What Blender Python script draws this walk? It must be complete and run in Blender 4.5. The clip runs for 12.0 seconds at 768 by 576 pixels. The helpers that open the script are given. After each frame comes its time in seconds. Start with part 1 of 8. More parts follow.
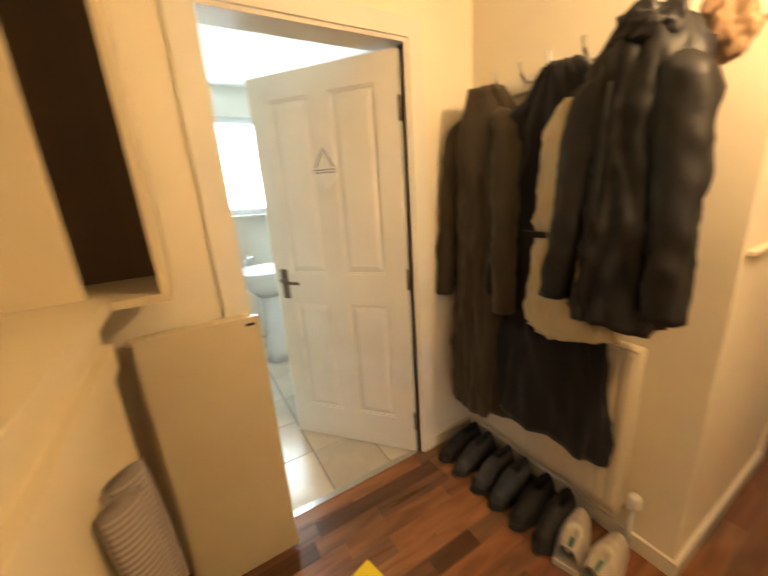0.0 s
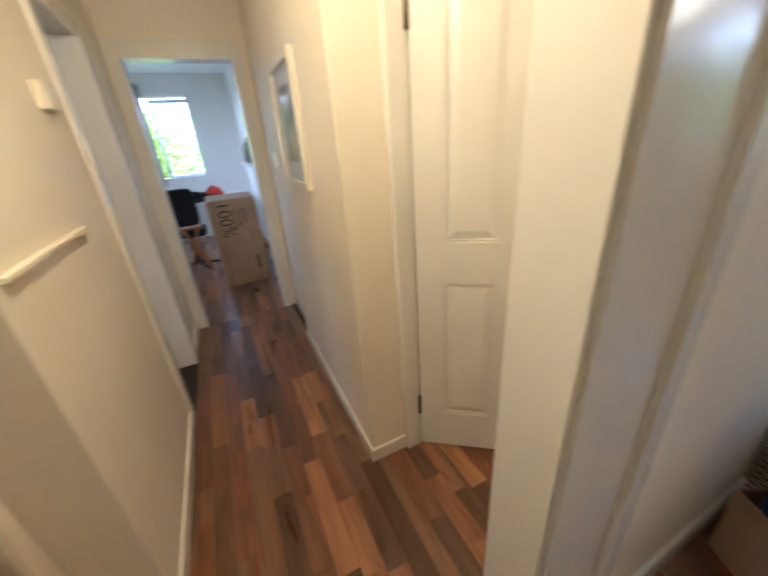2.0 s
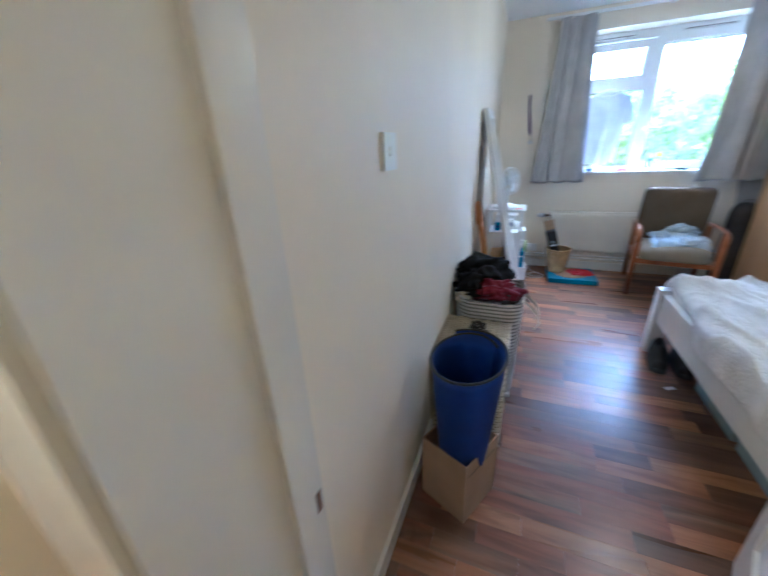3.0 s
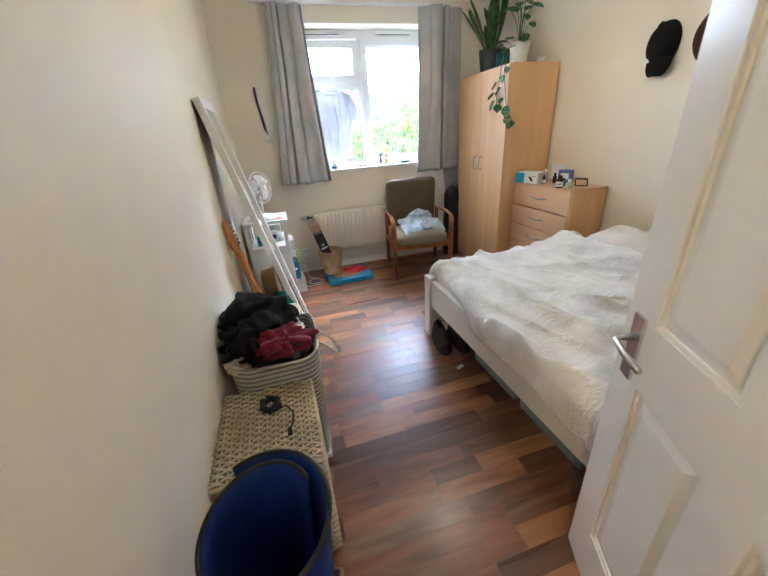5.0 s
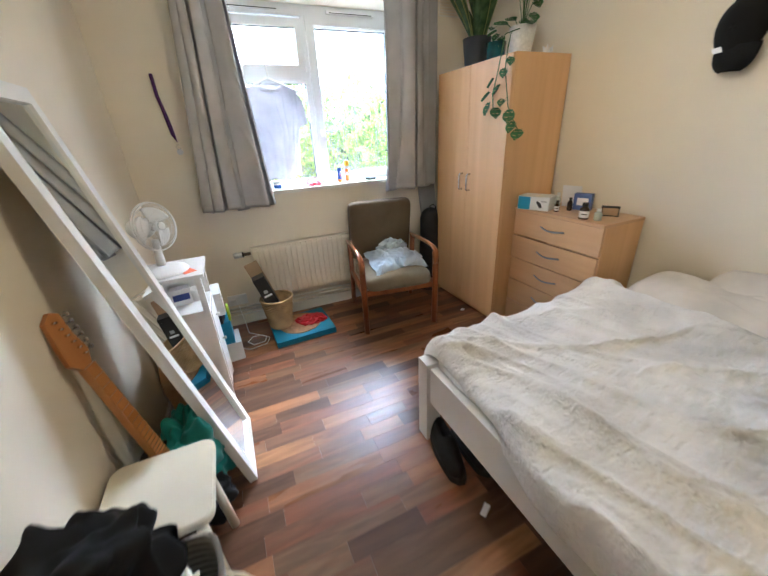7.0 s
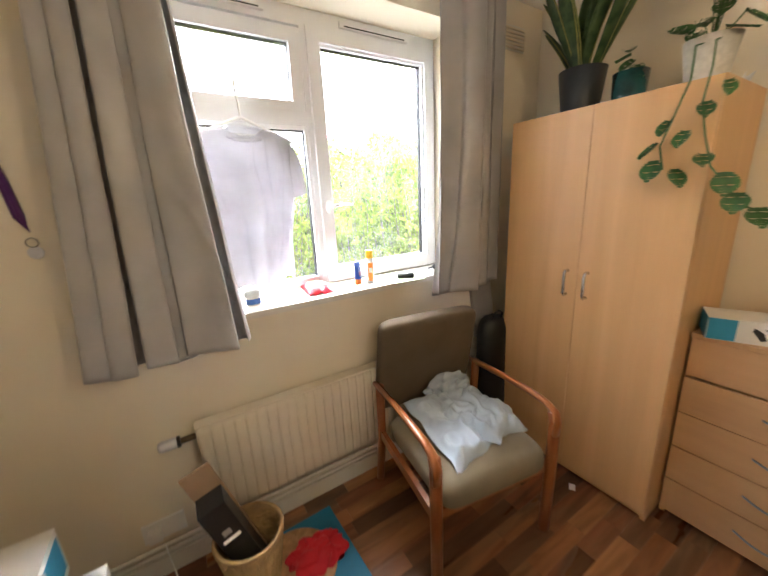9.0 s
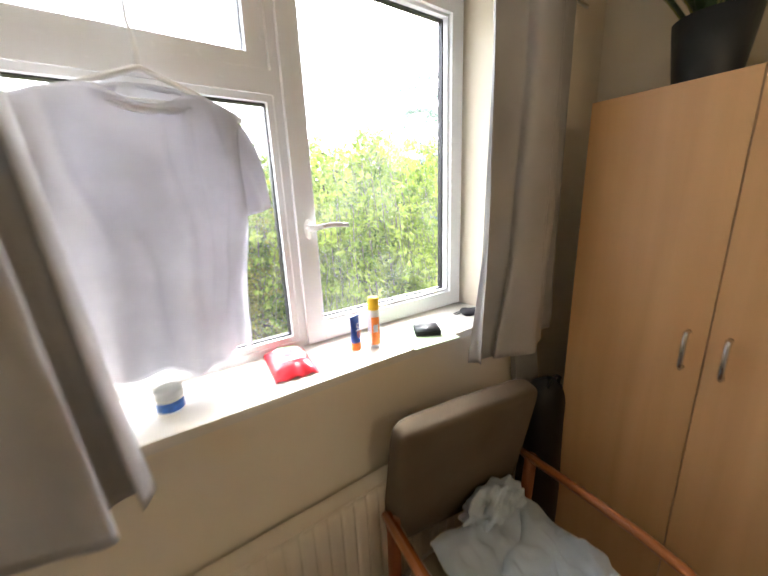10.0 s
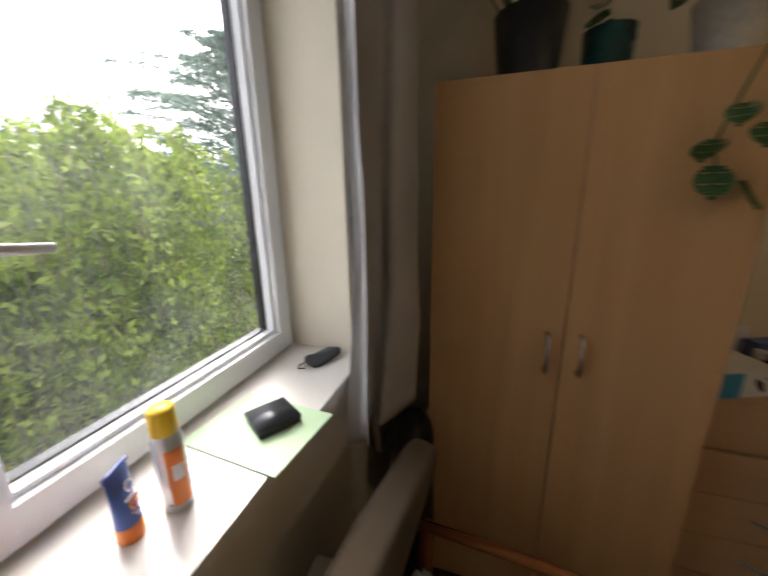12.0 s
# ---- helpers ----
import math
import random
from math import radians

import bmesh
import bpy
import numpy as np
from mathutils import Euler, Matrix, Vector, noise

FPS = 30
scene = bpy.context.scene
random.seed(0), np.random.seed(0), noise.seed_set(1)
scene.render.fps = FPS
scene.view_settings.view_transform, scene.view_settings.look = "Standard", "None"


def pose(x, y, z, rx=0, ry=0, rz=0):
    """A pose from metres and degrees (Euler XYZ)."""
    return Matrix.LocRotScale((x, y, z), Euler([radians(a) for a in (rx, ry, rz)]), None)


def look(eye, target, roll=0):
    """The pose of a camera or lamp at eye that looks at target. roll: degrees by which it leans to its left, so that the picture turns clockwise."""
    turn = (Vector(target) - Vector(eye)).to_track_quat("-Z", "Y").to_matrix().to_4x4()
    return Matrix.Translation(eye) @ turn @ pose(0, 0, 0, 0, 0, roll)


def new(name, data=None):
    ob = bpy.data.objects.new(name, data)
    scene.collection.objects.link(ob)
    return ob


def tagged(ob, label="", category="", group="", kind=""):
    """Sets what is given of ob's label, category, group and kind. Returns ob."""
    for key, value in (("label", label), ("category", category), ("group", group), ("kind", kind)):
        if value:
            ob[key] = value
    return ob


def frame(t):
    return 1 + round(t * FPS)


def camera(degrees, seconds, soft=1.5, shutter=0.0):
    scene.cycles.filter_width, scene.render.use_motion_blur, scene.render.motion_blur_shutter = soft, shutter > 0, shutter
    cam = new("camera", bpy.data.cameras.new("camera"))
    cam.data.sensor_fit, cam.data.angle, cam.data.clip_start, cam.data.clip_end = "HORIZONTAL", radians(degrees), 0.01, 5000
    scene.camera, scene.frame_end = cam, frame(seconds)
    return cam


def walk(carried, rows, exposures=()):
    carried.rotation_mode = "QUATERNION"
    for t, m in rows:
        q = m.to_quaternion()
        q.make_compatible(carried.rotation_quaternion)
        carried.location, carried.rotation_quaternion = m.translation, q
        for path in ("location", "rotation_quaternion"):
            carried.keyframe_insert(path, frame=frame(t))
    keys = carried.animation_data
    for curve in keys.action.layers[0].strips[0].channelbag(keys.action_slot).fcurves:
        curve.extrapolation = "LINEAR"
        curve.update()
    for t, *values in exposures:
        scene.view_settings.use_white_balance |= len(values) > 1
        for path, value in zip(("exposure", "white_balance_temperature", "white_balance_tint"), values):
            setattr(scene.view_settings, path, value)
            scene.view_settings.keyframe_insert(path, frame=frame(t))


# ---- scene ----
cam = camera(97.3, 12.0, shutter=0.42)
PATH = [
    (0, (0.565, 0.329, 1.424), (1.577, 2.1, 0.849), -4.0),
    (0.5, (0.726, 0.328, 1.432), (2.216, 1.622, 0.66), -4.9),
    (1, (0.864, 0.269, 1.417), (2.684, 0.964, 0.58), -3.8),
    (1.5, (0.951, 0.21, 1.42), (2.894, 0.183, 0.571), -3.9),
    (2, (0.987, 0.175, 1.409), (2.749, -0.613, 0.532), -4.5),
    (2.5, (0.935, 0.03, 1.382), (2.28, -1.366, 0.524), -3.9),
    (3, (0.895, -0.108, 1.35), (1.653, -1.918, 0.548), -2.7),
    (3.5, (0.916, -0.244, 1.356), (1.034, -2.204, 0.555), -2.3),
    (5.5, (0.863, -0.858, 1.365), (0.261, -2.679, 0.463), -4.5),
    (6, (0.867, -1.112, 1.374), (0.086, -2.872, 0.487), -4.7),
    (6.5, (0.738, -1.302, 1.385), (-0.157, -3.004, 0.492), -4.2),
    (7, (0.665, -1.525, 1.388), (-0.096, -3.302, 0.515), -3.2),
    (7.5, (0.617, -1.852, 1.413), (-0.202, -3.643, 0.631), -2.7),
    (9.5, (0.477, -3.215, 1.483), (-0.644, -4.935, 0.957), -2.9),
    (10, (0.279, -3.499, 1.507), (-0.886, -5.188, 0.974), -2.4),
    (10.5, (0.116, -3.729, 1.514), (-1.177, -5.333, 1.01), -2.2),
    (11, (0.019, -3.955, 1.494), (-1.464, -5.393, 1.013), -2.0),
    (11.5, (-0.022, -4.049, 1.497), (-1.752, -5.149, 0.96), -0.9),
    (12, (0.029, -3.94, 1.49), (-1.927, -4.542, 0.937), -1.1),
]
EXPOSURES = [(0, 4.65, 6400, 17), (1.5, 4.4, 6300, 18), (2.0, 4.45, 4500, 10), (2.4, 4.6, 4100, 10), (3.0, 4.75, 3950, 7), (3.6, 4.75, 4500, 7), (5.5, 4.85, 4850, 6), (7.5, 4.6, 5250, 8), (9.5, 4.35, 6300, 13), (10.3, 3.3, 6300, 11), (11, 2.5, 6100, 10), (12, 2.4, 6400, 14)]
walk(cam, [(t, look(eye, target, roll)) for t, eye, target, roll in PATH], EXPOSURES)


# ---- world and lights ----
world = bpy.data.worlds.new("overcast_sky")
scene.world = world
world.use_nodes = True
wn = world.node_tree.nodes
sky = wn.new("ShaderNodeTexSky")
sky.sky_type = "NISHITA"
sky.sun_disc = False
sky.sun_elevation, sky.sun_rotation = radians(48), radians(228)
sky.air_density, sky.dust_density = 1.0, 3.0
wl = world.node_tree.links
soft = wn.new("ShaderNodeHueSaturation")
soft.inputs["Saturation"].default_value = 0.22
wl.new(sky.outputs[0], soft.inputs["Color"])
where, cloud, cover = wn.new("ShaderNodeTexCoord"), wn.new("ShaderNodeTexNoise"), wn.new("ShaderNodeMapRange")
cloud.inputs["Scale"].default_value, cloud.inputs["Detail"].default_value, cloud.inputs["Distortion"].default_value = 2.8, 6, 0.5
wl.new(where.outputs["Generated"], cloud.inputs["Vector"])
cover.inputs["From Min"].default_value, cover.inputs["From Max"].default_value = 0.42, 0.60
cover.inputs["To Min"].default_value, cover.inputs["To Max"].default_value = 0.06, 0.19
wl.new(cloud.outputs["Fac"], cover.inputs["Value"])
wl.new(soft.outputs[0], wn["Background"].inputs[0])
wl.new(cover.outputs[0], wn["Background"].inputs[1])

SUN = bpy.data.lights.new("sun", "SUN")
SUN.energy, SUN.angle, SUN.color = 0.3, radians(40), (1.0, 0.96, 0.9)
new("sun", SUN).matrix_world = pose(0, 0, 20, 42, 0, -48)


def lamp_point(name, at, watts, colour, radius):
    d = bpy.data.lights.new(name, "POINT")
    d.energy, d.color, d.shadow_soft_size = watts, colour, radius
    new(name, d).matrix_world = pose(*at)


lamp_point("hall_bulb_light", (1.55, 0.24, 2.02), 0.85, (1.0, 0.58, 0.20), 0.05)
lamp_point("bedroom_bulb_light", (-0.08, -2.45, 1.97), 0.15, (1.0, 0.80, 0.55), 0.03)


# daylight standing in the bathroom window's opening
BATH = bpy.data.lights.new("bathroom_window_light", "AREA")
BATH.shape, BATH.size, BATH.size_y, BATH.energy, BATH.color = "RECTANGLE", 0.72, 0.82, 1.0, (0.86, 0.97, 1.0)
new("bathroom_window_light", BATH).matrix_world = pose(1.20, 4.14, 1.75, -90, 0, 0)


# ---- materials ----
def mat(name, build):
    m = bpy.data.materials.new(name)
    m.use_nodes = True
    build(m.node_tree.nodes, m.node_tree.links, m.node_tree.nodes["Principled BSDF"])
    return m


def rgb(c):
    return (c[0], c[1], c[2], 1.0)


def paint(name, c, rough=0.6, var=0.06, scale=3.0, bump=0.08, bscale=60.0, metal=0.0, spec=0.5, dist=0.003, sheen=0.0, obj=False, stain=None):
    """A plain surface with two scales of variation and a fine relief."""
    def build(n, l, b):
        tc = n.new("ShaderNodeTexCoord")
        out = tc.outputs["Object"]
        big, fine = n.new("ShaderNodeTexNoise"), n.new("ShaderNodeTexNoise")
        big.inputs["Scale"].default_value, big.inputs["Detail"].default_value = scale, 5
        fine.inputs["Scale"].default_value, fine.inputs["Detail"].default_value = bscale, 3
        l.new(out, big.inputs["Vector"])
        l.new(out, fine.inputs["Vector"])
        ramp = n.new("ShaderNodeValToRGB")
        lo = [max(0, v * (1 - 2.2 * var)) for v in c]
        hi = [min(1, v * (1 + 1.6 * var)) for v in c]
        ramp.color_ramp.elements[0].position, ramp.color_ramp.elements[1].position = 0.3, 0.7
        ramp.color_ramp.elements[0].color = rgb(lo if stain is None else stain)
        ramp.color_ramp.elements[1].color = rgb(hi)
        l.new(big.outputs["Fac"], ramp.inputs["Fac"])
        last = ramp.outputs[0]
        if obj:
            info, hsv = n.new("ShaderNodeObjectInfo"), n.new("ShaderNodeHueSaturation")
            mr = n.new("ShaderNodeMapRange")
            mr.inputs["To Min"].default_value, mr.inputs["To Max"].default_value = 0.8, 1.15
            l.new(info.outputs["Random"], mr.inputs["Value"])
            l.new(mr.outputs[0], hsv.inputs["Value"])
            l.new(last, hsv.inputs["Color"])
            last = hsv.outputs[0]
        l.new(last, b.inputs["Base Color"])
        r = n.new("ShaderNodeMapRange")
        r.inputs["To Min"].default_value, r.inputs["To Max"].default_value = max(0.02, rough - 0.07), min(1, rough + 0.07)
        l.new(fine.outputs["Fac"], r.inputs["Value"])
        l.new(r.outputs[0], b.inputs["Roughness"])
        b.inputs["Metallic"].default_value = metal
        b.inputs["Specular IOR Level"].default_value = spec
        if sheen:
            b.inputs["Sheen Weight"].default_value = sheen
        if bump:
            bp = n.new("ShaderNodeBump")
            bp.inputs["Strength"].default_value, bp.inputs["Distance"].default_value = bump, dist
            l.new(fine.outputs["Fac"], bp.inputs["Height"])
            l.new(bp.outputs[0], b.inputs["Normal"])
    return mat(name, build)


def wood(name, dark, light, along="X", rough=0.4, grain=18.0, random=True, spread=0.55, bump=0.05, spec=0.5):
    """Timber: stretched grain, each piece with a tone of its own."""
    def build(n, l, b):
        tc, mp = n.new("ShaderNodeTexCoord"), n.new("ShaderNodeMapping")
        s = {"X": (0.12, 1, 1), "Y": (1, 0.12, 1), "Z": (1, 1, 0.06)}[along]
        mp.inputs["Scale"].default_value = s
        l.new(tc.outputs["Object"], mp.inputs["Vector"])
        info = n.new("ShaderNodeObjectInfo")
        pick = info.outputs["Random"]
        add = n.new("ShaderNodeVectorMath")
        add.operation = "MULTIPLY_ADD"
        l.new(pick, add.inputs[0])
        add.inputs[1].default_value = (37, 53, 71)
        l.new(mp.outputs[0], add.inputs[2])
        g, w = n.new("ShaderNodeTexNoise"), n.new("ShaderNodeTexNoise")
        g.inputs["Scale"].default_value, g.inputs["Detail"].default_value, g.inputs["Distortion"].default_value = grain, 6, 0.6
        w.inputs["Scale"].default_value, w.inputs["Detail"].default_value, w.inputs["Distortion"].default_value = grain * 0.22, 3, 1.2
        for t in (g, w):
            l.new(add.outputs[0], t.inputs["Vector"])
        m1 = n.new("ShaderNodeMath")
        m1.operation = "MULTIPLY_ADD"
        l.new(g.outputs["Fac"], m1.inputs[0])
        m1.inputs[1].default_value = 0.55
        l.new(w.outputs["Fac"], m1.inputs[2])
        last = m1.outputs[0]
        if random:
            m2 = n.new("ShaderNodeMath")
            m2.operation = "MULTIPLY_ADD"
            l.new(pick, m2.inputs[0])
            m2.inputs[1].default_value = spread
            l.new(last, m2.inputs[2])
            last = m2.outputs[0]
        mr = n.new("ShaderNodeMapRange")
        mr.inputs["From Min"].default_value, mr.inputs["From Max"].default_value = 0.55, 1.05 + (spread if random else 0)
        l.new(last, mr.inputs["Value"])
        ramp = n.new("ShaderNodeValToRGB")
        ramp.color_ramp.elements[0].color, ramp.color_ramp.elements[1].color = rgb(dark), rgb(light)
        l.new(mr.outputs[0], ramp.inputs["Fac"])
        last = ramp.outputs[0]
        l.new(last, b.inputs["Base Color"])
        r = n.new("ShaderNodeMapRange")
        r.inputs["To Min"].default_value, r.inputs["To Max"].default_value = rough - 0.06, rough + 0.08
        l.new(w.outputs["Fac"], r.inputs["Value"])
        l.new(r.outputs[0], b.inputs["Roughness"])
        b.inputs["Specular IOR Level"].default_value = spec
        bp = n.new("ShaderNodeBump")
        bp.inputs["Strength"].default_value, bp.inputs["Distance"].default_value = bump, 0.002
        l.new(g.outputs["Fac"], bp.inputs["Height"])
        l.new(bp.outputs[0], b.inputs["Normal"])
    return mat(name, build)


def fabric(name, c, c2=None, weave=900.0, rough=0.9, bump=0.25, stripes=None, sheen=0.15, axis="Z", through_light=0.0, crinkle=0.0, spec=0.25):
    """Cloth: a fine weave, soft blotches, optional stripes (width in metres)."""
    def build(n, l, b):
        tc = n.new("ShaderNodeTexCoord")
        big, wv = n.new("ShaderNodeTexNoise"), n.new("ShaderNodeTexNoise")
        big.inputs["Scale"].default_value, big.inputs["Detail"].default_value = 5.0, 4
        wv.inputs["Scale"].default_value, wv.inputs["Detail"].default_value = weave * 0.35, 2
        for t in (big, wv):
            l.new(tc.outputs["Object"], t.inputs["Vector"])
        ramp = n.new("ShaderNodeValToRGB")
        ramp.color_ramp.elements[0].position, ramp.color_ramp.elements[1].position = 0.3, 0.7
        ramp.color_ramp.elements[0].color = rgb([v * 0.84 for v in c])
        ramp.color_ramp.elements[1].color = rgb([min(1, v * 1.1) for v in c])
        l.new(big.outputs["Fac"], ramp.inputs["Fac"])
        last = ramp.outputs[0]
        if stripes:
            sep, ml, sn, gt = n.new("ShaderNodeSeparateXYZ"), n.new("ShaderNodeMath"), n.new("ShaderNodeMath"), n.new("ShaderNodeMath")
            l.new(tc.outputs["Object"], sep.inputs[0])
            ml.operation, sn.operation, gt.operation = "MULTIPLY", "SINE", "GREATER_THAN"
            l.new(sep.outputs[axis], ml.inputs[0])
            ml.inputs[1].default_value = 2 * math.pi / stripes
            l.new(ml.outputs[0], sn.inputs[0])
            l.new(sn.outputs[0], gt.inputs[0])
            gt.inputs[1].default_value = 0.1
            mx = n.new("ShaderNodeMix")
            mx.data_type = "RGBA"
            l.new(gt.outputs[0], mx.inputs[0])
            l.new(last, mx.inputs[6])
            mx.inputs[7].default_value = rgb(c2)
            last = mx.outputs[2]
        l.new(last, b.inputs["Base Color"])
        b.inputs["Roughness"].default_value = rough
        b.inputs["Specular IOR Level"].default_value = spec
        b.inputs["Sheen Weight"].default_value = sheen
        bp = n.new("ShaderNodeBump")
        bp.inputs["Strength"].default_value, bp.inputs["Distance"].default_value = bump, 0.0015
        l.new(wv.outputs["Fac"], bp.inputs["Height"])
        if crinkle:
            cr, mp = n.new("ShaderNodeTexNoise"), n.new("ShaderNodeMapping")
            mp.inputs["Scale"].default_value = (22, 95, 45)
            cr.inputs["Scale"].default_value, cr.inputs["Detail"].default_value, cr.inputs["Distortion"].default_value = 1.0, 4, 0.8
            l.new(tc.outputs["Object"], mp.inputs["Vector"])
            l.new(mp.outputs[0], cr.inputs["Vector"])
            b2 = n.new("ShaderNodeBump")
            b2.inputs["Strength"].default_value, b2.inputs["Distance"].default_value = crinkle, 0.017
            l.new(cr.outputs["Fac"], b2.inputs["Height"])
            l.new(b2.outputs[0], bp.inputs["Normal"])
        l.new(bp.outputs[0], b.inputs["Normal"])
        if through_light:
            tr, ad = n.new("ShaderNodeBsdfTranslucent"), n.new("ShaderNodeMixShader")
            l.new(last, tr.inputs[0])
            ad.inputs[0].default_value = through_light
            l.new(b.outputs[0], ad.inputs[1])
            l.new(tr.outputs[0], ad.inputs[2])
            l.new(ad.outputs[0], n["Material Output"].inputs[0])
    return mat(name, build)


def glass_build(n, l, b):
    """Clear glass with a thin uneven film of dust."""
    b.inputs["Base Color"].default_value = (1, 1, 1, 1)
    b.inputs["Roughness"].default_value = 0.0
    b.inputs["Transmission Weight"].default_value = 1.0
    b.inputs["IOR"].default_value = 1.05
    tc, nt, mr = n.new("ShaderNodeTexCoord"), n.new("ShaderNodeTexNoise"), n.new("ShaderNodeMapRange")
    nt.inputs["Scale"].default_value, nt.inputs["Detail"].default_value, nt.inputs["Distortion"].default_value = 4.0, 6, 1.0
    l.new(tc.outputs["Object"], nt.inputs["Vector"])
    mr.inputs["From Min"].default_value, mr.inputs["From Max"].default_value = 0.4, 0.75
    mr.inputs["To Min"].default_value, mr.inputs["To Max"].default_value = 0.008, 0.034
    l.new(nt.outputs["Fac"], mr.inputs["Value"])
    df, mx = n.new("ShaderNodeBsdfTranslucent"), n.new("ShaderNodeMixShader")
    df.inputs[0].default_value = (0.9, 0.9, 0.88, 1)
    l.new(mr.outputs[0], mx.inputs[0])
    l.new(b.outputs[0], mx.inputs[1])
    l.new(df.outputs[0], mx.inputs[2])
    l.new(mx.outputs[0], n["Material Output"].inputs[0])


def glow(name, c, strength):
    def build(n, l, b):
        b.inputs["Base Color"].default_value = rgb(c)
        b.inputs["Emission Color"].default_value = rgb(c)
        b.inputs["Emission Strength"].default_value = strength
    return mat(name, build)


M_WALL = paint("cream_wall_paint", (0.80, 0.725, 0.585), 0.55, 0.025, 1.6, 0.10, 130.0, dist=0.002)
M_WALLW = paint("pale_wall_paint", (0.80, 0.78, 0.72), 0.6, 0.02, 1.6, 0.08, 130.0, dist=0.002)
M_CEIL = paint("white_ceiling_paint", (0.86, 0.86, 0.84), 0.8, 0.02, 2.0, 0.10, 150.0, dist=0.002)
M_GLOSS = paint("white_gloss_paint", (0.78, 0.75, 0.68), 0.22, 0.025, 2.5, 0.05, 35.0)
M_UPVC = paint("white_upvc", (0.80, 0.81, 0.82), 0.25, 0.015, 3.0, 0.0)


def laminate(name, island):
    """Mixed-timber laminate: each strip tan, red-brown or grey-brown, with long grain, dark streaks and small knots."""
    def build(n, l, b):
        tc, mp = n.new("ShaderNodeTexCoord"), n.new("ShaderNodeMapping")
        mp.inputs["Scale"].default_value = (0.14, 1, 1)
        l.new(tc.outputs["Object"], mp.inputs["Vector"])
        info = n.new("ShaderNodeNewGeometry" if island else "ShaderNodeObjectInfo")
        pick = info.outputs["Random Per Island"] if island else info.outputs["Random"]
        add = n.new("ShaderNodeVectorMath")
        add.operation = "MULTIPLY_ADD"
        l.new(pick, add.inputs[0])
        add.inputs[1].default_value = (37, 53, 71)
        l.new(mp.outputs[0], add.inputs[2])
        tone = n.new("ShaderNodeValToRGB")
        e = tone.color_ramp.elements
        e[0].position, e[1].position = 0.0, 1.0
        e[0].color, e[1].color = rgb((0.098, 0.042, 0.021)), rgb((0.43, 0.212, 0.090))
        for p_, c_ in ((0.22, (0.165, 0.086, 0.047)), (0.42, (0.26, 0.098, 0.046)), (0.62, (0.215, 0.126, 0.069)), (0.80, (0.34, 0.146, 0.063))):
            e.new(p_).color = rgb(c_)
        g, w = n.new("ShaderNodeTexNoise"), n.new("ShaderNodeTexNoise")
        g.inputs["Scale"].default_value, g.inputs["Detail"].default_value, g.inputs["Distortion"].default_value = 22, 7, 0.8
        w.inputs["Scale"].default_value, w.inputs["Detail"].default_value, w.inputs["Distortion"].default_value = 6, 4, 1.4
        for t in (g, w):
            l.new(add.outputs[0], t.inputs["Vector"])
        sh = n.new("ShaderNodeMath")
        sh.operation = "MULTIPLY_ADD"
        l.new(w.outputs["Fac"], sh.inputs[0])
        sh.inputs[1].default_value, sh.inputs[2].default_value = 0.7, -0.35
        m1 = n.new("ShaderNodeMath")
        m1.operation = "ADD"
        l.new(pick, m1.inputs[0])
        l.new(sh.outputs[0], m1.inputs[1])
        l.new(m1.outputs[0], tone.inputs["Fac"])
        last = tone.outputs[0]
        for src, p0, p1, dark, amount in ((g, 0.35, 0.62, (0.50, 0.46, 0.44), 0.75), (w, 0.60, 0.72, (0.42, 0.38, 0.38), 0.7)):
            r2, mx = n.new("ShaderNodeValToRGB"), n.new("ShaderNodeMix")
            r2.color_ramp.elements[0].position, r2.color_ramp.elements[1].position = p0, p1
            first = src is g
            r2.color_ramp.elements[0].color = rgb(dark) if first else (1, 1, 1, 1)
            r2.color_ramp.elements[1].color = (1, 1, 1, 1) if first else rgb(dark)
            mx.data_type, mx.blend_type = "RGBA", "MULTIPLY"
            mx.inputs[0].default_value = amount
            l.new(src.outputs["Fac"], r2.inputs["Fac"])
            l.new(last, mx.inputs[6])
            l.new(r2.outputs[0], mx.inputs[7])
            last = mx.outputs[2]
        l.new(last, b.inputs["Base Color"])
        r = n.new("ShaderNodeMapRange")
        r.inputs["To Min"].default_value, r.inputs["To Max"].default_value = 0.23, 0.36
        l.new(w.outputs["Fac"], r.inputs["Value"])
        l.new(r.outputs[0], b.inputs["Roughness"])
        bp = n.new("ShaderNodeBump")
        bp.inputs["Strength"].default_value, bp.inputs["Distance"].default_value = 0.04, 0.002
        l.new(g.outputs["Fac"], bp.inputs["Height"])
        l.new(bp.outputs[0], b.inputs["Normal"])
    return mat(name, build)


M_FLOOR, M_FLOOR2 = laminate("laminate_floor_strip", False), laminate("laminate_floor_field", True)
M_UNDER = paint("dark_floor_joint", (0.03, 0.018, 0.012), 0.7, 0.1)
M_BEECH = wood("beech_laminate", (0.62, 0.365, 0.165), (0.74, 0.465, 0.225), "Z", 0.38, 22.0, True, 0.12, 0.02)
M_BEECHH = wood("beech_laminate_level", (0.54, 0.33, 0.17), (0.66, 0.42, 0.225), "Y", 0.38, 22.0, True, 0.15, 0.02)
M_CHAIRW = wood("varnished_chair_wood", (0.26, 0.085, 0.025), (0.50, 0.19, 0.06), "Y", 0.28, 20.0, False, 0, 0.03)
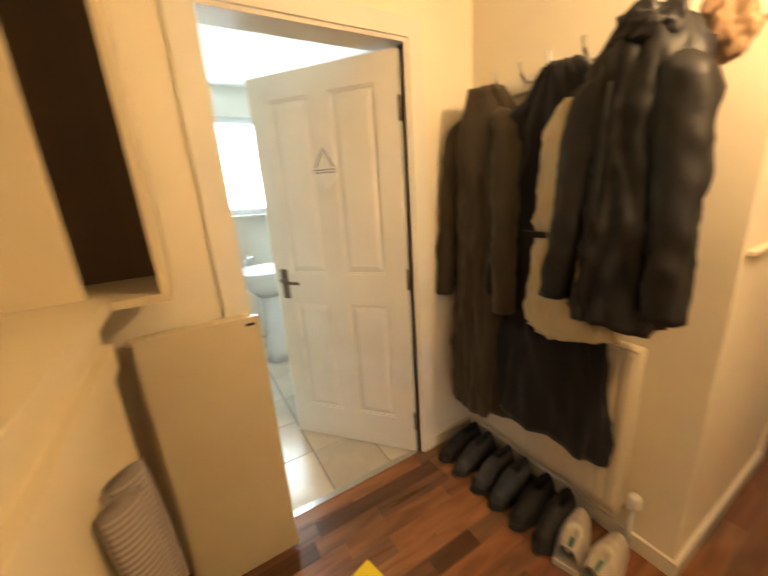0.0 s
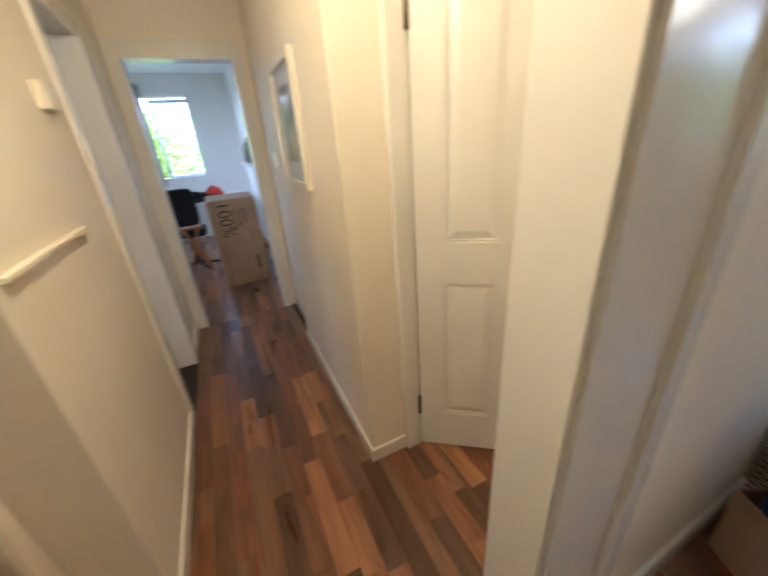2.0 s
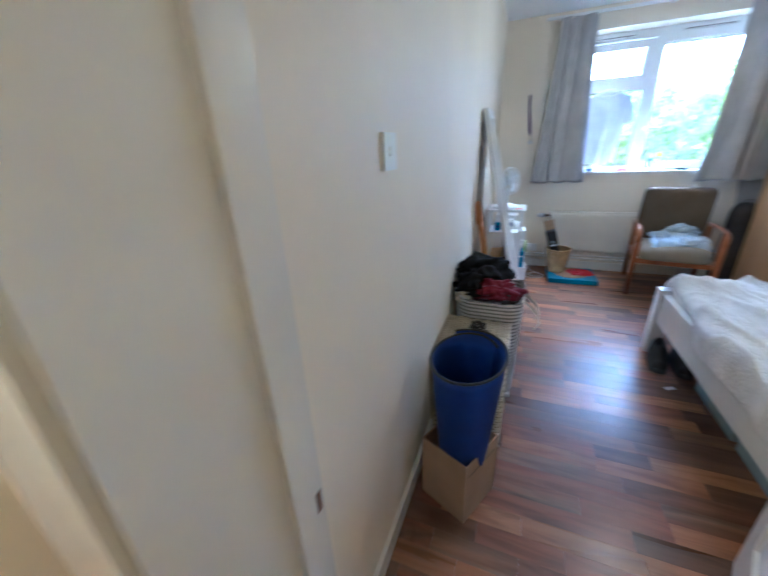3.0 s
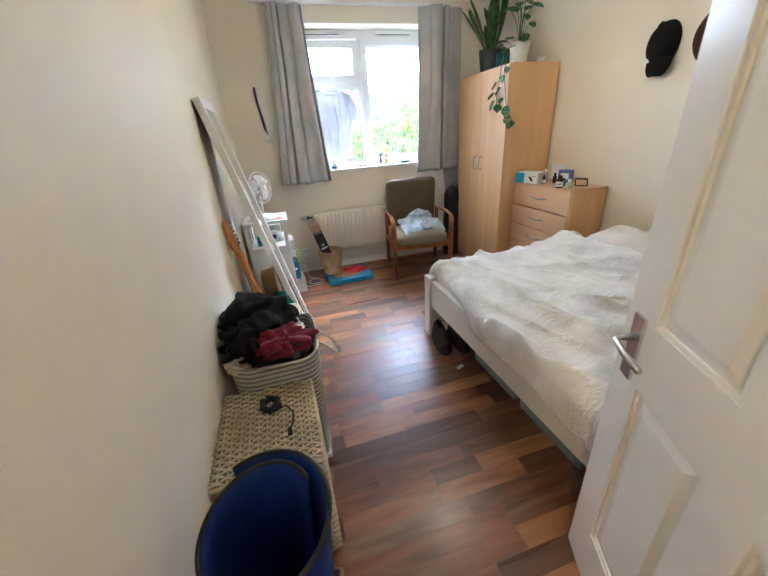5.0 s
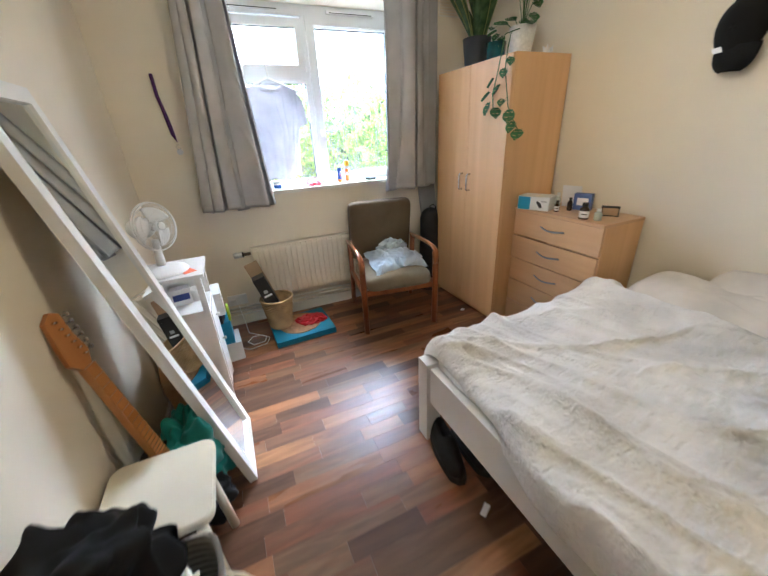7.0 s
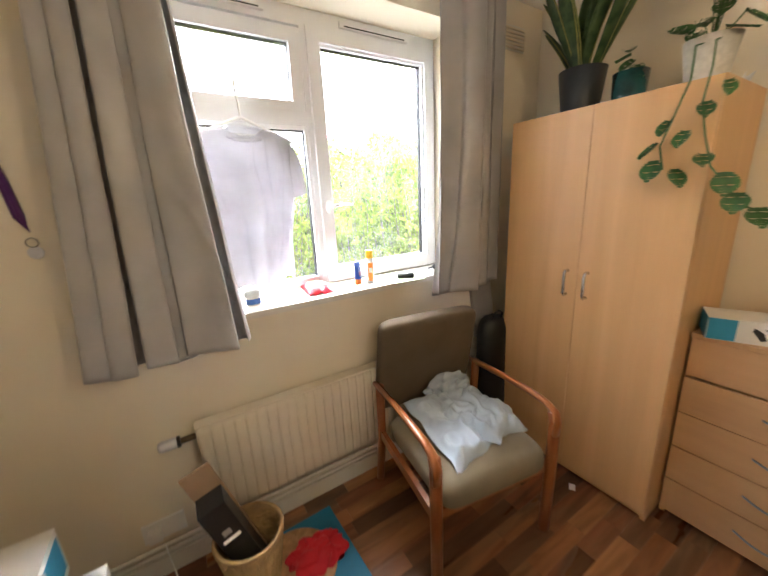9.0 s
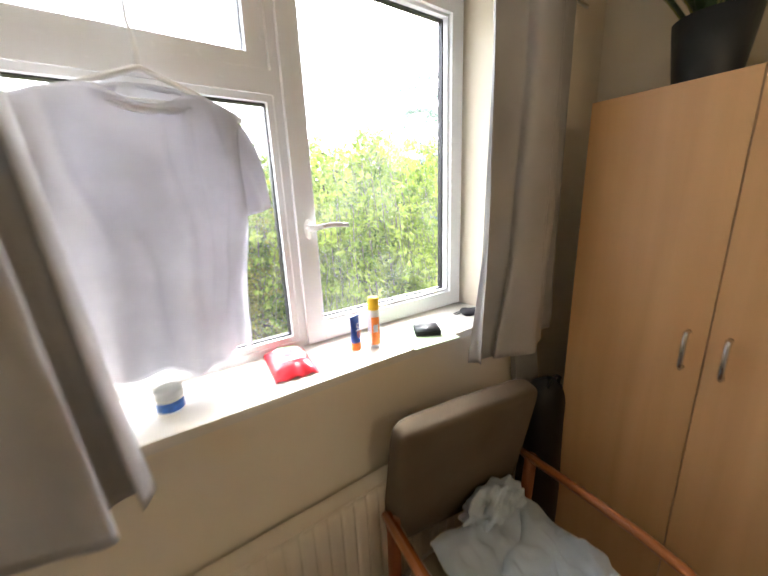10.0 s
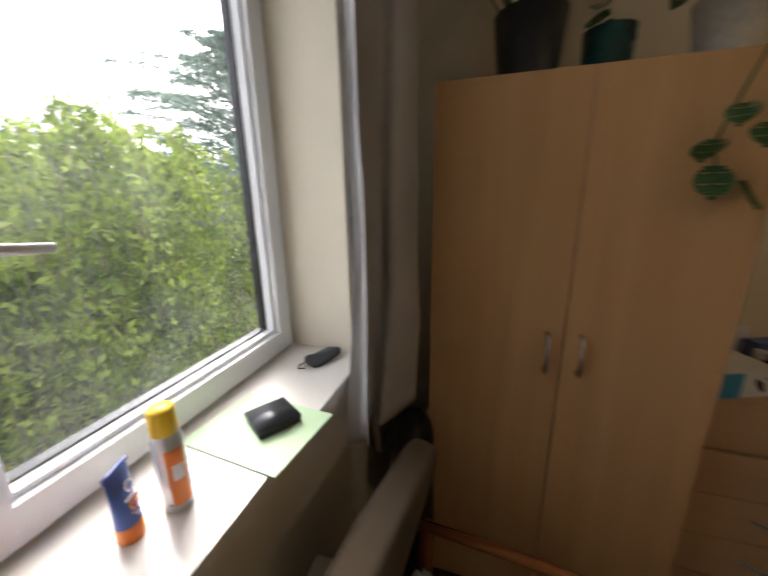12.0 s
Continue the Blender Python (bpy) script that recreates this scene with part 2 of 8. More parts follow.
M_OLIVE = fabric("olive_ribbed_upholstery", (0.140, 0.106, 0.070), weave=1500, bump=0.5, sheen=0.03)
M_GREYC = fabric("grey_curtain_cloth", (0.43, 0.42, 0.42), weave=1200, bump=0.06, rough=0.36, sheen=0.1, through_light=0.04, spec=0.7)
M_DUVET = fabric("white_seersucker_duvet", (0.87, 0.845, 0.82), weave=700, bump=0.3, crinkle=0.9)
M_LINEN = fabric("white_bed_linen", (0.78, 0.73, 0.67), weave=900, bump=0.15)
M_BEDW = paint("white_painted_bed_wood", (0.72, 0.70, 0.66), 0.38, 0.03, 3, 0.04)
M_CHROME = paint("brushed_chrome", (0.66, 0.66, 0.66), 0.22, 0.03, 9, 0.02, 90, metal=1.0)
M_BRASS = paint("dark_bronze_hinge", (0.16, 0.12, 0.08), 0.4, 0.1, 20, 0.05, 90, metal=0.9)
M_BLACK = paint("black_plastic", (0.012, 0.012, 0.013), 0.4, 0.1, 9, 0.05)
M_WHITEP = paint("white_plastic", (0.80, 0.80, 0.78), 0.3, 0.02, 5, 0.0)
M_CARD = paint("brown_cardboard", (0.40, 0.265, 0.16), 0.8, 0.06, 6, 0.15, 120)
M_RADW = paint("cream_radiator_enamel", (0.74, 0.67, 0.55), 0.35, 0.03, 4, 0.03)
M_GLASS = mat("window_glass", glass_build)
M_SILVER = paint("silver_painted_can", (0.62, 0.63, 0.66), 0.3, 0.03, 8, 0.0, metal=0.5)


# ---- mesh helpers ----
def part(name, bm, material, parent=None, label="", smooth=False, bevel=0.0):
    """One bmesh as one mesh object under a thing or a part."""
    if bevel:
        bmesh.ops.bevel(bm, geom=[e for e in bm.edges if len(e.link_faces) == 2 and e.calc_face_angle(0) > 0.6], offset=bevel, segments=2, affect="EDGES", profile=0.6)
    bmesh.ops.recalc_face_normals(bm, faces=bm.faces)
    me = bpy.data.meshes.new(name)
    for f in bm.faces:
        f.smooth = smooth
    bm.to_mesh(me)
    bm.free()
    me.materials.append(material)
    ob = new(name, me)
    if parent is not None:
        ob.parent = parent
    if label:
        ob["label"] = label
    return ob


def thing(name, x, y, z, rz=0.0, label="", category="", group="", rx=0.0, ry=0.0):
    ob = new(name)
    ob.empty_display_size = 0.1
    ob.matrix_basis = pose(x, y, z, rx, ry, rz)
    return tagged(ob, label, category, group)


def box(bm, x0, x1, y0, y1, z0, z1, m=None):
    vs = [bm.verts.new((x, y, z)) for x in (x0, x1) for y in (y0, y1) for z in (z0, z1)]
    for f in ((0, 1, 3, 2), (4, 6, 7, 5), (0, 4, 5, 1), (2, 3, 7, 6), (0, 2, 6, 4), (1, 5, 7, 3)):
        bm.faces.new([vs[i] for i in f])
    if m is not None:
        bmesh.ops.transform(bm, matrix=m, verts=vs)
    return bm


def B(*boxes):
    bm = bmesh.new()
    for b in boxes:
        box(bm, *b)
    return bm


def lathe(bm, profile, seg=24, m=None, cap0=True, cap1=True):
    """Turned shape: profile of (radius, height) round z."""
    rings, made = [], []
    for r, z in profile:
        ring = [bm.verts.new((r * math.cos(2 * math.pi * i / seg), r * math.sin(2 * math.pi * i / seg), z)) for i in range(seg)]
        rings.append(ring)
        made += ring
    for a, b in zip(rings, rings[1:]):
        for i in range(seg):
            bm.faces.new((a[i], a[(i + 1) % seg], b[(i + 1) % seg], b[i]))
    if cap0:
        bm.faces.new(list(reversed(rings[0])))
    if cap1:
        bm.faces.new(rings[-1])
    if m is not None:
        bmesh.ops.transform(bm, matrix=m, verts=made)
    return bm


def tube(bm, pts, r, seg=8, flat=1.0, closed=False, r_end=None):
    """A round (or flattened) bar along points."""
    pts = [Vector(p) for p in pts]
    rings, side = [], None
    for i, p in enumerate(pts):
        a = pts[(i - 1) % len(pts)] if (i or closed) else p
        b = pts[(i + 1) % len(pts)] if (i < len(pts) - 1 or closed) else p
        d = (b - a).normalized()
        if side is None:
            side = d.orthogonal().normalized()
        side = (side - d * side.dot(d)).normalized()
        up = d.cross(side)
        rr = r if r_end is None else r + (r_end - r) * i / max(1, len(pts) - 1)
        rings.append([bm.verts.new(p + rr * (math.cos(2 * math.pi * k / seg) * side + flat * math.sin(2 * math.pi * k / seg) * up)) for k in range(seg)])
    pairs = list(zip(rings, rings[1:])) + ([(rings[-1], rings[0])] if closed else [])
    for a, b in pairs:
        for k in range(seg):
            bm.faces.new((a[k], a[(k + 1) % seg], b[(k + 1) % seg], b[k]))
    if not closed:
        bm.faces.new(list(reversed(rings[0])))
        bm.faces.new(rings[-1])
    return bm


def sheet(bm, nu, nv, f, thick=0.0, wrap=False):
    """A grid of points f(u, v), u and v from 0 to 1; with a thickness, a closed slab."""
    grid = [[bm.verts.new(f(i / nu, j / nv)) for j in range(nv + 1)] for i in range(nu + (0 if wrap else 1))]
    n = len(grid)
    faces = []
    for i in range(n if wrap else n - 1):
        for j in range(nv):
            faces.append(bm.faces.new((grid[i][j], grid[(i + 1) % n][j], grid[(i + 1) % n][j + 1], grid[i][j + 1])))
    if thick:
        bm.normal_update()
        back = [[bm.verts.new(v.co - v.normal * thick) for v in row] for row in grid]
        for i in range(n if wrap else n - 1):
            for j in range(nv):
                bm.faces.new((back[i][j + 1], back[(i + 1) % n][j + 1], back[(i + 1) % n][j], back[i][j]))
        for i in range(n if wrap else n - 1):
            k = (i + 1) % n
            bm.faces.new((grid[k][0], grid[i][0], back[i][0], back[k][0]))
            bm.faces.new((grid[i][nv], grid[k][nv], back[k][nv], back[i][nv]))
        if not wrap:
            for j in range(nv):
                bm.faces.new((grid[0][j], grid[0][j + 1], back[0][j + 1], back[0][j]))
                bm.faces.new((grid[-1][j + 1], grid[-1][j], back[-1][j], back[-1][j + 1]))
    return bm


def nz(x, y, z=0.0, s=1.0):
    return noise.noise(Vector((x * s, y * s, z * s)))


def struct(name, bm, material, label, category, bevel=0.0):
    return tagged(part(name, bm, material, None, bevel=bevel), label, category, kind="structure")


# ---- the shell: plan in metres ----
XL, XR, YW, YD, ZC = 1.22, -1.48, -4.31, -0.48, 2.45      # bedroom: wall by the mirror, wall by the bed, window wall, door wall, ceiling
HL, HR, XC, YB = 0.617, -0.19, 1.86, 1.635                # hall: left face, right face, coat wall, bathroom wall

# bedroom walls
struct("wall_mirror_side", B((XL, XL + 0.10, -4.62, -0.205, 0, ZC)), M_WALL, "cream painted plaster wall beside the leaning mirror", "wall")
struct("wall_bed_side", B((XR - 0.12, XR, -4.62, -0.20, 0, ZC)), M_WALL, "cream painted plaster wall behind the bed", "wall")
WX0, WX1, WZ0, WZ1 = -0.835, 0.60, 1.02, 2.27
struct("wall_window", B((XR, WX0, -4.62, YW, 0, ZC), (WX1, XL, -4.62, YW, 0, ZC), (WX0, WX1, -4.62, YW, 0, WZ0), (WX0, WX1, -4.62, YW, WZ1, ZC)), M_WALL, "cream painted window wall with a deep reveal", "wall")
struct("wall_door", B((XR, 0.38, YD, -0.20, 0, ZC), (0.38, XL, YD, -0.20, 2.06, ZC)), M_WALL, "cream painted wall round the bedroom doorway", "wall")
# hall and side walls
struct("wall_coats", B((XC, 2.83, HL, 1.79, 0, ZC), (2.83, 3.45, HL, HL + 0.1, 2.0, ZC), (3.45, 3.99, HL, HL + 0.1, 0, ZC)), M_WALL, "warm cream wall with coat rack and corner", "wall")
struct("wall_hall_right", B((2.07, 3.32, HR - 0.25, HR, 0, ZC), (3.32, 3.99, HR - 0.25, HR - 0.06, 0, ZC), (2.07, 2.19, -1.5, HR - 0.25, 2.02, ZC), (1.32, 2.19, -1.5, -1.4, 0, ZC), (2.35, 2.45, -1.5, HR - 0.25, 0, ZC)), M_WALL, "cream hall wall with picture and cupboard opening", "wall")
struct("wall_bathroom", B((-0.9, 0.70, YB, YB + 0.12, 0, ZC), (0.70, 1.48, YB, YB + 0.12, 2.03, ZC), (1.48, XC, YB, YB + 0.12, 0, ZC)), M_WALL, "cream wall round the bathroom doorway", "wall")
struct("wall_entrance", B((-1.0, -0.9, -0.20, YB + 0.12, 0, ZC)), M_WALL, "cream painted wall at the end of the hall", "wall")
struct("wall_far_end", B((3.99, 4.11, -1.6, -0.14, 0, ZC), (3.99, 4.11, 0.54, 1.9, 0, ZC), (3.99, 4.11, -0.14, 0.54, 2.0, ZC)), M_WALL, "cream wall round the far doorway", "wall")
# bathroom
struct("wall_bathroom_back", B((-0.6, 0.80, 4.0, 4.25, 0, ZC), (1.60, 2.2, 4.0, 4.25, 0, ZC), (0.80, 1.60, 4.0, 4.25, 0, 1.30), (0.80, 1.60, 4.0, 4.25, 2.20, ZC)), M_WALLW, "pale bathroom wall with a frosted window", "wall")
struct("wall_bathroom_sides", B((-0.7, -0.6, YB + 0.12, 4.25, 0, ZC), (2.1, 2.2, 1.79, 4.0, 0, ZC)), M_WALLW, "pale bathroom side wall", "wall")
# side room behind the left hall door, and far room
struct("wall_side_room", B((2.6, 2.7, 1.79, 2.6, 0, ZC), (2.6, 4.0, 2.6, 2.7, 0, ZC)), M_WALLW, "plain wall of the dim side room", "wall")
# the side opening at y 1.9 is unseen, added to let daylight in
struct("wall_far_room", B((7.6, 7.85, -1.6, 0.3, 0, ZC), (7.6, 7.85, 0.95, 2.0, 0, ZC), (7.6, 7.85, 0.3, 0.95, 0, 1.0), (7.6, 7.85, 0.3, 0.95, 2.15, ZC), (4.11, 5.2, 1.9, 2.0, 0, ZC), (6.9, 7.6, 1.9, 2.0, 0, ZC), (5.2, 6.9, 1.9, 2.0, 0, 0.9), (5.2, 6.9, 1.9, 2.0, 2.2, ZC), (4.11, 7.6, -0.45, -0.35, 0, ZC)), M_WALLW, "pale wall of the far living room", "wall")
struct("ceiling", B((-1.7, 2.45, -4.60, 4.3, ZC, ZC + 0.12), (2.45, 7.9, -1.7, 2.8, ZC, ZC + 0.12)), M_CEIL, "white painted flat ceiling", "ceiling")


# ---- floors ----
floor = struct("floor", B((-1.6, 2.5, -4.62, YB + 0.02, -0.12, -0.012), (2.5, 7.85, -1.6, 2.7, -0.12, -0.012)), M_UNDER, "dark walnut laminate floor in narrow strips", "floor")
bath_floor = struct("floor_bathroom", B((-0.7, 2.2, YB + 0.02, 4.25, -0.12, -0.008)), paint("tile_grout", (0.16, 0.13, 0.10), 0.8), "cream ceramic tile floor with dark joints", "floor")


# ---- windows ----
def bar_frame(x0, x1, z0, z1, w, y0, y1):
    """Four mitre-like bars round an opening in the xz plane."""
    return B((x0, x1, y0, y1, z0, z0 + w), (x0, x1, y0, y1, z1 - w, z1), (x0, x0 + w, y0, y1, z0 + w, z1 - w), (x1 - w, x1, y0, y1, z0 + w, z1 - w))


def glazing(name, x0, x1, z0, z1, y, parent):
    g = part(name, B((x0, x1, y - 0.003, y + 0.003, z0, z1)), M_GLASS, parent)
    g.visible_shadow = False
    return g


win = tagged(thing("window_1", 0, -4.552, 0), "white plastic double casement window with a small top light", "window", kind="structure")
win["kind"] = "structure"
MX = -0.098     # middle post
WB = WZ0 - 0.020
WX0W = WX0 - 0.014
part("window_frame", B((WX0, WX1, -0.035, 0.035, WB + 0.025, WB + 0.07), (WX0, WX1, -0.035, 0.035, 2.20, WZ1), (WX0, WX0 + 0.04, -0.035, 0.035, WB + 0.07, 2.20), (WX1 - 0.04, WX1, -0.035, 0.035, WB + 0.07, 2.20), (MX - 0.035, MX + 0.02, -0.035, 0.035, WB + 0.07, 2.20), (MX + 0.02, WX1 - 0.04, -0.035, 0.035, 1.80, 1.86)), M_UPVC, win, bevel=0.004)
# opening casement
part("casement_sash", bar_frame(WX0W + 0.030, MX - 0.005, WB + 0.055, 2.205, 0.058, -0.02, 0.05), M_UPVC, win, bevel=0.005)
part("glazing_bead", bar_frame(WX0W + 0.086, MX - 0.061, WB + 0.111, 2.149, 0.012, -0.01, 0.035), M_UPVC, win, bevel=0.003)
part("gasket", bar_frame(WX0W + 0.096, MX - 0.071, WB + 0.121, 2.139, 0.006, -0.012, 0.012), M_BLACK, win)
glazing("pane", WX0W + 0.098, MX - 0.073, WB + 0.123, 2.137, 0.0, win)
# fixed light and top light
part("glazing_bead", bar_frame(MX + 0.02, WX1 - 0.04, WB + 0.07, 1.80, 0.018, -0.02, 0.03), M_UPVC, win, bevel=0.003)
part("gasket", bar_frame(MX + 0.036, WX1 - 0.056, WB + 0.086, 1.784, 0.006, -0.012, 0.012), M_BLACK, win)
glazing("pane", MX + 0.038, WX1 - 0.058, WB + 0.088, 1.782, 0.0, win)
AJAR = pose(0, 0, 2.19, -5) @ pose(0, 0, -2.19)
top = part("top_light_sash", bar_frame(MX + 0.02, WX1 - 0.03, 1.85, 2.19, 0.055, -0.035, 0.045), M_UPVC, win, bevel=0.005)
top.matrix_basis = AJAR
part("gasket", bar_frame(MX + 0.072, WX1 - 0.082, 1.902, 2.138, 0.006, -0.012, 0.02), M_BLACK, win).matrix_basis = AJAR
glazing("pane", MX + 0.074, WX1 - 0.084, 1.904, 2.136, 0.0, win).matrix_basis = AJAR
for x in (-0.46, 0.26):
    v = part("trickle_vent", B((x - 0.19, x + 0.19, 0.035, 0.052, 2.222, 2.248)), M_UPVC, win, bevel=0.004)
    part("vent_slot", B((x - 0.17, x + 0.17, 0.052, 0.054, 2.226, 2.231)), M_BLACK, v)
hb = part("handle_base", lathe(bmesh.new(), [(0.0105, 0.0), (0.0115, 0.004), (0.0115, 0.012), (0.009, 0.016)], 20, pose(-0.134, 0.05, 1.43, -90) @ Matrix.Diagonal((1, 2.6, 1, 1))), M_WHITEP, win, "white plastic rosette", True)
lever = bmesh.new()
tube(lever, [(-0.134, 0.064, 1.432), (-0.134, 0.085, 1.433), (-0.155, 0.094, 1.436), (-0.20, 0.098, 1.441), (-0.250, 0.102, 1.437)], 0.0115, 10, 0.75, r_end=0.007)
lv = part("lever", lever, M_WHITEP, hb, "white window handle lever", True)
part("lock_screw", lathe(bmesh.new(), [(0.005, 0), (0.005, 0.003)], 12, pose(-0.165, 0.105, 1.437, -90)), M_CHROME, hb)
sill = struct("window_sill", B((WX0 - 0.0, WX1, -4.535, YW + 0.045, WZ0, WZ0 + 0.026)), M_GLOSS, "white painted window board with small clutter on it", "window sill", bevel=0.006)


# ---- doors ----
def door_leaf(w, h, parent, thick=0.036, z1=0.86, z2=1.02):
    """Four-panel leaf in the xz plane from x = 0 (hinges) to w; panels sunk with a raised field."""
    st, mid, zt, bot = 0.105, 0.10, h - 0.11, 0.20
    xs = ((st, (w - mid) / 2), ((w + mid) / 2, w - st))
    part("stile", B((0, st, 0, thick, 0, h)), M_GLOSS, parent, bevel=0.0015)
    part("stile", B((w - st, w, 0, thick, 0, h)), M_GLOSS, parent, bevel=0.0015)
    part("muntin", B(((w - mid) / 2, (w + mid) / 2, 0, thick, bot, z1)), M_GLOSS, parent, bevel=0.0015)
    part("muntin", B(((w - mid) / 2, (w + mid) / 2, 0, thick, z2, zt)), M_GLOSS, parent, bevel=0.0015)
    for c, d in ((0, bot), (z1, z2), (zt, h)):
        part("rail", B((st, w - st, 0, thick, c, d)), M_GLOSS, parent, bevel=0.0015)
    for a, b in xs:
        for c, d in ((bot, z1), (z2, zt)):
            bm = bmesh.new()
            for s in (0, 1):
                y0, y1, y2 = (0.011, 0.011, 0.003) if s == 0 else (thick - 0.011, thick - 0.011, thick - 0.003)
                e = 0.004
                rings = []
                for ins, y in ((0, y0), (0.012, y1), (0.042, y2)):
                    rings.append([bm.verts.new(p) for p in ((a + ins, y, c + ins), (b - ins, y, c + ins), (b - ins, y, d - ins), (a + ins, y, d - ins))])
                for r0, r1 in zip(rings, rings[1:]):
                    for i in range(4):
                        bm.faces.new((r0[i], r0[(i + 1) % 4], r1[(i + 1) % 4], r1[i]))
                bm.faces.new(rings[-1])
            p = part("panel", bm, M_GLOSS, parent)
            mould = bmesh.new()
            for y0, y1 in ((0.004, 0.011), (thick - 0.011, thick - 0.004)):
                for q in ((a, b, y0, y1, c, c + 0.011), (a, b, y0, y1, d - 0.011, d), (a, a + 0.011, y0, y1, c + 0.011, d - 0.011), (b - 0.011, b, y0, y1, c + 0.011, d - 0.011)):
                    box(mould, *q)
            part("moulding", mould, M_GLOSS, parent, bevel=0.003)


def lever_handle(parent, x, z, y, side, material, out=1):
    """Lever on a long back plate; side is the way the lever points along x, out the face."""
    plate = part("back_plate", B((x - 0.02, x + 0.02, min(y, y + 0.007 * out), max(y, y + 0.007 * out), z - 0.09, z + 0.075)), material, parent, "satin chrome back plate", bevel=0.003)
    bm = bmesh.new()
    tube(bm, [(x, y + 0.005 * out, z + 0.02), (x, y + 0.04 * out, z + 0.02), (x + 0.015 * side, y + 0.052 * out, z + 0.018), (x + 0.06 * side, y + 0.054 * out, z + 0.012), (x + 0.115 * side, y + 0.05 * out, z + 0.008)], 0.0095, 10, 0.8)
    part("lever", bm, material, plate, "chrome lever", True)


def hinge(parent, x, y, z):
    part("hinge", lathe(bmesh.new(), [(0.008, -0.05), (0.008, 0.05)], 10, pose(x, y, z)), M_BRASS, parent, "dark metal butt hinge", True)


def door(name, x, y, rz, label, w=0.762, h=1.975, z1=0.86, z2=1.02):
    d = tagged(thing(name, x, y, 0.012, rz), label, "door", kind="structure")
    door_leaf(w, h, d, 0.036, z1, z2)
    return d


bed_door = door("door_bedroom", 0.41, -0.47, 244.6, "white gloss four-panel bedroom door standing open", z1=0.765, z2=0.93)
lever_handle(bed_door, 0.705, 0.86, 0.036, -1, M_CHROME, 1)
lever_handle(bed_door, 0.705, 0.86, 0.0, -1, M_CHROME, -1)
bath_door = door("door_bathroom", 1.478, 1.665, 130.0, "white gloss four-panel bathroom door standing ajar")
lever_handle(bath_door, 0.70, 0.97, 0.036, -1, M_BRASS, 1)
lever_handle(bath_door, 0.70, 0.97, 0.0, -1, M_BRASS, -1)
for z in (0.2, 1.0, 1.75):
    hinge(bath_door, -0.004, 0.036, z)
cup_door = door("door_cupboard", 2.035, -0.435, 233.0, "white gloss panelled cupboard door, slightly open", 0.70)
for z in (0.24, 1.72):
    hinge(cup_door, -0.004, 0.0, z)


def casing(name, parts_, label):
    return struct(name, B(*parts_), M_GLOSS, label, "door frame", bevel=0.004)


casing("door_frame_bedroom", [(1.195, 1.222, -0.475, -0.20, 0, 2.03), (0.375, 0.40, -0.475, -0.20, 0, 2.03), (0.375, 1.222, -0.475, -0.20, 2.03, 2.058), (1.181, 1.195, -0.425, -0.385, 0, 2.016), (0.40, 0.414, -0.425, -0.385, 0, 2.016)], "white gloss door lining with a narrow stop")
casing("trim_bedroom_door", [(1.205, 1.33, -0.203, -0.186, 0, 2.06), (0.32, 0.39, -0.20, -0.186, 0, 2.10), (0.39, 1.33, -0.20, -0.186, 2.06, 2.12)], "white gloss architrave round the bedroom doorway")
part("strike_plate", B((1.1925, 1.1952, -0.466, -0.45, 0.72, 0.77)), M_CHROME, bpy.data.objects["door_frame_bedroom"], "steel strike plate")
casing("door_frame_bathroom", [(0.70, 0.725, YB - 0.005, YB + 0.125, 0, 2.005), (1.48, 1.505, YB - 0.005, YB + 0.125, 0, 2.005), (0.70, 1.505, YB - 0.005, YB + 0.125, 2.005, 2.03)], "white gloss bathroom door lining")
casing("trim_bathroom_door", [(0.635, 0.71, YB - 0.016, YB, 0, 2.09), (1.495, 1.565, YB - 0.016, YB, 0, 2.09), (0.71, 1.495, YB - 0.016, YB, 2.02, 2.09)], "white gloss architrave round the bathroom doorway")
casing("door_frame_cupboard", [(2.05, 2.068, -0.47, -0.40, 0, 2.05), (2.04, 2.066, HR - 0.24, HR - 0.17, 0, 2.08)], "cream gloss cupboard door frame")
casing("door_frame_side_room", [(2.80, 2.86, HL - 0.014, HL + 0.11, 0, 1.95), (3.42, 3.48, HL - 0.014, HL + 0.11, 0, 1.95), (2.80, 3.48, HL - 0.014, HL + 0.11, 1.95, 2.02)], "white gloss frame of the side doorway")
casing("door_frame_far", [(3.975, 4.12, -0.20, -0.13, 0, 1.96), (3.975, 4.12, 0.53, 0.60, 0, 1.96), (3.975, 4.12, -0.20, 0.60, 1.96, 2.07)], "white gloss frame of the far doorway")
struct("threshold_bathroom", B((0.725, 1.48, YB + 0.0, YB + 0.035, -0.01, 0.008)), M_CHROME, "worn metal threshold strip", "threshold", bevel=0.003)


def skirting(name, runs, h=0.085):
    return struct(name, B(*[(*r, 0, h) for r in runs]), M_GLOSS, "white gloss skirting board", "baseboard", bevel=0.004)


skirting("baseboard_bedroom", [(XL - 0.015, XL, YW, YD), (XR, XR + 0.015, YW, YD), (XR + 0.015, XL - 0.015, YW, YW + 0.015), (XR + 0.015, 0.38, YD - 0.015, YD)])
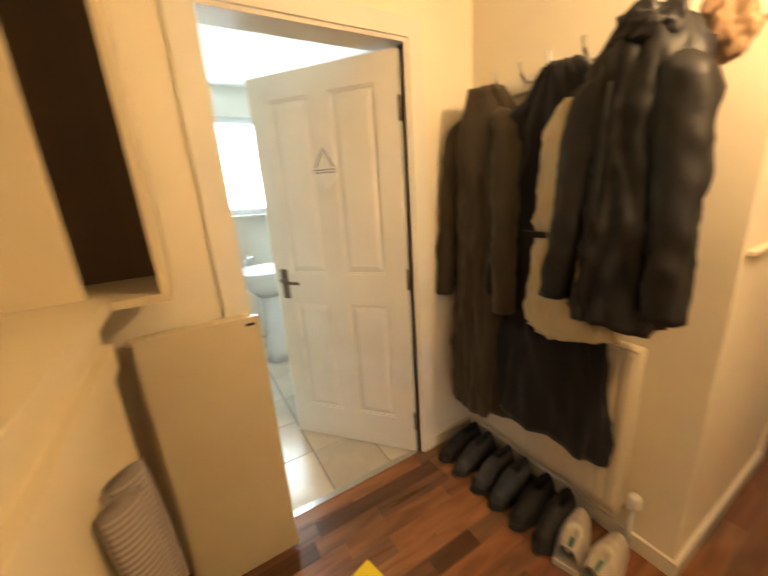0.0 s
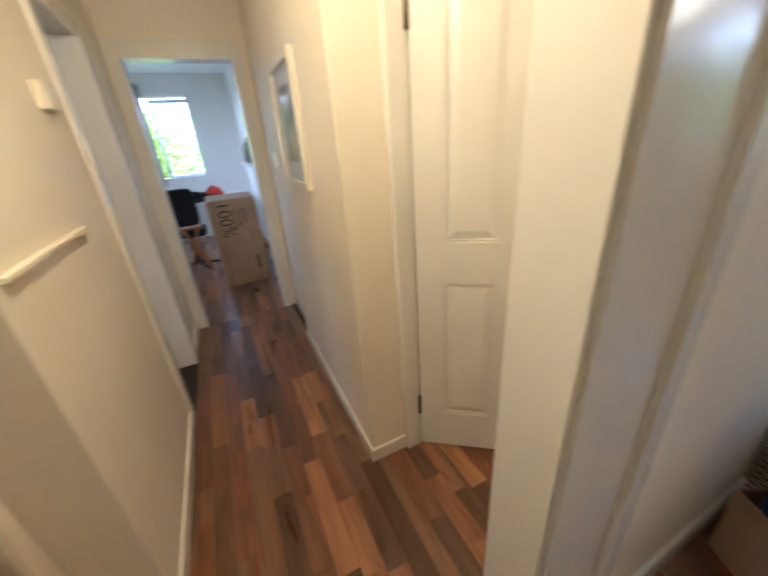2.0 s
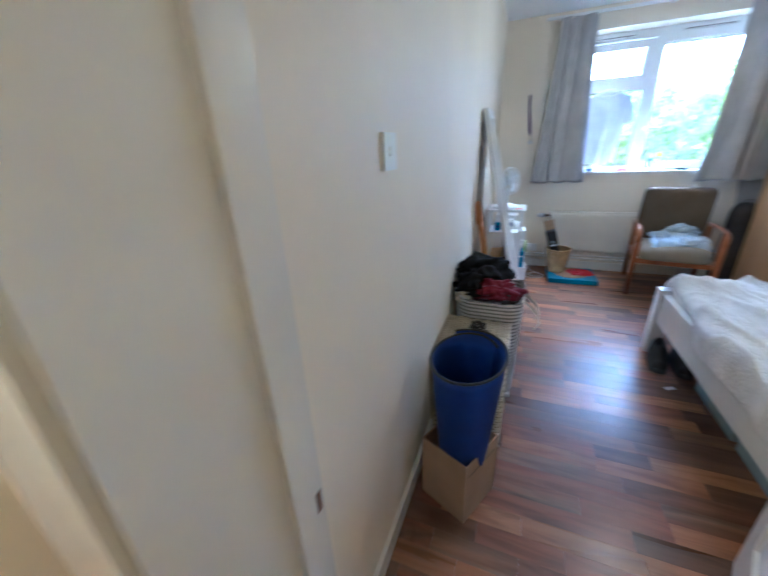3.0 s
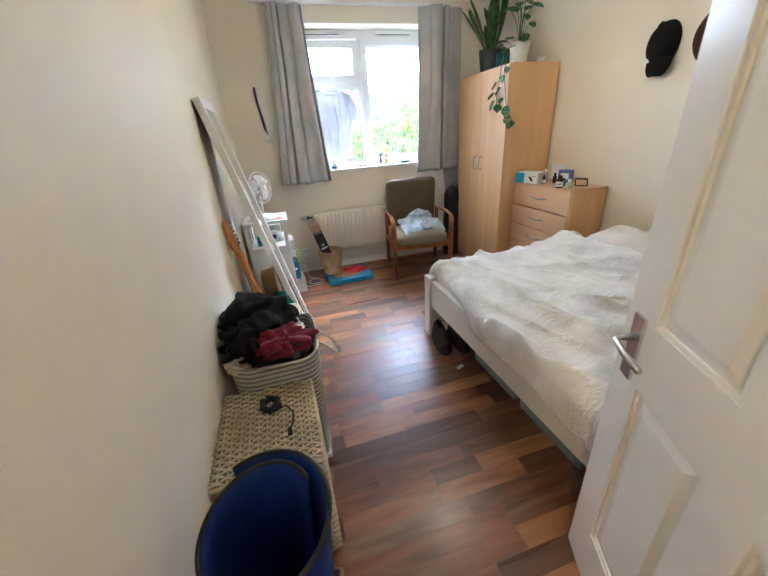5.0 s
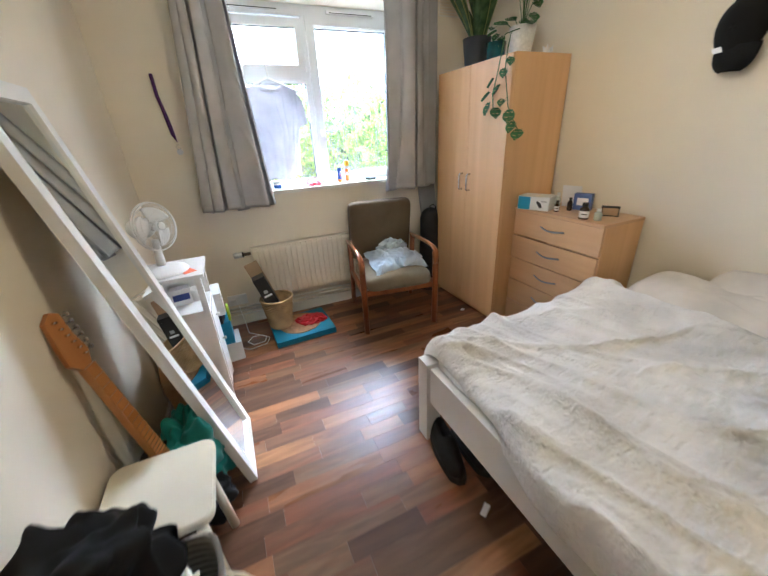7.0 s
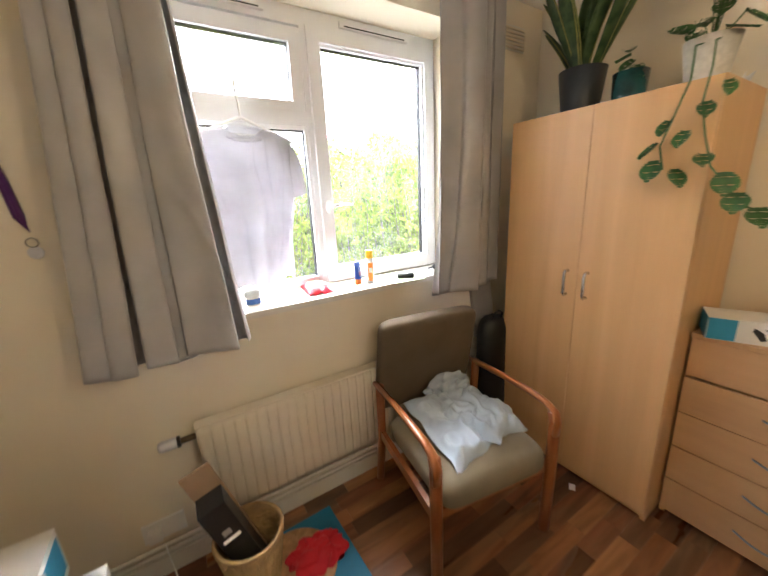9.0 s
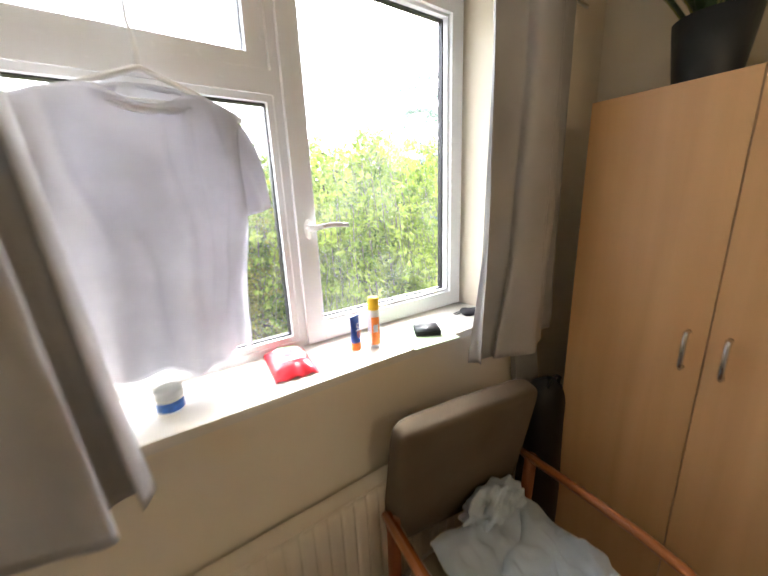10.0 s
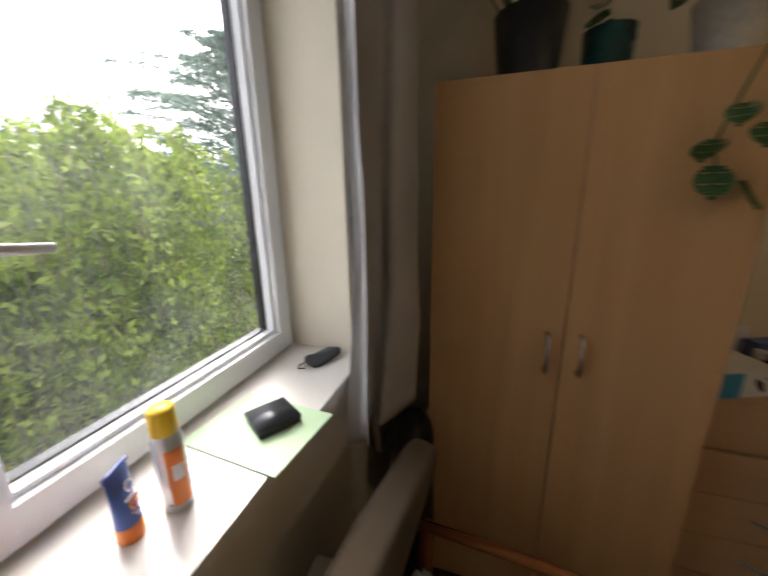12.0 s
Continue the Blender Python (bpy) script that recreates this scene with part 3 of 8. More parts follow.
skirting("baseboard_hall", [(XC - 0.014, XC, HL - 0.014, YB - 0.016), (XC, 2.80, HL - 0.014, HL), (2.056, 2.07, HR - 0.17, HR + 0.012), (2.07, 3.32, HR, HR + 0.012), (1.565, XC - 0.014, YB - 0.014, YB), (3.48, 3.975, HL - 0.014, HL), (3.32, 3.975, HR - 0.06, HR - 0.046)], 0.07)


# ---- bedroom: large furniture ----
def ridge(x, y, s, k=3.0):
    return max(0.0, 1 - abs(nz(x, y, 1.7, s)) * 2.2) ** k


def smooth01(t):
    t = min(1.0, max(0.0, t))
    return t * t * (3 - 2 * t)


bed = thing("bed", 0.03, -2.65, 0, 0, "white painted wooden double bed with rumpled bedding", "bed")
BW, BL = 1.48, 2.02
for x in (-0.075, -BW):
    for y in (0.0, BL - 0.075):
        part("post", B((x, x + 0.075, y, y + 0.075, 0, 0.45)), M_BEDW, bed, bevel=0.004)
part("side_rail", B((-0.055, -0.018, 0.075, BL - 0.075, 0.235, 0.425)), M_BEDW, bed, bevel=0.004)
part("side_rail", B((-BW + 0.018, -BW + 0.055, 0.075, BL - 0.075, 0.235, 0.425)), M_BEDW, bed, bevel=0.004)
part("end_rail", B((-BW + 0.075, -0.075, 0.018, 0.055, 0.235, 0.425)), M_BEDW, bed, bevel=0.004)
part("end_rail", B((-BW + 0.075, -0.075, BL - 0.055, BL - 0.018, 0.235, 0.425)), M_BEDW, bed, bevel=0.004)
for i in range(11):
    part("slat", B((-BW + 0.056, -0.056, 0.12 + i * 0.17, 0.19 + i * 0.17, 0.30, 0.318)), M_BEDW, bed)
mattress = tagged(part("mattress", B((-BW + 0.06, -0.06, 0.06, BL - 0.06, 0.32, 0.49)), M_LINEN, None, smooth=True, bevel=0.03), "white mattress with a fitted cotton sheet", "mattress")
mattress.matrix_basis = pose(0.03, -2.65, 0)


def crease(t, k=2.0):
    return (1 - abs(math.sin(t))) ** k


def duvet_point(u, v):
    """Top of the bed from the pillows to the free side, then a soft roll down over the rail."""
    y = -0.035 + v * (BL + 0.02)
    x0 = -1.16 - 0.29 * smooth01((y - 0.72) / 0.45) + 0.02 * nz(y, 2.0, 0, 3.0)
    xe = -0.050 + 0.068 * smooth01((y - 0.30) / 0.45) + 0.010 * nz(y, 5.0, 0, 4.0)
    hang = 0.010 + 0.085 * smooth01((y - 0.36) / 0.40) + 0.05 * smooth01((y - 1.0) / 0.9) + 0.012 * nz(y, 9.0, 0, 5.0)
    r = 0.055
    run = xe - x0 - r
    q = u * (run + r * math.pi / 2 + hang) - run
    if q <= 0:
        x, drop = xe - r + q, 0.0
    elif q < r * math.pi / 2:
        x, drop = xe - r + r * math.sin(q / r), r * (1 - math.cos(q / r))
    else:
        x, drop = xe, r + q - r * math.pi / 2
    along, across = -0.30 * x + 0.95 * y, 0.95 * x + 0.30 * y
    bend = 1.5 * nz(x, y, 3.0, 1.3) + 0.55 * nz(x, y, 7.0, 3.1)
    strong = 0.30 + 0.70 * smooth01(0.5 + 1.6 * nz(x, y, 11.0, 1.7))
    fold = strong * (0.054 * crease(8.5 * across + 1.3 * bend + 0.6, 3.2) + 0.036 * crease(15.0 * across + 1.5 * along + 1.6 * bend, 3.0))
    fold += 0.040 * smooth01(0.35 + 2.0 * nz(x, y, 21.0, 1.5)) * crease(10.0 * (0.80 * x + 0.60 * y) + 1.5 * bend, 3.4)
    fold += 0.026 * smooth01(0.25 + 2.2 * nz(x, y, 31.0, 1.9)) * crease(14.0 * (0.45 * x + 0.89 * y) + 1.8 * bend, 3.2)
    fold += 0.008 * crease(31.0 * across + 2.5 * bend + 4.0 * along, 1.6) * (1 - strong * 0.5)
    fold += 0.024 * nz(x, y, 4.0, 2.4) + 0.006 * nz(x, y, 8.0, 9.0) + 0.0022 * nz(x * 0.6, y * 2.2, 2.0, 30.0)
    head = 0.085 * smooth01((-x - 0.86) / 0.28) * (1 - 0.75 * smooth01((y - 0.80) / 0.45))
    tuck = 0.045 * (1 - smooth01((x - x0) / 0.05))
    foot = 0.065 * (1 - math.sqrt(max(0.0, 1 - (1 - min(1.0, (y + 0.035) / 0.075)) ** 2)))
    keep = 1 - 0.75 * min(1.0, drop / r)
    side = 0.010 * crease(11 * y + 2 * nz(y, 1.0, 0, 2.0), 2.0) * min(1.0, drop / r)
    return (x + side, y + 0.010 * nz(x, y, 3, 4.0), 0.523 + fold * keep + head - drop - foot - tuck)


duvet = tagged(part("duvet", sheet(bmesh.new(), 210, 290, duvet_point, 0.018), M_DUVET, None, smooth=True), "crumpled white textured duvet over the bed", "duvet")
duvet.matrix_basis = pose(0.03, -2.65, 0)


def pillow_bm(w, l, h, seed):
    def f(u, v):
        a, b = 2 * math.pi * u, math.pi * (v - 0.5)
        cx, cy, cz = math.cos(b) * math.cos(a), math.cos(b) * math.sin(a), math.sin(b)
        e = lambda t, p: math.copysign(abs(t) ** p, t)
        x, y = e(cx, 0.55) * w / 2, e(cy, 0.55) * l / 2
        thin = 1 - 0.55 * (abs(cx) ** 6 + abs(cy) ** 6)
        return (x, y, e(cz, 0.8) * h / 2 * thin + 0.012 * nz(x, y, seed, 7) + 0.008 * ridge(x + seed, y, 9))
    return sheet(bmesh.new(), 40, 20, f, 0, True)


for (x, y, z, rz, ry) in ((-1.265, -2.175, 0.585, 3, 10), (-1.375, -1.95, 0.615, -3, 30)):
    p = tagged(part("pillow", pillow_bm(0.36, 0.66, 0.12, x * 7 + y), M_LINEN, None, smooth=True), "soft white cotton pillow by the wall", "pillow", "pillows on the bed")
    p.matrix_basis = pose(x, y, z, 0, ry, rz)

laptop = thing("laptop", -0.938, -1.617, 0.572, 15.0, "closed dark grey laptop lying on the duvet", "laptop", rx=1, ry=-3)
part("base", B((-0.12, 0.12, -0.16, 0.16, 0, 0.009)), paint("dark_grey_aluminium", (0.055, 0.048, 0.055), 0.42, 0.04, 4, 0.02, 200, metal=0.5), laptop, bevel=0.003)
part("lid", B((-0.12, 0.12, -0.16, 0.16, 0.0105, 0.017)), bpy.data.materials["dark_grey_aluminium"], laptop, bevel=0.003)

M_BLACKC = fabric("black_cloth", (0.012, 0.012, 0.014), weave=900, bump=0.25)
pouch = thing("camera_strap", -0.565, -1.43, 0.562, 12, "black folded camera strap and pouch on the duvet", "strap")
bm = bmesh.new()
tube(bm, [(0.0, -0.17, 0.015), (0.03, -0.12, 0.03), (0.0, -0.06, 0.02), (-0.02, 0.0, 0.035), (0.02, 0.06, 0.02), (0.0, 0.14, 0.02)], 0.030, 10, 0.7)
pouch.scale = (0.8, 0.8, 0.8)
part("strap", bm, M_BLACKC, pouch, smooth=True)
part("pouch", pillow_bm(0.15, 0.24, 0.09, 3.3), M_BLACKC, pouch, smooth=True).matrix_basis = pose(-0.05, 0.13, 0.03)
part("lens_cap", lathe(bmesh.new(), [(0.024, 0), (0.026, 0.004), (0.026, 0.03), (0.02, 0.034)], 20, pose(0.02, -0.19, 0.0, 60)), M_BLACK, pouch, smooth=True)

M_STORE = paint("pale_blue_storage_plastic", (0.24, 0.32, 0.36), 0.35, 0.05, 5, 0.03)
for i, y in enumerate((-2.02, -1.57)):
    s = thing("storage_box", -0.39, y, 0, 0, "pale blue plastic storage box under the bed", "storage box", "boxes under the bed")
    part("tub", B((-0.27, 0.26, -0.2, 0.2, 0, 0.15)), M_STORE, s, bevel=0.012)
    part("lid", B((-0.285, 0.275, -0.215, 0.215, 0.151, 0.172)), M_STORE, s, bevel=0.006)


def handle_bow(bm, p, along, out, length, r):
    a, o = Vector(along), Vector(out)
    p = Vector(p)
    pts = [p - a * length / 2, p - a * length / 2 + o * 0.022, p - a * (length / 2 - 0.012) + o * 0.030, p + a * (length / 2 - 0.012) + o * 0.030, p + a * length / 2 + o * 0.022, p + a * length / 2]
    return tube(bm, pts, r, 8)


wardrobe = thing("wardrobe", -0.995, -3.32, 0, 0, "beech-effect two-door wardrobe with plants on top", "wardrobe")
WD, WW, WH = 0.465, 0.78, 1.79
part("side_panel", B((-WD, -0.022, -0.018, 0, 0, WH)), M_BEECH, wardrobe, bevel=0.0015)
part("side_panel", B((-WD, -0.022, -WW, -WW + 0.018, 0, WH)), M_BEECH, wardrobe, bevel=0.0015)
part("top_panel", B((-WD, -0.022, -WW + 0.018, -0.018, WH - 0.02, WH)), M_BEECH, wardrobe, bevel=0.0015)
part("bottom_panel", B((-WD, -0.022, -WW + 0.018, -0.018, 0.07, 0.088)), M_BEECH, wardrobe)
part("back_panel", B((-WD, -WD + 0.006, -WW + 0.018, -0.018, 0.088, WH - 0.02)), M_BEECH, wardrobe)
part("plinth", B((-0.07, -0.04, -WW + 0.018, -0.018, 0.0, 0.07)), M_BEECH, wardrobe)
for i, (a, b, hy) in enumerate(((-WW + 0.001, -WW / 2 - 0.0015, -WW / 2 - 0.045), (-WW / 2 + 0.0015, -0.001, -WW / 2 + 0.045))):
    d = part("door", B((-0.0205, 0, a, b, 0.05, WH - 0.004)), M_BEECH, wardrobe, bevel=0.0015)
    part("handle", handle_bow(bmesh.new(), (0.0, hy, 1.035), (0, 0, 1), (1, 0, 0), 0.115, 0.007), M_CHROME, d, "chrome bow handle", True)

chest = thing("chest_of_drawers", -1.128, -2.665, 0, 0, "beech-effect chest with five drawers, one ajar", "chest of drawers")
CD, CW, CH = 0.335, 0.645, 0.888
part("side_panel", B((-CD, -0.02, -0.018, 0, 0, CH - 0.018)), M_BEECH, chest, bevel=0.0012)
part("side_panel", B((-CD, -0.02, -CW, -CW + 0.018, 0, CH - 0.018)), M_BEECH, chest, bevel=0.0012)
part("back_panel", B((-CD, -CD + 0.006, -CW + 0.018, -0.018, 0.02, CH - 0.018)), M_BEECH, chest)
part("plinth", B((-0.06, -0.04, -CW + 0.018, -0.018, 0.0, 0.03)), M_BEECH, chest)
part("top", B((-CD - 0.005, 0.006, -CW, 0, CH - 0.0178, CH)), M_BEECHH, chest, bevel=0.0015)
M_HND = paint("grey_blue_metal_handle", (0.30, 0.34, 0.38), 0.35, 0.04, 8, 0.02, 90, metal=0.6)
zz = 0.03
for i in range(5):
    h = 0.166
    out = 0.006 if i == 3 else 0.0
    d = part("drawer", B((-0.019 + out, 0.0 + out, -CW + 0.003, -0.003, zz + 0.002, zz + h - 0.003 - (0.004 if i == 3 else 0))), M_BEECHH, chest, bevel=0.0015)
    bm = bmesh.new()
    pts = [(out + 0.004 + 0.022 * math.sin(math.pi * k / 8), -CW / 2 - 0.085 + 0.17 * k / 8, zz + h * 0.55 - 0.008 * math.sin(math.pi * k / 8)) for k in range(9)]
    tube(bm, pts, 0.008, 8, 0.55)
    part("handle", bm, M_HND, d, "curved grey metal handle", True)
    zz += h + 0.0025


# ---- armchair ----
chair = thing("armchair", -0.40, -3.865, 0, -9.5, "wooden armchair with worn olive upholstery", "armchair")
M_CHAIRZ = wood("varnished_chair_wood_upright", (0.20, 0.06, 0.018), (0.40, 0.14, 0.045), "Z", 0.3, 20.0, False, 0, 0.03)
for s in (-1, 1):
    part("leg", tube(bmesh.new(), [(s * 0.275, 0.27, 0.0), (s * 0.278, 0.275, 0.3), (s * 0.28, 0.275, 0.55), (s * 0.28, 0.265, 0.59)], 0.019, 10, 1.25), M_CHAIRZ, chair, "front leg rising to the arm", True)
    part("leg", tube(bmesh.new(), [(s * 0.275, -0.31, 0.0), (s * 0.275, -0.25, 0.3), (s * 0.278, -0.235, 0.60)], 0.019, 10, 1.1), M_CHAIRZ, chair, smooth=True)
    arm = bmesh.new()
    tube(arm, [(s * 0.28, -0.27, 0.585), (s * 0.282, -0.05, 0.605), (s * 0.284, 0.12, 0.614), (s * 0.284, 0.22, 0.610), (s * 0.283, 0.272, 0.592), (s * 0.281, 0.287, 0.555), (s * 0.28, 0.283, 0.50)], 0.027, 12, 0.55)
    part("arm", arm, M_CHAIRW, chair, "polished curved wooden arm", True)
    part("side_stretcher", B((s * 0.275 - 0.011, s * 0.275 + 0.011, -0.26, 0.26, 0.30, 0.345)), M_CHAIRZ, chair, bevel=0.004)
part("front_stretcher", B((-0.26, 0.26, 0.245, 0.265, 0.305, 0.345)), M_CHAIRZ, chair, bevel=0.004)


def cushion(w, d, h, crown, seed, lip=0.0, sq=0.32):
    def f(u, v):
        a, b = 2 * math.pi * u, math.pi * (v - 0.5)
        cx, cy, cz = math.cos(b) * math.cos(a), math.cos(b) * math.sin(a), math.sin(b)
        e = lambda t, p: math.copysign(abs(t) ** p, t)
        x, y = e(cx, sq) * w / 2, e(cy, sq) * d / 2
        return (x, y, e(cz, 0.5) * h / 2 + crown * max(0, cz) * (1 - (2 * x / w) ** 2) + 0.004 * nz(x, y, seed, 8) - lip * max(0, 2 * y / d) ** 3)
    return sheet(bmesh.new(), 64, 24, f, 0, True)


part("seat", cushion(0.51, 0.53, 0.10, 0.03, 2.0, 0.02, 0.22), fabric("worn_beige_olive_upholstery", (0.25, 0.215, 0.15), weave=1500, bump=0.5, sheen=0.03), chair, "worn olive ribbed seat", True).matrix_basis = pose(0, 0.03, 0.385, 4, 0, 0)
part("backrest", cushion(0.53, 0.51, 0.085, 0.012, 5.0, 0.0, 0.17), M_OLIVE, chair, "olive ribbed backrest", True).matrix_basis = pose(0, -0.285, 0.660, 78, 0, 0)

M_PALEBLUE = fabric("pale_blue_jersey", (0.50, 0.60, 0.71), weave=1000, bump=0.2)



# ---- radiators ----
def radiator(name, x0, x1, z0, z1, label, m, flutes):
    r = thing(name, 0, 0, 0, 0, label, "radiator")
    r.matrix_basis = m
    n = flutes * 8

    def f(u, v):
        x = x0 + (x1 - x0) * u
        ph = (u * flutes) % 1.0
        d = 0.010 * smooth01(min(ph, 1 - ph) * 6) * smooth01(min(v, 1 - v) * 12)
        return (x, 0.022 + d, z0 + (z1 - z0) * v)
    part("panel", sheet(bmesh.new(), n, 16, f, 0.004), M_RADW, r, smooth=True)
    part("rear_panel", B((x0, x1, -0.030, -0.020, z0, z1)), M_RADW, r, bevel=0.003)
    part("top_grille", B((x0, x1, -0.030, 0.024, z1 - 0.003, z1 + 0.009)), M_RADW, r, bevel=0.004)
    part("end_panel", B((x0 - 0.006, x0, -0.030, 0.026, z0 + 0.01, z1 + 0.006)), M_RADW, r, bevel=0.002)
    part("end_panel", B((x1, x1 + 0.006, -0.030, 0.026, z0 + 0.01, z1 + 0.006)), M_RADW, r, bevel=0.002)
    return r


rad = radiator("radiator", -0.52, 0.60, 0.21, 0.635, "cream panel radiator under the window", pose(0, -4.265, 0), 26)
vb = part("valve_body", tube(bmesh.new(), [(0.606, 0.0, 0.60), (0.66, 0.0, 0.60)], 0.012, 10), M_BRASS, rad, smooth=True)
part("valve_head", lathe(bmesh.new(), [(0.014, 0), (0.021, 0.01), (0.021, 0.055), (0.017, 0.065), (0.010, 0.068)], 16, pose(0.665, 0, 0.60, 0, 90)), M_SILVER, rad, "silver ribbed thermostatic valve", True)
part("valve_ring", lathe(bmesh.new(), [(0.022, 0), (0.022, 0.012)], 16, pose(0.658, 0, 0.60, 0, 90)), M_BLACK, rad)
pipe = thing("heating_pipe", 0, -4.275, 0.13, 0, "white painted pipes along the skirting board", "pipe")
part("pipe", tube(bmesh.new(), [(1.19, 0, 0.0), (0.3, 0, 0.0), (-0.9, 0, 0.0)], 0.009, 8), M_GLOSS, pipe, smooth=True)
part("pipe", tube(bmesh.new(), [(1.19, 0, 0.03), (0.3, 0, 0.03), (-0.48, 0, 0.03), (-0.50, 0, 0.08)], 0.009, 8), M_GLOSS, pipe, smooth=True)
sock = thing("wall_socket", 0.78, YW, 0.22, 0, "white double wall socket with a plug in it", "socket")
part("plate", B((-0.073, 0.073, 0.0, 0.009, -0.043, 0.043)), M_WHITEP, sock, bevel=0.003)
part("plug", B((0.01, 0.055, 0.009, 0.035, -0.03, 0.015)), M_WHITEP, sock, bevel=0.006)


# ---- curtains ----
def curtain(name, xs_top, xs_bot, zt, zb, folds, seed, y, label, bulge=0.0):
    c = thing(name, 0, 0, 0, 0, label, "curtain", "curtains at the window")

    def f(u, v):
        k = v ** 1.3
        a = xs_top[0] + (xs_top[1] - xs_top[0]) * u
        b = xs_bot[0] + (xs_bot[1] - xs_bot[0]) * u
        ph = folds * (u + 0.075 * math.sin(6.5 * u + seed) + 0.03 * math.sin(15 * u)) + 0.45 * nz(u * 2, v * 0.8, seed) * v
        amp = (0.040 + 0.026 * v) * (0.62 + 0.5 * math.sin(9 * u + seed))
        wave = math.cos(2 * math.pi * ph)
        x = a + (b - a) * k + (0.016 + 0.012 * v) * math.sin(4 * math.pi * ph) + 0.006 * nz(u * 7, v * 3, seed)
        yy = y + amp * math.copysign(abs(wave) ** 0.7, wave) + bulge * math.exp(-((u - 0.62) / 0.27) ** 2) + 0.010 * nz(u * 4, v * 3.5, seed) + 0.007 * crease(7 * v + 5 * u + 3 * nz(u * 3, v * 2, seed)) * smooth01((v - 0.45) / 0.3)
        z = zt + (zb - zt) * v + 0.010 * math.sin(2 * math.pi * ph + 1) * v
        return (x, yy, z)
    part("drape", sheet(bmesh.new(), folds * 26, 60, f, 0.002), M_GREYC, c, smooth=True)
    return c


curtain("curtain", (0.455, 0.735), (0.372, 0.85), 2.37, 0.955, 4, 1.0, -4.190, "grey lined curtain drawn back to the side")
curtain("curtain", (-1.03, -0.575), (-1.01, -0.528), 2.37, 0.962, 3, 4.0, -4.215, "grey lined curtain gathered beside the wardrobe", 0.075)
rail = thing("curtain_rail", 0, -4.25, 2.385, 0, "white plastic curtain track above the window", "curtain rail")
part("track", B((-1.05, 0.86, -0.010, 0.012, 0.0, 0.022)), M_WHITEP, rail, bevel=0.003)
for x in (-0.95, -0.1, 0.75):
    part("bracket", B((x - 0.012, x + 0.012, -0.06, -0.010, 0.0, 0.03)), M_WHITEP, rail, bevel=0.002)


# ---- T-shirt on the top light ----
M_TEE = fabric("thin_white_cotton", (0.76, 0.76, 0.79), weave=1400, bump=0.2, through_light=0.5)
tee = thing("t_shirt", 0.217, -4.47, 0, 0, "thin white T-shirt drying on a hanger", "shirt")


def tee_point(side):
    def f(u, v):
        s = 2 * u - 1
        zt = 1.80 - 0.075 * abs(s) ** 1.2 - 0.07 * math.exp(-(s / 0.36) ** 2) * (1.0 if side > 0 else 0.3)
        z = zt + (1.105 + 0.014 * math.sin(9 * u + 1) + 0.008 * math.sin(23 * u) - zt) * v
        w = 0.178 - 0.024 * v
        y = side * (0.010 + 0.016 * (1 - s * s)) + 0.014 * math.sin(13 * u + 2 + 1.2 * v) * v + 0.006 * math.sin(31 * u + side) * v * v + 0.008 * ridge(u * 2.2, v * 0.9 + side, 2.6, 2.0)
        return (s * w * (1.28 if s > 0 else 1.0) + 0.028 * v * v + 0.004 * math.sin(11 * v), y, z)
    return f


part("front", sheet(bmesh.new(), 60, 60, tee_point(1), 0.0012), M_TEE, tee, smooth=True)
part("back", sheet(bmesh.new(), 60, 60, tee_point(-1), 0.0012), M_TEE, tee, smooth=True)
for s in (-1, 1):
    sl_bm = bmesh.new()
    for lay in (-1, 1):
        def slv(u, v, s=s, lay=lay):
            inner = Vector((0.148, 0, 1.742)).lerp(Vector((0.160, 0, 1.505)), u)
            outer = Vector((0.236, 0, 1.500)).lerp(Vector((0.164, 0, 1.478)), u)
            p = inner.lerp(outer, v) + Vector((0.020, 0, 0.030)) * math.sin(math.pi * v) * (1 - u)
            return (s * p.x * (1.28 if s > 0 else 1.0), lay * 0.014 * math.sin(math.pi * min(1, 0.15 + 0.8 * u)) + 0.008 * math.sin(9 * u + 3 * v + lay) * v + 0.006 * v, p.z)
        sheet(sl_bm, 20, 20, slv, 0.0012)
    part("sleeve", sl_bm, M_TEE, tee, smooth=True)
part("collar", tube(bmesh.new(), [(0.095 * math.cos(a), 0.03 * math.sin(a), 1.775 - 0.03 * (1 + math.sin(a))) for a in [2 * math.pi * i / 20 for i in range(20)]], 0.008, 6, closed=True), M_TEE, tee, smooth=True)
hang = thing("clothes_hanger", 0.227, -4.47, 1.815, 0, "white plastic clothes hanger on the window frame", "hanger")
part("hook", tube(bmesh.new(), [(0, 0, -0.02), (0, 0, 0.045), (0.006, 0, 0.075), (0.004, -0.012, 0.12), (-0.008, -0.03, 0.15), (-0.012, -0.045, 0.135)], 0.0045, 8), M_WHITEP, hang, smooth=True)
part("shoulders", tube(bmesh.new(), [(-0.20, 0, -0.10), (-0.10, 0, -0.05), (0, 0, -0.01), (0.10, 0, -0.05), (0.20, 0, -0.10)], 0.007, 8), M_WHITEP, hang, smooth=True)
part("bar", tube(bmesh.new(), [(-0.09, 0, -0.052), (-0.05, 0, -0.075), (0.05, 0, -0.075), (0.09, 0, -0.052)], 0.005, 8), M_WHITEP, hang, smooth=True)


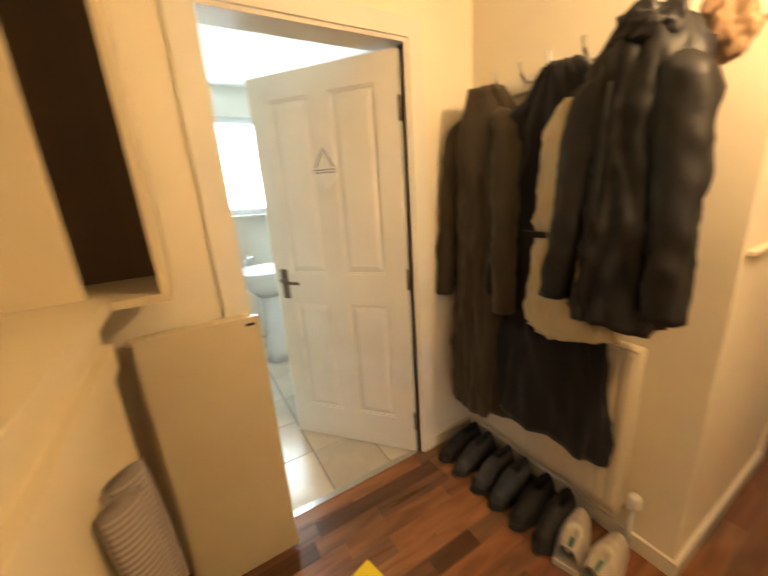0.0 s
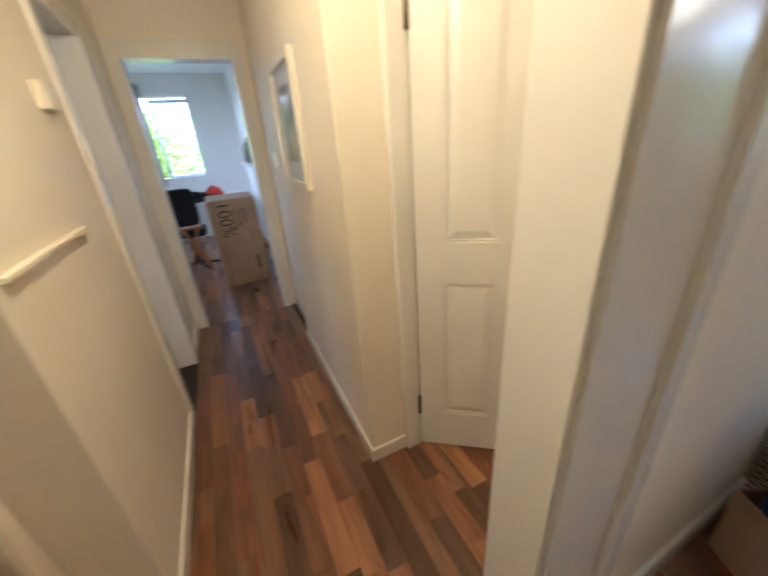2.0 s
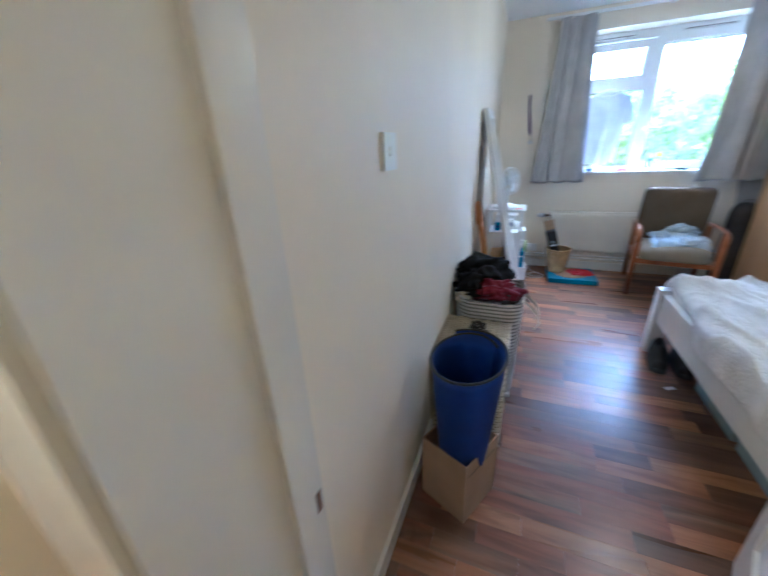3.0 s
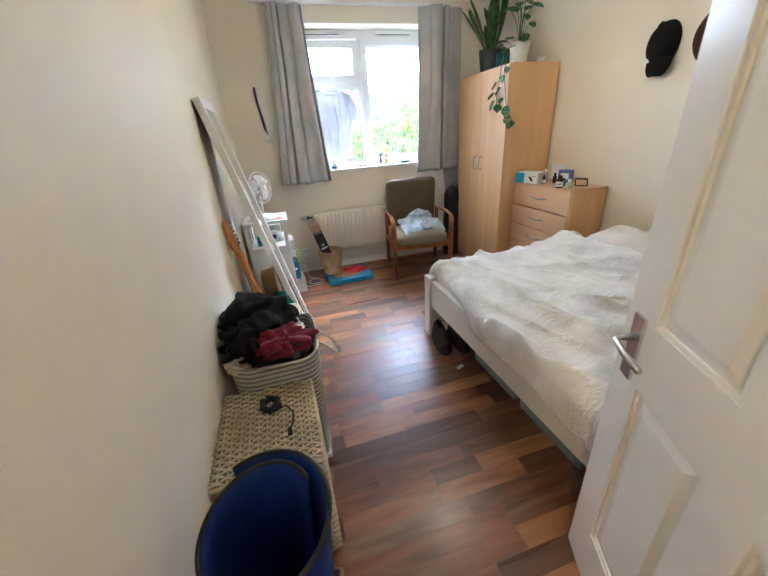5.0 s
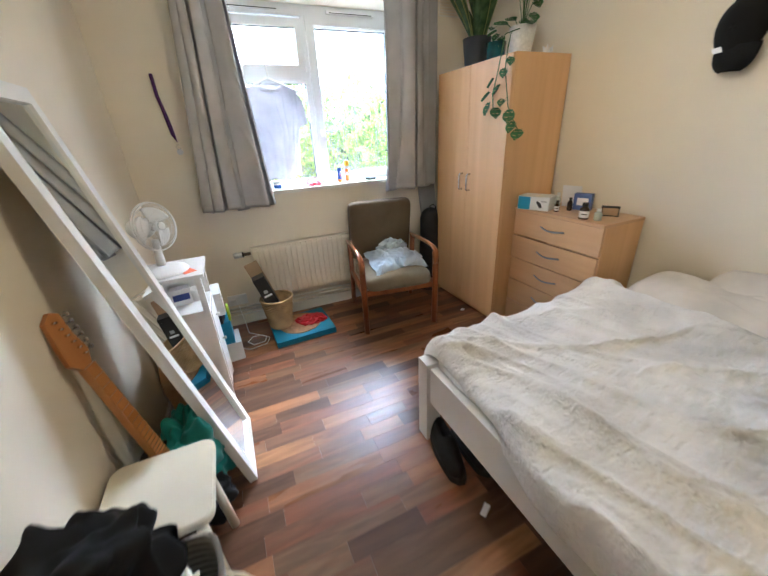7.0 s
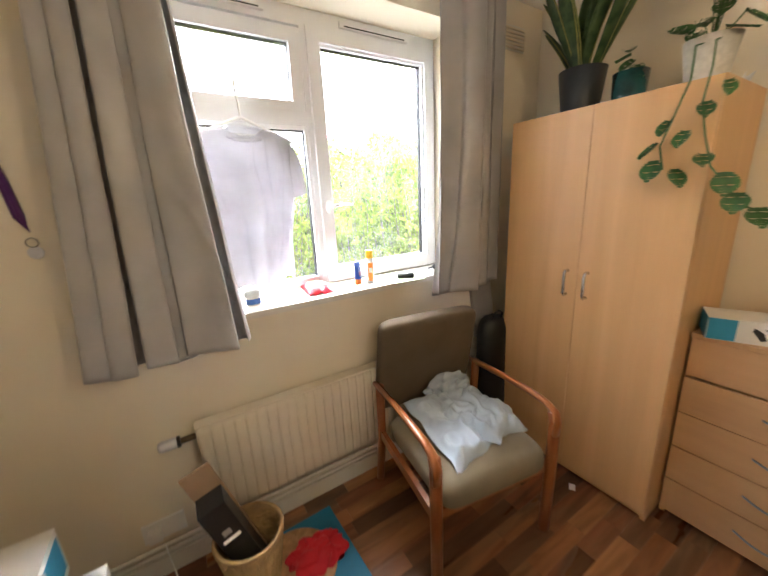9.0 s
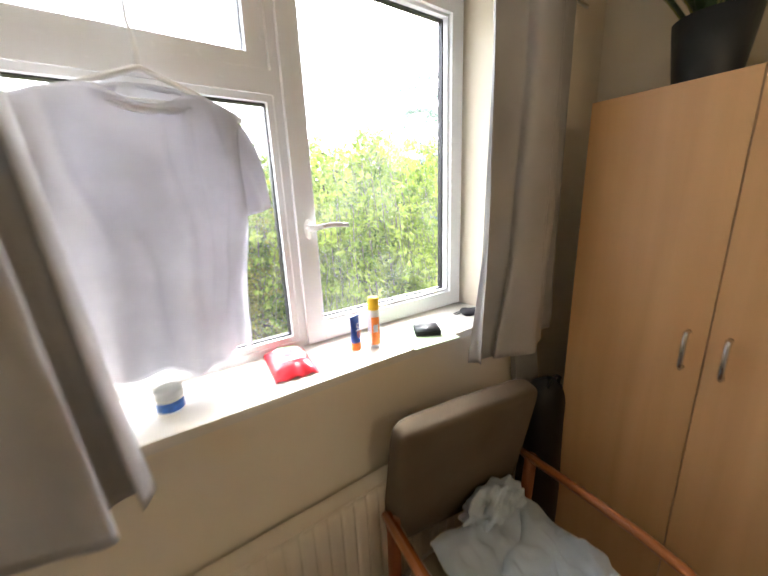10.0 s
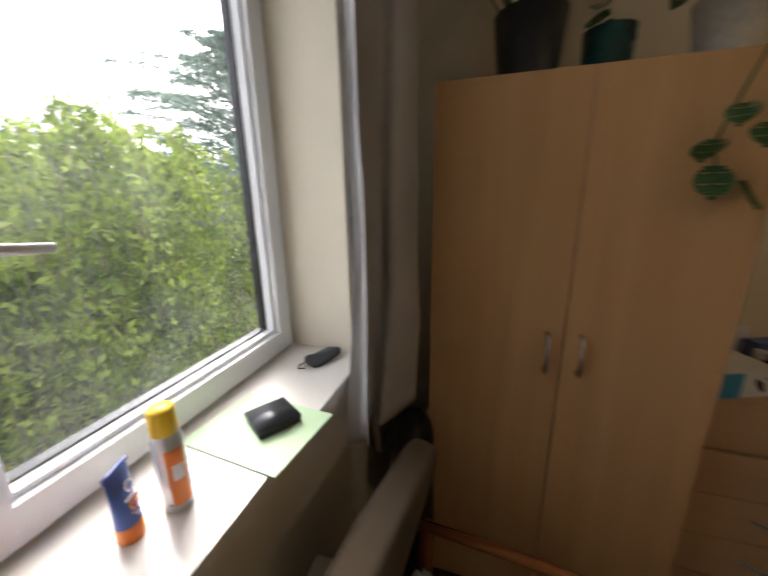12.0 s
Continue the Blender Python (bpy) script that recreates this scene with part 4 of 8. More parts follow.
# ---- on the window board ----
SZ = WZ0 + 0.026
M_BLUE = paint("glossy_blue_plastic", (0.02, 0.07, 0.34), 0.3, 0.05, 8, 0.0)
M_ORANGE = paint("orange_plastic", (0.85, 0.24, 0.03), 0.35, 0.04, 8, 0.0)
M_YELLOW = paint("yellow_plastic", (0.85, 0.55, 0.02), 0.35, 0.04, 8, 0.0)
M_WHITEL = paint("white_label_paper", (0.82, 0.82, 0.84), 0.6, 0.02, 8, 0.0)
M_NAVY = paint("dark_blue_print", (0.03, 0.06, 0.28), 0.5, 0.05, 8, 0.0)


def arc_patch(r, a0, a1, z0, z1, t=0.0006, seg=10):
    """A label round a cylinder."""
    return sheet(bmesh.new(), seg, 1, lambda u, v: (r * math.cos(a0 + (a1 - a0) * u), r * math.sin(a0 + (a1 - a0) * u), z0 + (z1 - z0) * v), 0)


can = thing("spray_can", -0.274, -4.366, SZ, 0, "slim silver and orange spray can with yellow cap", "spray can")
part("body", lathe(bmesh.new(), [(0.019, 0), (0.021, 0.003), (0.021, 0.115), (0.0185, 0.125), (0.015, 0.128)], 28), M_SILVER, can, smooth=True)
part("cap", lathe(bmesh.new(), [(0.0175, 0.126), (0.0185, 0.128), (0.0180, 0.162), (0.016, 0.166)], 28), M_YELLOW, can, "yellow plastic cap", True)
part("label", arc_patch(0.0213, 0.6, 1.9, 0.012, 0.105), M_ORANGE, can, "orange printed label", True)
part("label_mark", arc_patch(0.0216, 0.9, 1.6, 0.055, 0.08), M_WHITEL, can, smooth=True)
for k in range(4):
    part("print_bar", arc_patch(0.0215, 2.05, 2.5, 0.03 + k * 0.014, 0.035 + k * 0.014), M_NAVY, can, smooth=True)

tb = thing("sun_cream_tube", -0.214, -4.385, SZ, 22, "blue and orange sun cream tube standing on cap", "tube")


def tube_pt(u, v):
    a = 2 * math.pi * u
    d = 0.0155 * (1 - v) + 0.0015 * v
    w = 0.0175 * (1 - v) + 0.0225 * v
    return (w * math.cos(a), d * math.sin(a), 0.026 + 0.082 * v + 0.006 * v * math.cos(a))


part("body", sheet(bmesh.new(), 32, 12, tube_pt, 0, True), M_BLUE, tb, smooth=True)
part("cap", lathe(bmesh.new(), [(0.016, 0), (0.017, 0.002), (0.017, 0.022), (0.0155, 0.026)], 24), M_ORANGE, tb, "orange screw cap", True)
part("crimp", B((-0.0225, 0.0225, -0.0015, 0.0015, 0.106, 0.112)), M_BLUE, tb)
lg = part("label_ring", lathe(bmesh.new(), [(0.0085, 0), (0.0085, 0.0006), (0.006, 0.0006), (0.006, 0)], 20, pose(-0.002, 0.0112, 0.082, -84), False, False), M_WHITEL, tb)
for k, z in enumerate((0.066, 0.06, 0.038)):
    part("print_bar", B((-0.010, 0.012 - 0.004 * k, 0.0120 + 0.002 * k - (0.0 if k < 2 else -0.0005), 0.0130 + 0.002 * k, z, z + 0.003)), M_WHITEL if k != 1 else M_ORANGE, tb)


def text_on(name, s, size, m, material, parent):
    cu = bpy.data.curves.new(name, "FONT")
    cu.body, cu.size, cu.extrude = s, size, 0.0003
    cu.align_x, cu.align_y = "CENTER", "CENTER"
    ob = new(name, cu)
    dg = bpy.context.evaluated_depsgraph_get()
    me = bpy.data.meshes.new_from_object(ob.evaluated_get(dg))
    bpy.data.objects.remove(ob)
    me.materials.clear()
    me.materials.append(material)
    o = new(name, me)
    o.parent = parent
    o.matrix_basis = m
    return o


text_on("printed_number", "50", 0.020, pose(0.001, 0.0152, 0.051, 80, 0, 180), M_ORANGE, tb)

M_RED = paint("red_printed_film", (0.72, 0.03, 0.05), 0.22, 0.05, 9, 0.25, 30, dist=0.004)
packet = thing("wipes_packet", -0.007, -4.42, SZ + 0.002, 84, "red and white soft plastic packet", "packet")


def pack_pt(u, v):
    x, y = (u - 0.5) * 0.20, (v - 0.5) * 0.125
    e = (1 - (2 * u - 1) ** 4) * (1 - (2 * v - 1) ** 4)
    return (x + 0.004 * nz(v * 5, u), y, 0.002 + 0.030 * e + 0.004 * nz(x, y, 3, 40) * e + 0.004 * (1 - e) * math.sin(18 * v))


part("wrapper", sheet(bmesh.new(), 40, 30, pack_pt, 0.0015), M_RED, packet, "crinkled red film", True)


def pack_lab(u, v):
    x, y, z = pack_pt(0.22 + 0.5 * u, 0.18 + 0.6 * v + 0.08 * math.sin(3 * u))
    return (x, y, z + 0.0012)


part("label_panel", sheet(bmesh.new(), 20, 16, pack_lab, 0), M_WHITEL, packet, "white printed panel", True)
part("label_mark", sheet(bmesh.new(), 10, 8, lambda u, v: (lambda q: (q[0], q[1], q[2] + 0.002))(pack_pt(0.40 + 0.2 * u, 0.35 + 0.25 * v)), 0), paint("pink_print", (0.85, 0.25, 0.30), 0.4), packet, smooth=True)
part("label_mark", sheet(bmesh.new(), 10, 4, lambda u, v: (lambda q: (q[0], q[1], q[2] + 0.002))(pack_pt(0.2 + 0.12 * u, 0.30 + 0.4 * v)), 0), paint("green_print", (0.15, 0.45, 0.12), 0.4), packet, smooth=True)

pot = thing("cosmetic_jar", 0.30, -4.38, SZ, 0, "small white cosmetic jar with blue label", "jar")
part("body", lathe(bmesh.new(), [(0.028, 0), (0.030, 0.003), (0.030, 0.036)], 32), M_WHITEP, pot, smooth=True)
part("lid", lathe(bmesh.new(), [(0.031, 0.0365), (0.0315, 0.038), (0.0315, 0.053), (0.028, 0.056)], 32), paint("frosted_jar_lid", (0.62, 0.65, 0.66), 0.35), pot, smooth=True)
part("label", arc_patch(0.0304, 0.2, 2.9, 0.006, 0.03, seg=20), paint("blue_jar_label", (0.04, 0.14, 0.50), 0.4, 0.2, 60), pot, "blue printed label", True)

card = thing("green_card", -0.452, -4.352, SZ + 0.001, -6, "pale green paper folder overhanging the window board", "card")
part("sheet", B((-0.09, 0.09, -0.112, 0.112, 0, 0.0022)), paint("pale_green_card", (0.50, 0.68, 0.42), 0.65, 0.02, 8, 0.05), card)
for k in range(2):
    part("printed_line", B((-0.055, 0.01, -0.03 + 0.05 * k, -0.0292 + 0.05 * k, 0.0022, 0.0025)), paint("grey_print", (0.30, 0.42, 0.28), 0.7), card)
wal = thing("wallet", -0.476, -4.339, SZ + 0.004, -32, "folded black leather wallet on the green card", "wallet")
M_LEATH = paint("black_leather", (0.012, 0.014, 0.017), 0.33, 0.1, 20, 0.3, 260, dist=0.001)
part("lower_flap", B((-0.042, 0.042, -0.04, 0.04, 0, 0.008)), M_LEATH, wal, smooth=True, bevel=0.003)
part("upper_flap", B((-0.043, 0.043, -0.041, 0.040, 0.0095, 0.018)), M_LEATH, wal, smooth=True, bevel=0.0035)
mask = thing("eye_mask", -0.755, -4.365, SZ + 0.004, -24, "dark folded fabric mask behind the curtain", "mask")
part("cloth", pillow_bm(0.11, 0.055, 0.022, 1.1), fabric("charcoal_cloth", (0.05, 0.05, 0.055)), mask, smooth=True).matrix_basis = pose(0, 0, 0.008)
part("ear_loop", tube(bmesh.new(), [(0.05, 0.0, 0.008), (0.075, 0.012, 0.005), (0.085, 0.0, 0.004), (0.07, -0.014, 0.004), (0.05, -0.008, 0.008)], 0.002, 6), bpy.data.materials["charcoal_cloth"], mask, smooth=True)


# ---- bedroom: along the mirror wall ----
def mirror_build(n, l, b):
    b.inputs["Base Color"].default_value = (0.86, 0.89, 0.88, 1)
    b.inputs["Metallic"].default_value = 1.0
    b.inputs["Roughness"].default_value = 0.015


M_MIRROR = mat("silvered_mirror", mirror_build)
MLEN = 1.615
mir = thing("leaning_mirror", 0.82, -2.93, 0.004, 0, "tall white-framed mirror leaning against the wall", "mirror")
mir.matrix_basis = pose(0.818, -2.93, 0.009) @ pose(0, 0, 0, 0, 12.9, 0)
fw, mw = 0.05, 0.20
part("stile", B((0.0, 0.035, mw - fw, mw, 0, MLEN)), M_BEDW, mir, bevel=0.002)
part("stile", B((0.0, 0.035, -mw, -mw + fw, 0, MLEN)), M_BEDW, mir, bevel=0.002)
part("bottom_rail", B((0.0, 0.035, -mw + fw, mw - fw, 0, fw)), M_BEDW, mir, bevel=0.002)
part("top_rail", B((0.0, 0.035, -mw + fw, mw - fw, MLEN - fw, MLEN)), M_BEDW, mir, bevel=0.002)
part("back_board", B((0.026, 0.033, -mw + fw, mw - fw, fw, MLEN - fw)), M_CARD, mir)
part("mirror_glass", B((0.012, 0.016, -mw + fw, mw - fw, fw, MLEN - fw)), M_MIRROR, mir, "clear silvered glass")

M_MAPLE = wood("amber_maple", (0.36, 0.135, 0.032), (0.55, 0.25, 0.075), "Z", 0.3, 25.0, False, 0, 0.02)
eg = thing("electric_guitar", 1.03, -2.40, 0.05, 0, "electric guitar with amber maple neck, leaning", "guitar")
eg.matrix_basis = pose(1.040, -2.655, 0.006) @ pose(0, 0, 0, 2.4, 11.6, 0) @ pose(0, 0, 0, 0, 0, 72)


def outline(pts, d0, d1, bm=None):
    """A flat body in the xz plane from an outline, between y = d0 and d1."""
    bm = bm or bmesh.new()
    a = [bm.verts.new((x, d0, z)) for x, z in pts]
    b = [bm.verts.new((x, d1, z)) for x, z in pts]
    bm.faces.new(a)
    bm.faces.new(list(reversed(b)))
    for i in range(len(pts)):
        j = (i + 1) % len(pts)
        bm.faces.new((a[j], a[i], b[i], b[j]))
    return bm


def blob_outline(f, n=40):
    return [f(2 * math.pi * i / n) for i in range(n)]


part("body", outline(blob_outline(lambda a: ((0.155 + 0.02 * math.cos(2 * a)) * math.cos(a) * (1 - 0.14 * math.exp(-(math.sin(a) - 0.1) ** 2 * 9)), 0.20 + 0.205 * math.sin(a))), -0.022, 0.022), paint("dark_sunburst_lacquer", (0.06, 0.02, 0.012), 0.2, 0.3, 4), eg, bevel=0.006)
part("neck", outline([(-0.025, 0.36), (0.025, 0.36), (0.019, 0.80), (-0.019, 0.80)], 0.018, 0.042), M_MAPLE, eg, bevel=0.005)
part("fingerboard", outline([(-0.025, 0.36), (0.025, 0.36), (0.019, 0.80), (-0.019, 0.80)], 0.0425, 0.047), M_MAPLE, eg)
for k in range(18):
    z = 0.80 - 0.44 * (1 - 0.5 ** (k / 9.0)) / 0.75 * 0.98
    part("fret", B((-0.022, 0.022, 0.047, 0.0485, z, z + 0.0015)), M_CHROME, eg)
part("headstock", outline([(-0.021, 0.80), (0.021, 0.80), (0.045, 0.83), (0.035, 0.90), (0.022, 0.965), (-0.01, 0.985), (-0.035, 0.97), (-0.032, 0.90), (-0.040, 0.84)], 0.022, 0.037), M_MAPLE, eg, "amber headstock with six tuners", bevel=0.003)
for k in range(6):
    z = 0.835 + k * 0.024
    t_ = part("tuner", tube(bmesh.new(), [(-0.033, 0.028, z), (-0.058, 0.028, z)], 0.0035, 6), M_CHROME, eg, smooth=True)
    part("tuner_button", lathe(bmesh.new(), [(0.006, 0), (0.009, 0.003), (0.006, 0.007)], 10, pose(-0.058, 0.028, z, 0, -90)), M_CHROME, t_, smooth=True)
    part("string_post", lathe(bmesh.new(), [(0.0035, 0), (0.0035, 0.012)], 8, pose(-0.018 + 0.004 * k, 0.037, z, -90)), M_CHROME, eg, smooth=True)

ag = thing("acoustic_guitar", 1.06, -3.22, 0.02, 0, "acoustic guitar with pale wood body behind mirror", "guitar")
ag.matrix_basis = pose(1.0, -3.16, 0.012) @ pose(0, 0, 0, 0, 8, 0) @ pose(0, 0, 0, 0, 0, 82)
M_SPRUCE = wood("pale_spruce", (0.48, 0.26, 0.10), (0.62, 0.38, 0.17), "Z", 0.3, 30.0, False, 0, 0.02)
body_f = lambda a: ((0.175 + 0.03 * -math.sin(a)) * math.cos(a) * (1 - 0.27 * math.exp(-(math.sin(a) - 0.18) ** 2 * 12)), 0.25 + 0.25 * math.sin(a))
part("body", outline(blob_outline(body_f, 56), -0.05, 0.05), M_SPRUCE, ag, bevel=0.005)
part("sound_hole", lathe(bmesh.new(), [(0.05, 0), (0.05, 0.002)], 28, pose(0, 0.05, 0.31, -90)), M_BLACK, ag)
part("rosette", lathe(bmesh.new(), [(0.058, 0.0022), (0.052, 0.0026), (0.052, 0.0)], 28, pose(0, 0.05, 0.31, -90), False, False), M_BRASS, ag)
part("bridge", B((-0.07, 0.07, 0.0505, 0.06, 0.13, 0.155)), M_BLACK, ag, bevel=0.002)
part("neck", outline([(-0.028, 0.36), (0.028, 0.36), (0.023, 0.86), (-0.023, 0.86)], 0.052, 0.075), wood("dark_neck_wood", (0.05, 0.022, 0.012), (0.12, 0.05, 0.025), "Z", 0.4, 25, False), ag, bevel=0.005)
part("headstock", outline([(-0.026, 0.86), (0.026, 0.86), (0.036, 0.90), (0.033, 1.02), (-0.033, 1.02), (-0.036, 0.90)], 0.05, 0.066), M_BLACK, ag, "black slim headstock", bevel=0.003)
for s in (-1, 1):
    for k in range(3):
        z = 0.91 + k * 0.038
        t_ = part("tuner", tube(bmesh.new(), [(s * 0.033, 0.058, z), (s * 0.05, 0.058, z)], 0.003, 6), M_CHROME, ag, smooth=True)
        part("tuner_button", lathe(bmesh.new(), [(0.006, 0), (0.010, 0.004), (0.006, 0.009)], 10, pose(s * 0.05, 0.058, z, 0, 90 * s)), paint("ivory_button", (0.66, 0.58, 0.44), 0.3), t_, smooth=True)


def soft_fold(t):
    return (0.5 + 0.5 * math.cos(2 * t)) ** 1.3


def heap(name, label, category, at, size, seed, material, folds=1.0, part_name="cloth", parent=None, base=0.15):
    """A crumpled heap of cloth: a low dome with sharp folds."""
    def f(u, v):
        a, b = 2 * math.pi * u, math.pi * (v - 0.5)
        c = (math.cos(b) * math.cos(a), math.cos(b) * math.sin(a), math.sin(b))
        d = Vector(c)
        w1, w2 = nz(c[0] + seed, c[1], c[2], 1.3), nz(c[0], c[1] + seed, c[2], 1.9)
        r = 0.74 + 0.30 * nz(c[0] + seed, c[1], c[2], 1.7) + 0.07 * nz(c[0], c[1], c[2] + seed, 4.2)
        r += folds * (0.20 * soft_fold(3.0 * d.dot(Vector((0.6, 0.3, 0.74))) + 2.6 * w1 + seed) + 0.14 * soft_fold(4.2 * d.dot(Vector((-0.5, 0.8, 0.33))) + 3.0 * w2 + 2 * seed) + 0.07 * soft_fold(6.5 * d.dot(Vector((0.75, -0.6, 0.28))) + 4 * w1 + 3 * seed))
        z = c[2] * size[2] * r
        return (c[0] * size[0] * r, c[1] * size[1] * r, max(z, -base * size[2]))
    bm = sheet(bmesh.new(), 120, 60, f, 0, True)
    if parent is not None:
        o = part(part_name, bm, material, parent, smooth=True)
        o.matrix_basis = pose(*at)
        return o
    t = thing(name, *at, 0, label, category)
    part(part_name, bm, material, t, smooth=True)
    return t


M_TEAL = fabric("teal_cotton", (0.03, 0.25, 0.22), weave=900)
heap("tote_bag", "crumpled teal fabric bag behind the mirror", "bag", (1.02, -2.76, 0.24), (0.13, 0.14, 0.22), 5.5, M_TEAL, base=1.0)
heap("gym_bag", "black cloth bag on the floor by the wall", "bag", (1.02, -2.66, 0.10), (0.12, 0.12, 0.10), 8.5, M_BLACKC, base=1.0)

heap("sock", "grey-blue fluffy sock lying on the duvet", "sock", (-0.17, -1.22, 0.545), (0.05, 0.085, 0.035), 15.0, fabric("grey_blue_fleece", (0.20, 0.24, 0.30), weave=300, bump=0.8), 0.7)
sweat = thing("sweatshirt", -0.435, -3.86, 0.452, -4, "pale blue jersey thrown on the armchair seat", "sweatshirt")
sweat.scale = (1.14, 1.14, 1.0)


def jersey_pt(lift, shrink, seed):
    def f(u, v):
        p, q = (u - 0.5) * shrink + 0.5, (v - 0.5) * shrink + 0.5
        top, low = Vector((0.16, -0.20, 0)).lerp(Vector((-0.17, -0.17, 0)), p), Vector((0.20, 0.22, 0)).lerp(Vector((-0.19, 0.15, 0)), p)
        c = top.lerp(low, q)
        d = min(u, 1 - u, v, 1 - v)
        e = smooth01(d / 0.10)
        wrinkle = 0.020 * ridge(c.x * 2 + seed, c.y * 5 - c.x * 3, 1.7, 2.6) + 0.012 * ridge(c.x * 6, c.y * 5 + seed, 2.4, 2.4) + 0.010 * nz(c.x, c.y, seed, 9)
        return (c.x + 0.018 * nz(v * 3, seed, u, 1.7), c.y + 0.018 * nz(u * 3, v, seed, 1.7), 0.010 + lift + e * (0.016 + wrinkle) + 0.018 * (1 - q) - 0.03 * smooth01((q - 0.85) / 0.15))
    return f


part("body", sheet(bmesh.new(), 80, 80, jersey_pt(0.0, 1.0, 2.2), 0.006), M_PALEBLUE, sweat, smooth=True)
part("sleeve", sheet(bmesh.new(), 60, 60, jersey_pt(0.016, 0.62, 6.1), 0.006), M_PALEBLUE, sweat, smooth=True).matrix_basis = pose(-0.05, 0.03, 0, 0, 0, 24)
heap("", "", "", (-0.06, -0.17, 0.055), (0.11, 0.055, 0.07), 6.6, M_PALEBLUE, 1.1, "hood", sweat, 0.6)

stool = thing("step_stool", 1.046, -2.435, 0, 0, "cream painted wooden stool with rounded top", "stool")
M_CREAM = paint("cream_painted_wood", (0.74, 0.69, 0.55), 0.35, 0.03, 4, 0.03)
st = bmesh.new()
ring = []
for cx_, cy_, a0_ in ((0.115, 0.118, 0), (-0.115, 0.118, 90), (-0.115, -0.118, 180), (0.115, -0.118, 270)):
    ring += [(cx_ + 0.038 * math.cos(radians(a0_ + 15 * k)), cy_ + 0.038 * math.sin(radians(a0_ + 15 * k))) for k in range(7)]
levels = [[st.verts.new((x_ * f_, y_ * f_, z_)) for x_, y_ in ring] for f_, z_ in ((0.97, 0.422), (1.0, 0.427), (1.0, 0.446), (0.97, 0.452))]
for lo_, hi_ in zip(levels, levels[1:]):
    for k in range(len(ring)):
        st.faces.new((lo_[k], lo_[(k + 1) % len(ring)], hi_[(k + 1) % len(ring)], hi_[k]))
st.faces.new(levels[0])
st.faces.new(levels[-1])
part("seat", st, M_CREAM, stool)
for sx in (-1, 1):
    for sy in (-1, 1):
        part("leg", tube(bmesh.new(), [(sx * 0.10, sy * 0.105, 0.43), (sx * 0.125, sy * 0.135, 0.0)], 0.017, 8, 1.0), M_CREAM, stool, smooth=True)

# laundry hamper, soft striped cloth on a frame
M_STRIPE = fabric("grey_striped_canvas", (0.60, 0.58, 0.54), (0.22, 0.215, 0.215), weave=700, stripes=0.021)
M_WEB = fabric("cream_webbing", (0.66, 0.58, 0.44), weave=600)
ham = thing("laundry_hamper", 1.012, -1.958, 0, 0, "striped canvas laundry hamper overflowing with clothes", "laundry hamper")


def ham_pt(u, v):
    a = 2 * math.pi * u
    e = lambda t, p: math.copysign(abs(t) ** p, t)
    k = 1 + 0.10 * v + 0.03 * nz(math.cos(a) * 2, math.sin(a) * 2, v * 3)
    return (e(math.cos(a), 0.45) * 0.158 * k, e(math.sin(a), 0.45) * 0.165 * k, 0.02 + 0.575 * v + 0.015 * math.sin(2 * a + 1) * v)


part("bag", sheet(bmesh.new(), 72, 24, ham_pt, 0.004, True), M_STRIPE, ham, smooth=True)
part("base", B((-0.15, 0.15, -0.155, 0.155, 0.0, 0.02)), M_WHITEP, ham, bevel=0.01)
part("rim", tube(bmesh.new(), [(Vector(ham_pt(i / 40, 1.0)) + Vector((0, 0, 0.002))) for i in range(40)], 0.006, 6, closed=True), M_STRIPE, ham, smooth=True)
for k, dy in enumerate((-0.05, 0.06)):
    part("handle", tube(bmesh.new(), [(-0.165, dy - 0.05, 0.55), (-0.20, dy - 0.04, 0.53), (-0.245, dy - 0.01, 0.50), (-0.26, dy + 0.02, 0.46), (-0.235, dy + 0.04, 0.43)], 0.017, 8, 0.16), M_WEB, ham, "cream webbing handle", True)
M_BLK2 = fabric("black_jersey", (0.008, 0.008, 0.009), weave=900, bump=0.3, sheen=0.0)
M_BURG = fabric("burgundy_cotton", (0.17, 0.012, 0.03), weave=900, bump=0.25)
M_DGREY = fabric("charcoal_jersey", (0.06, 0.055, 0.055), weave=900)
heap("sweater", "black crumpled jersey on top of the hamper", "clothes", (1.07, -2.05, 0.66), (0.155, 0.165, 0.10), 1.2, M_BLK2)
heap("sweater", "black knitted jumper hanging over the hamper", "clothes", (1.10, -1.93, 0.62), (0.12, 0.13, 0.085), 3.9, M_BLK2)
heap("shirt", "burgundy cotton shirt crumpled in the hamper", "clothes", (0.99, -1.885, 0.605), (0.125, 0.085, 0.07), 6.1, M_BURG, 1.3)
heap("sock", "white rolled cotton sock in the hamper", "clothes", (0.915, -1.99, 0.60), (0.035, 0.09, 0.04), 9.0, M_LINEN, 0.8)
heap("trousers", "dark grey jersey trousers in the hamper", "clothes", (0.92, -1.90, 0.585), (0.06, 0.09, 0.045), 11.0, M_DGREY)
heap("towel", "pale cloth hanging out of the hamper", "clothes", (1.15, -1.84, 0.575), (0.045, 0.05, 0.05), 13.0, M_WEB)

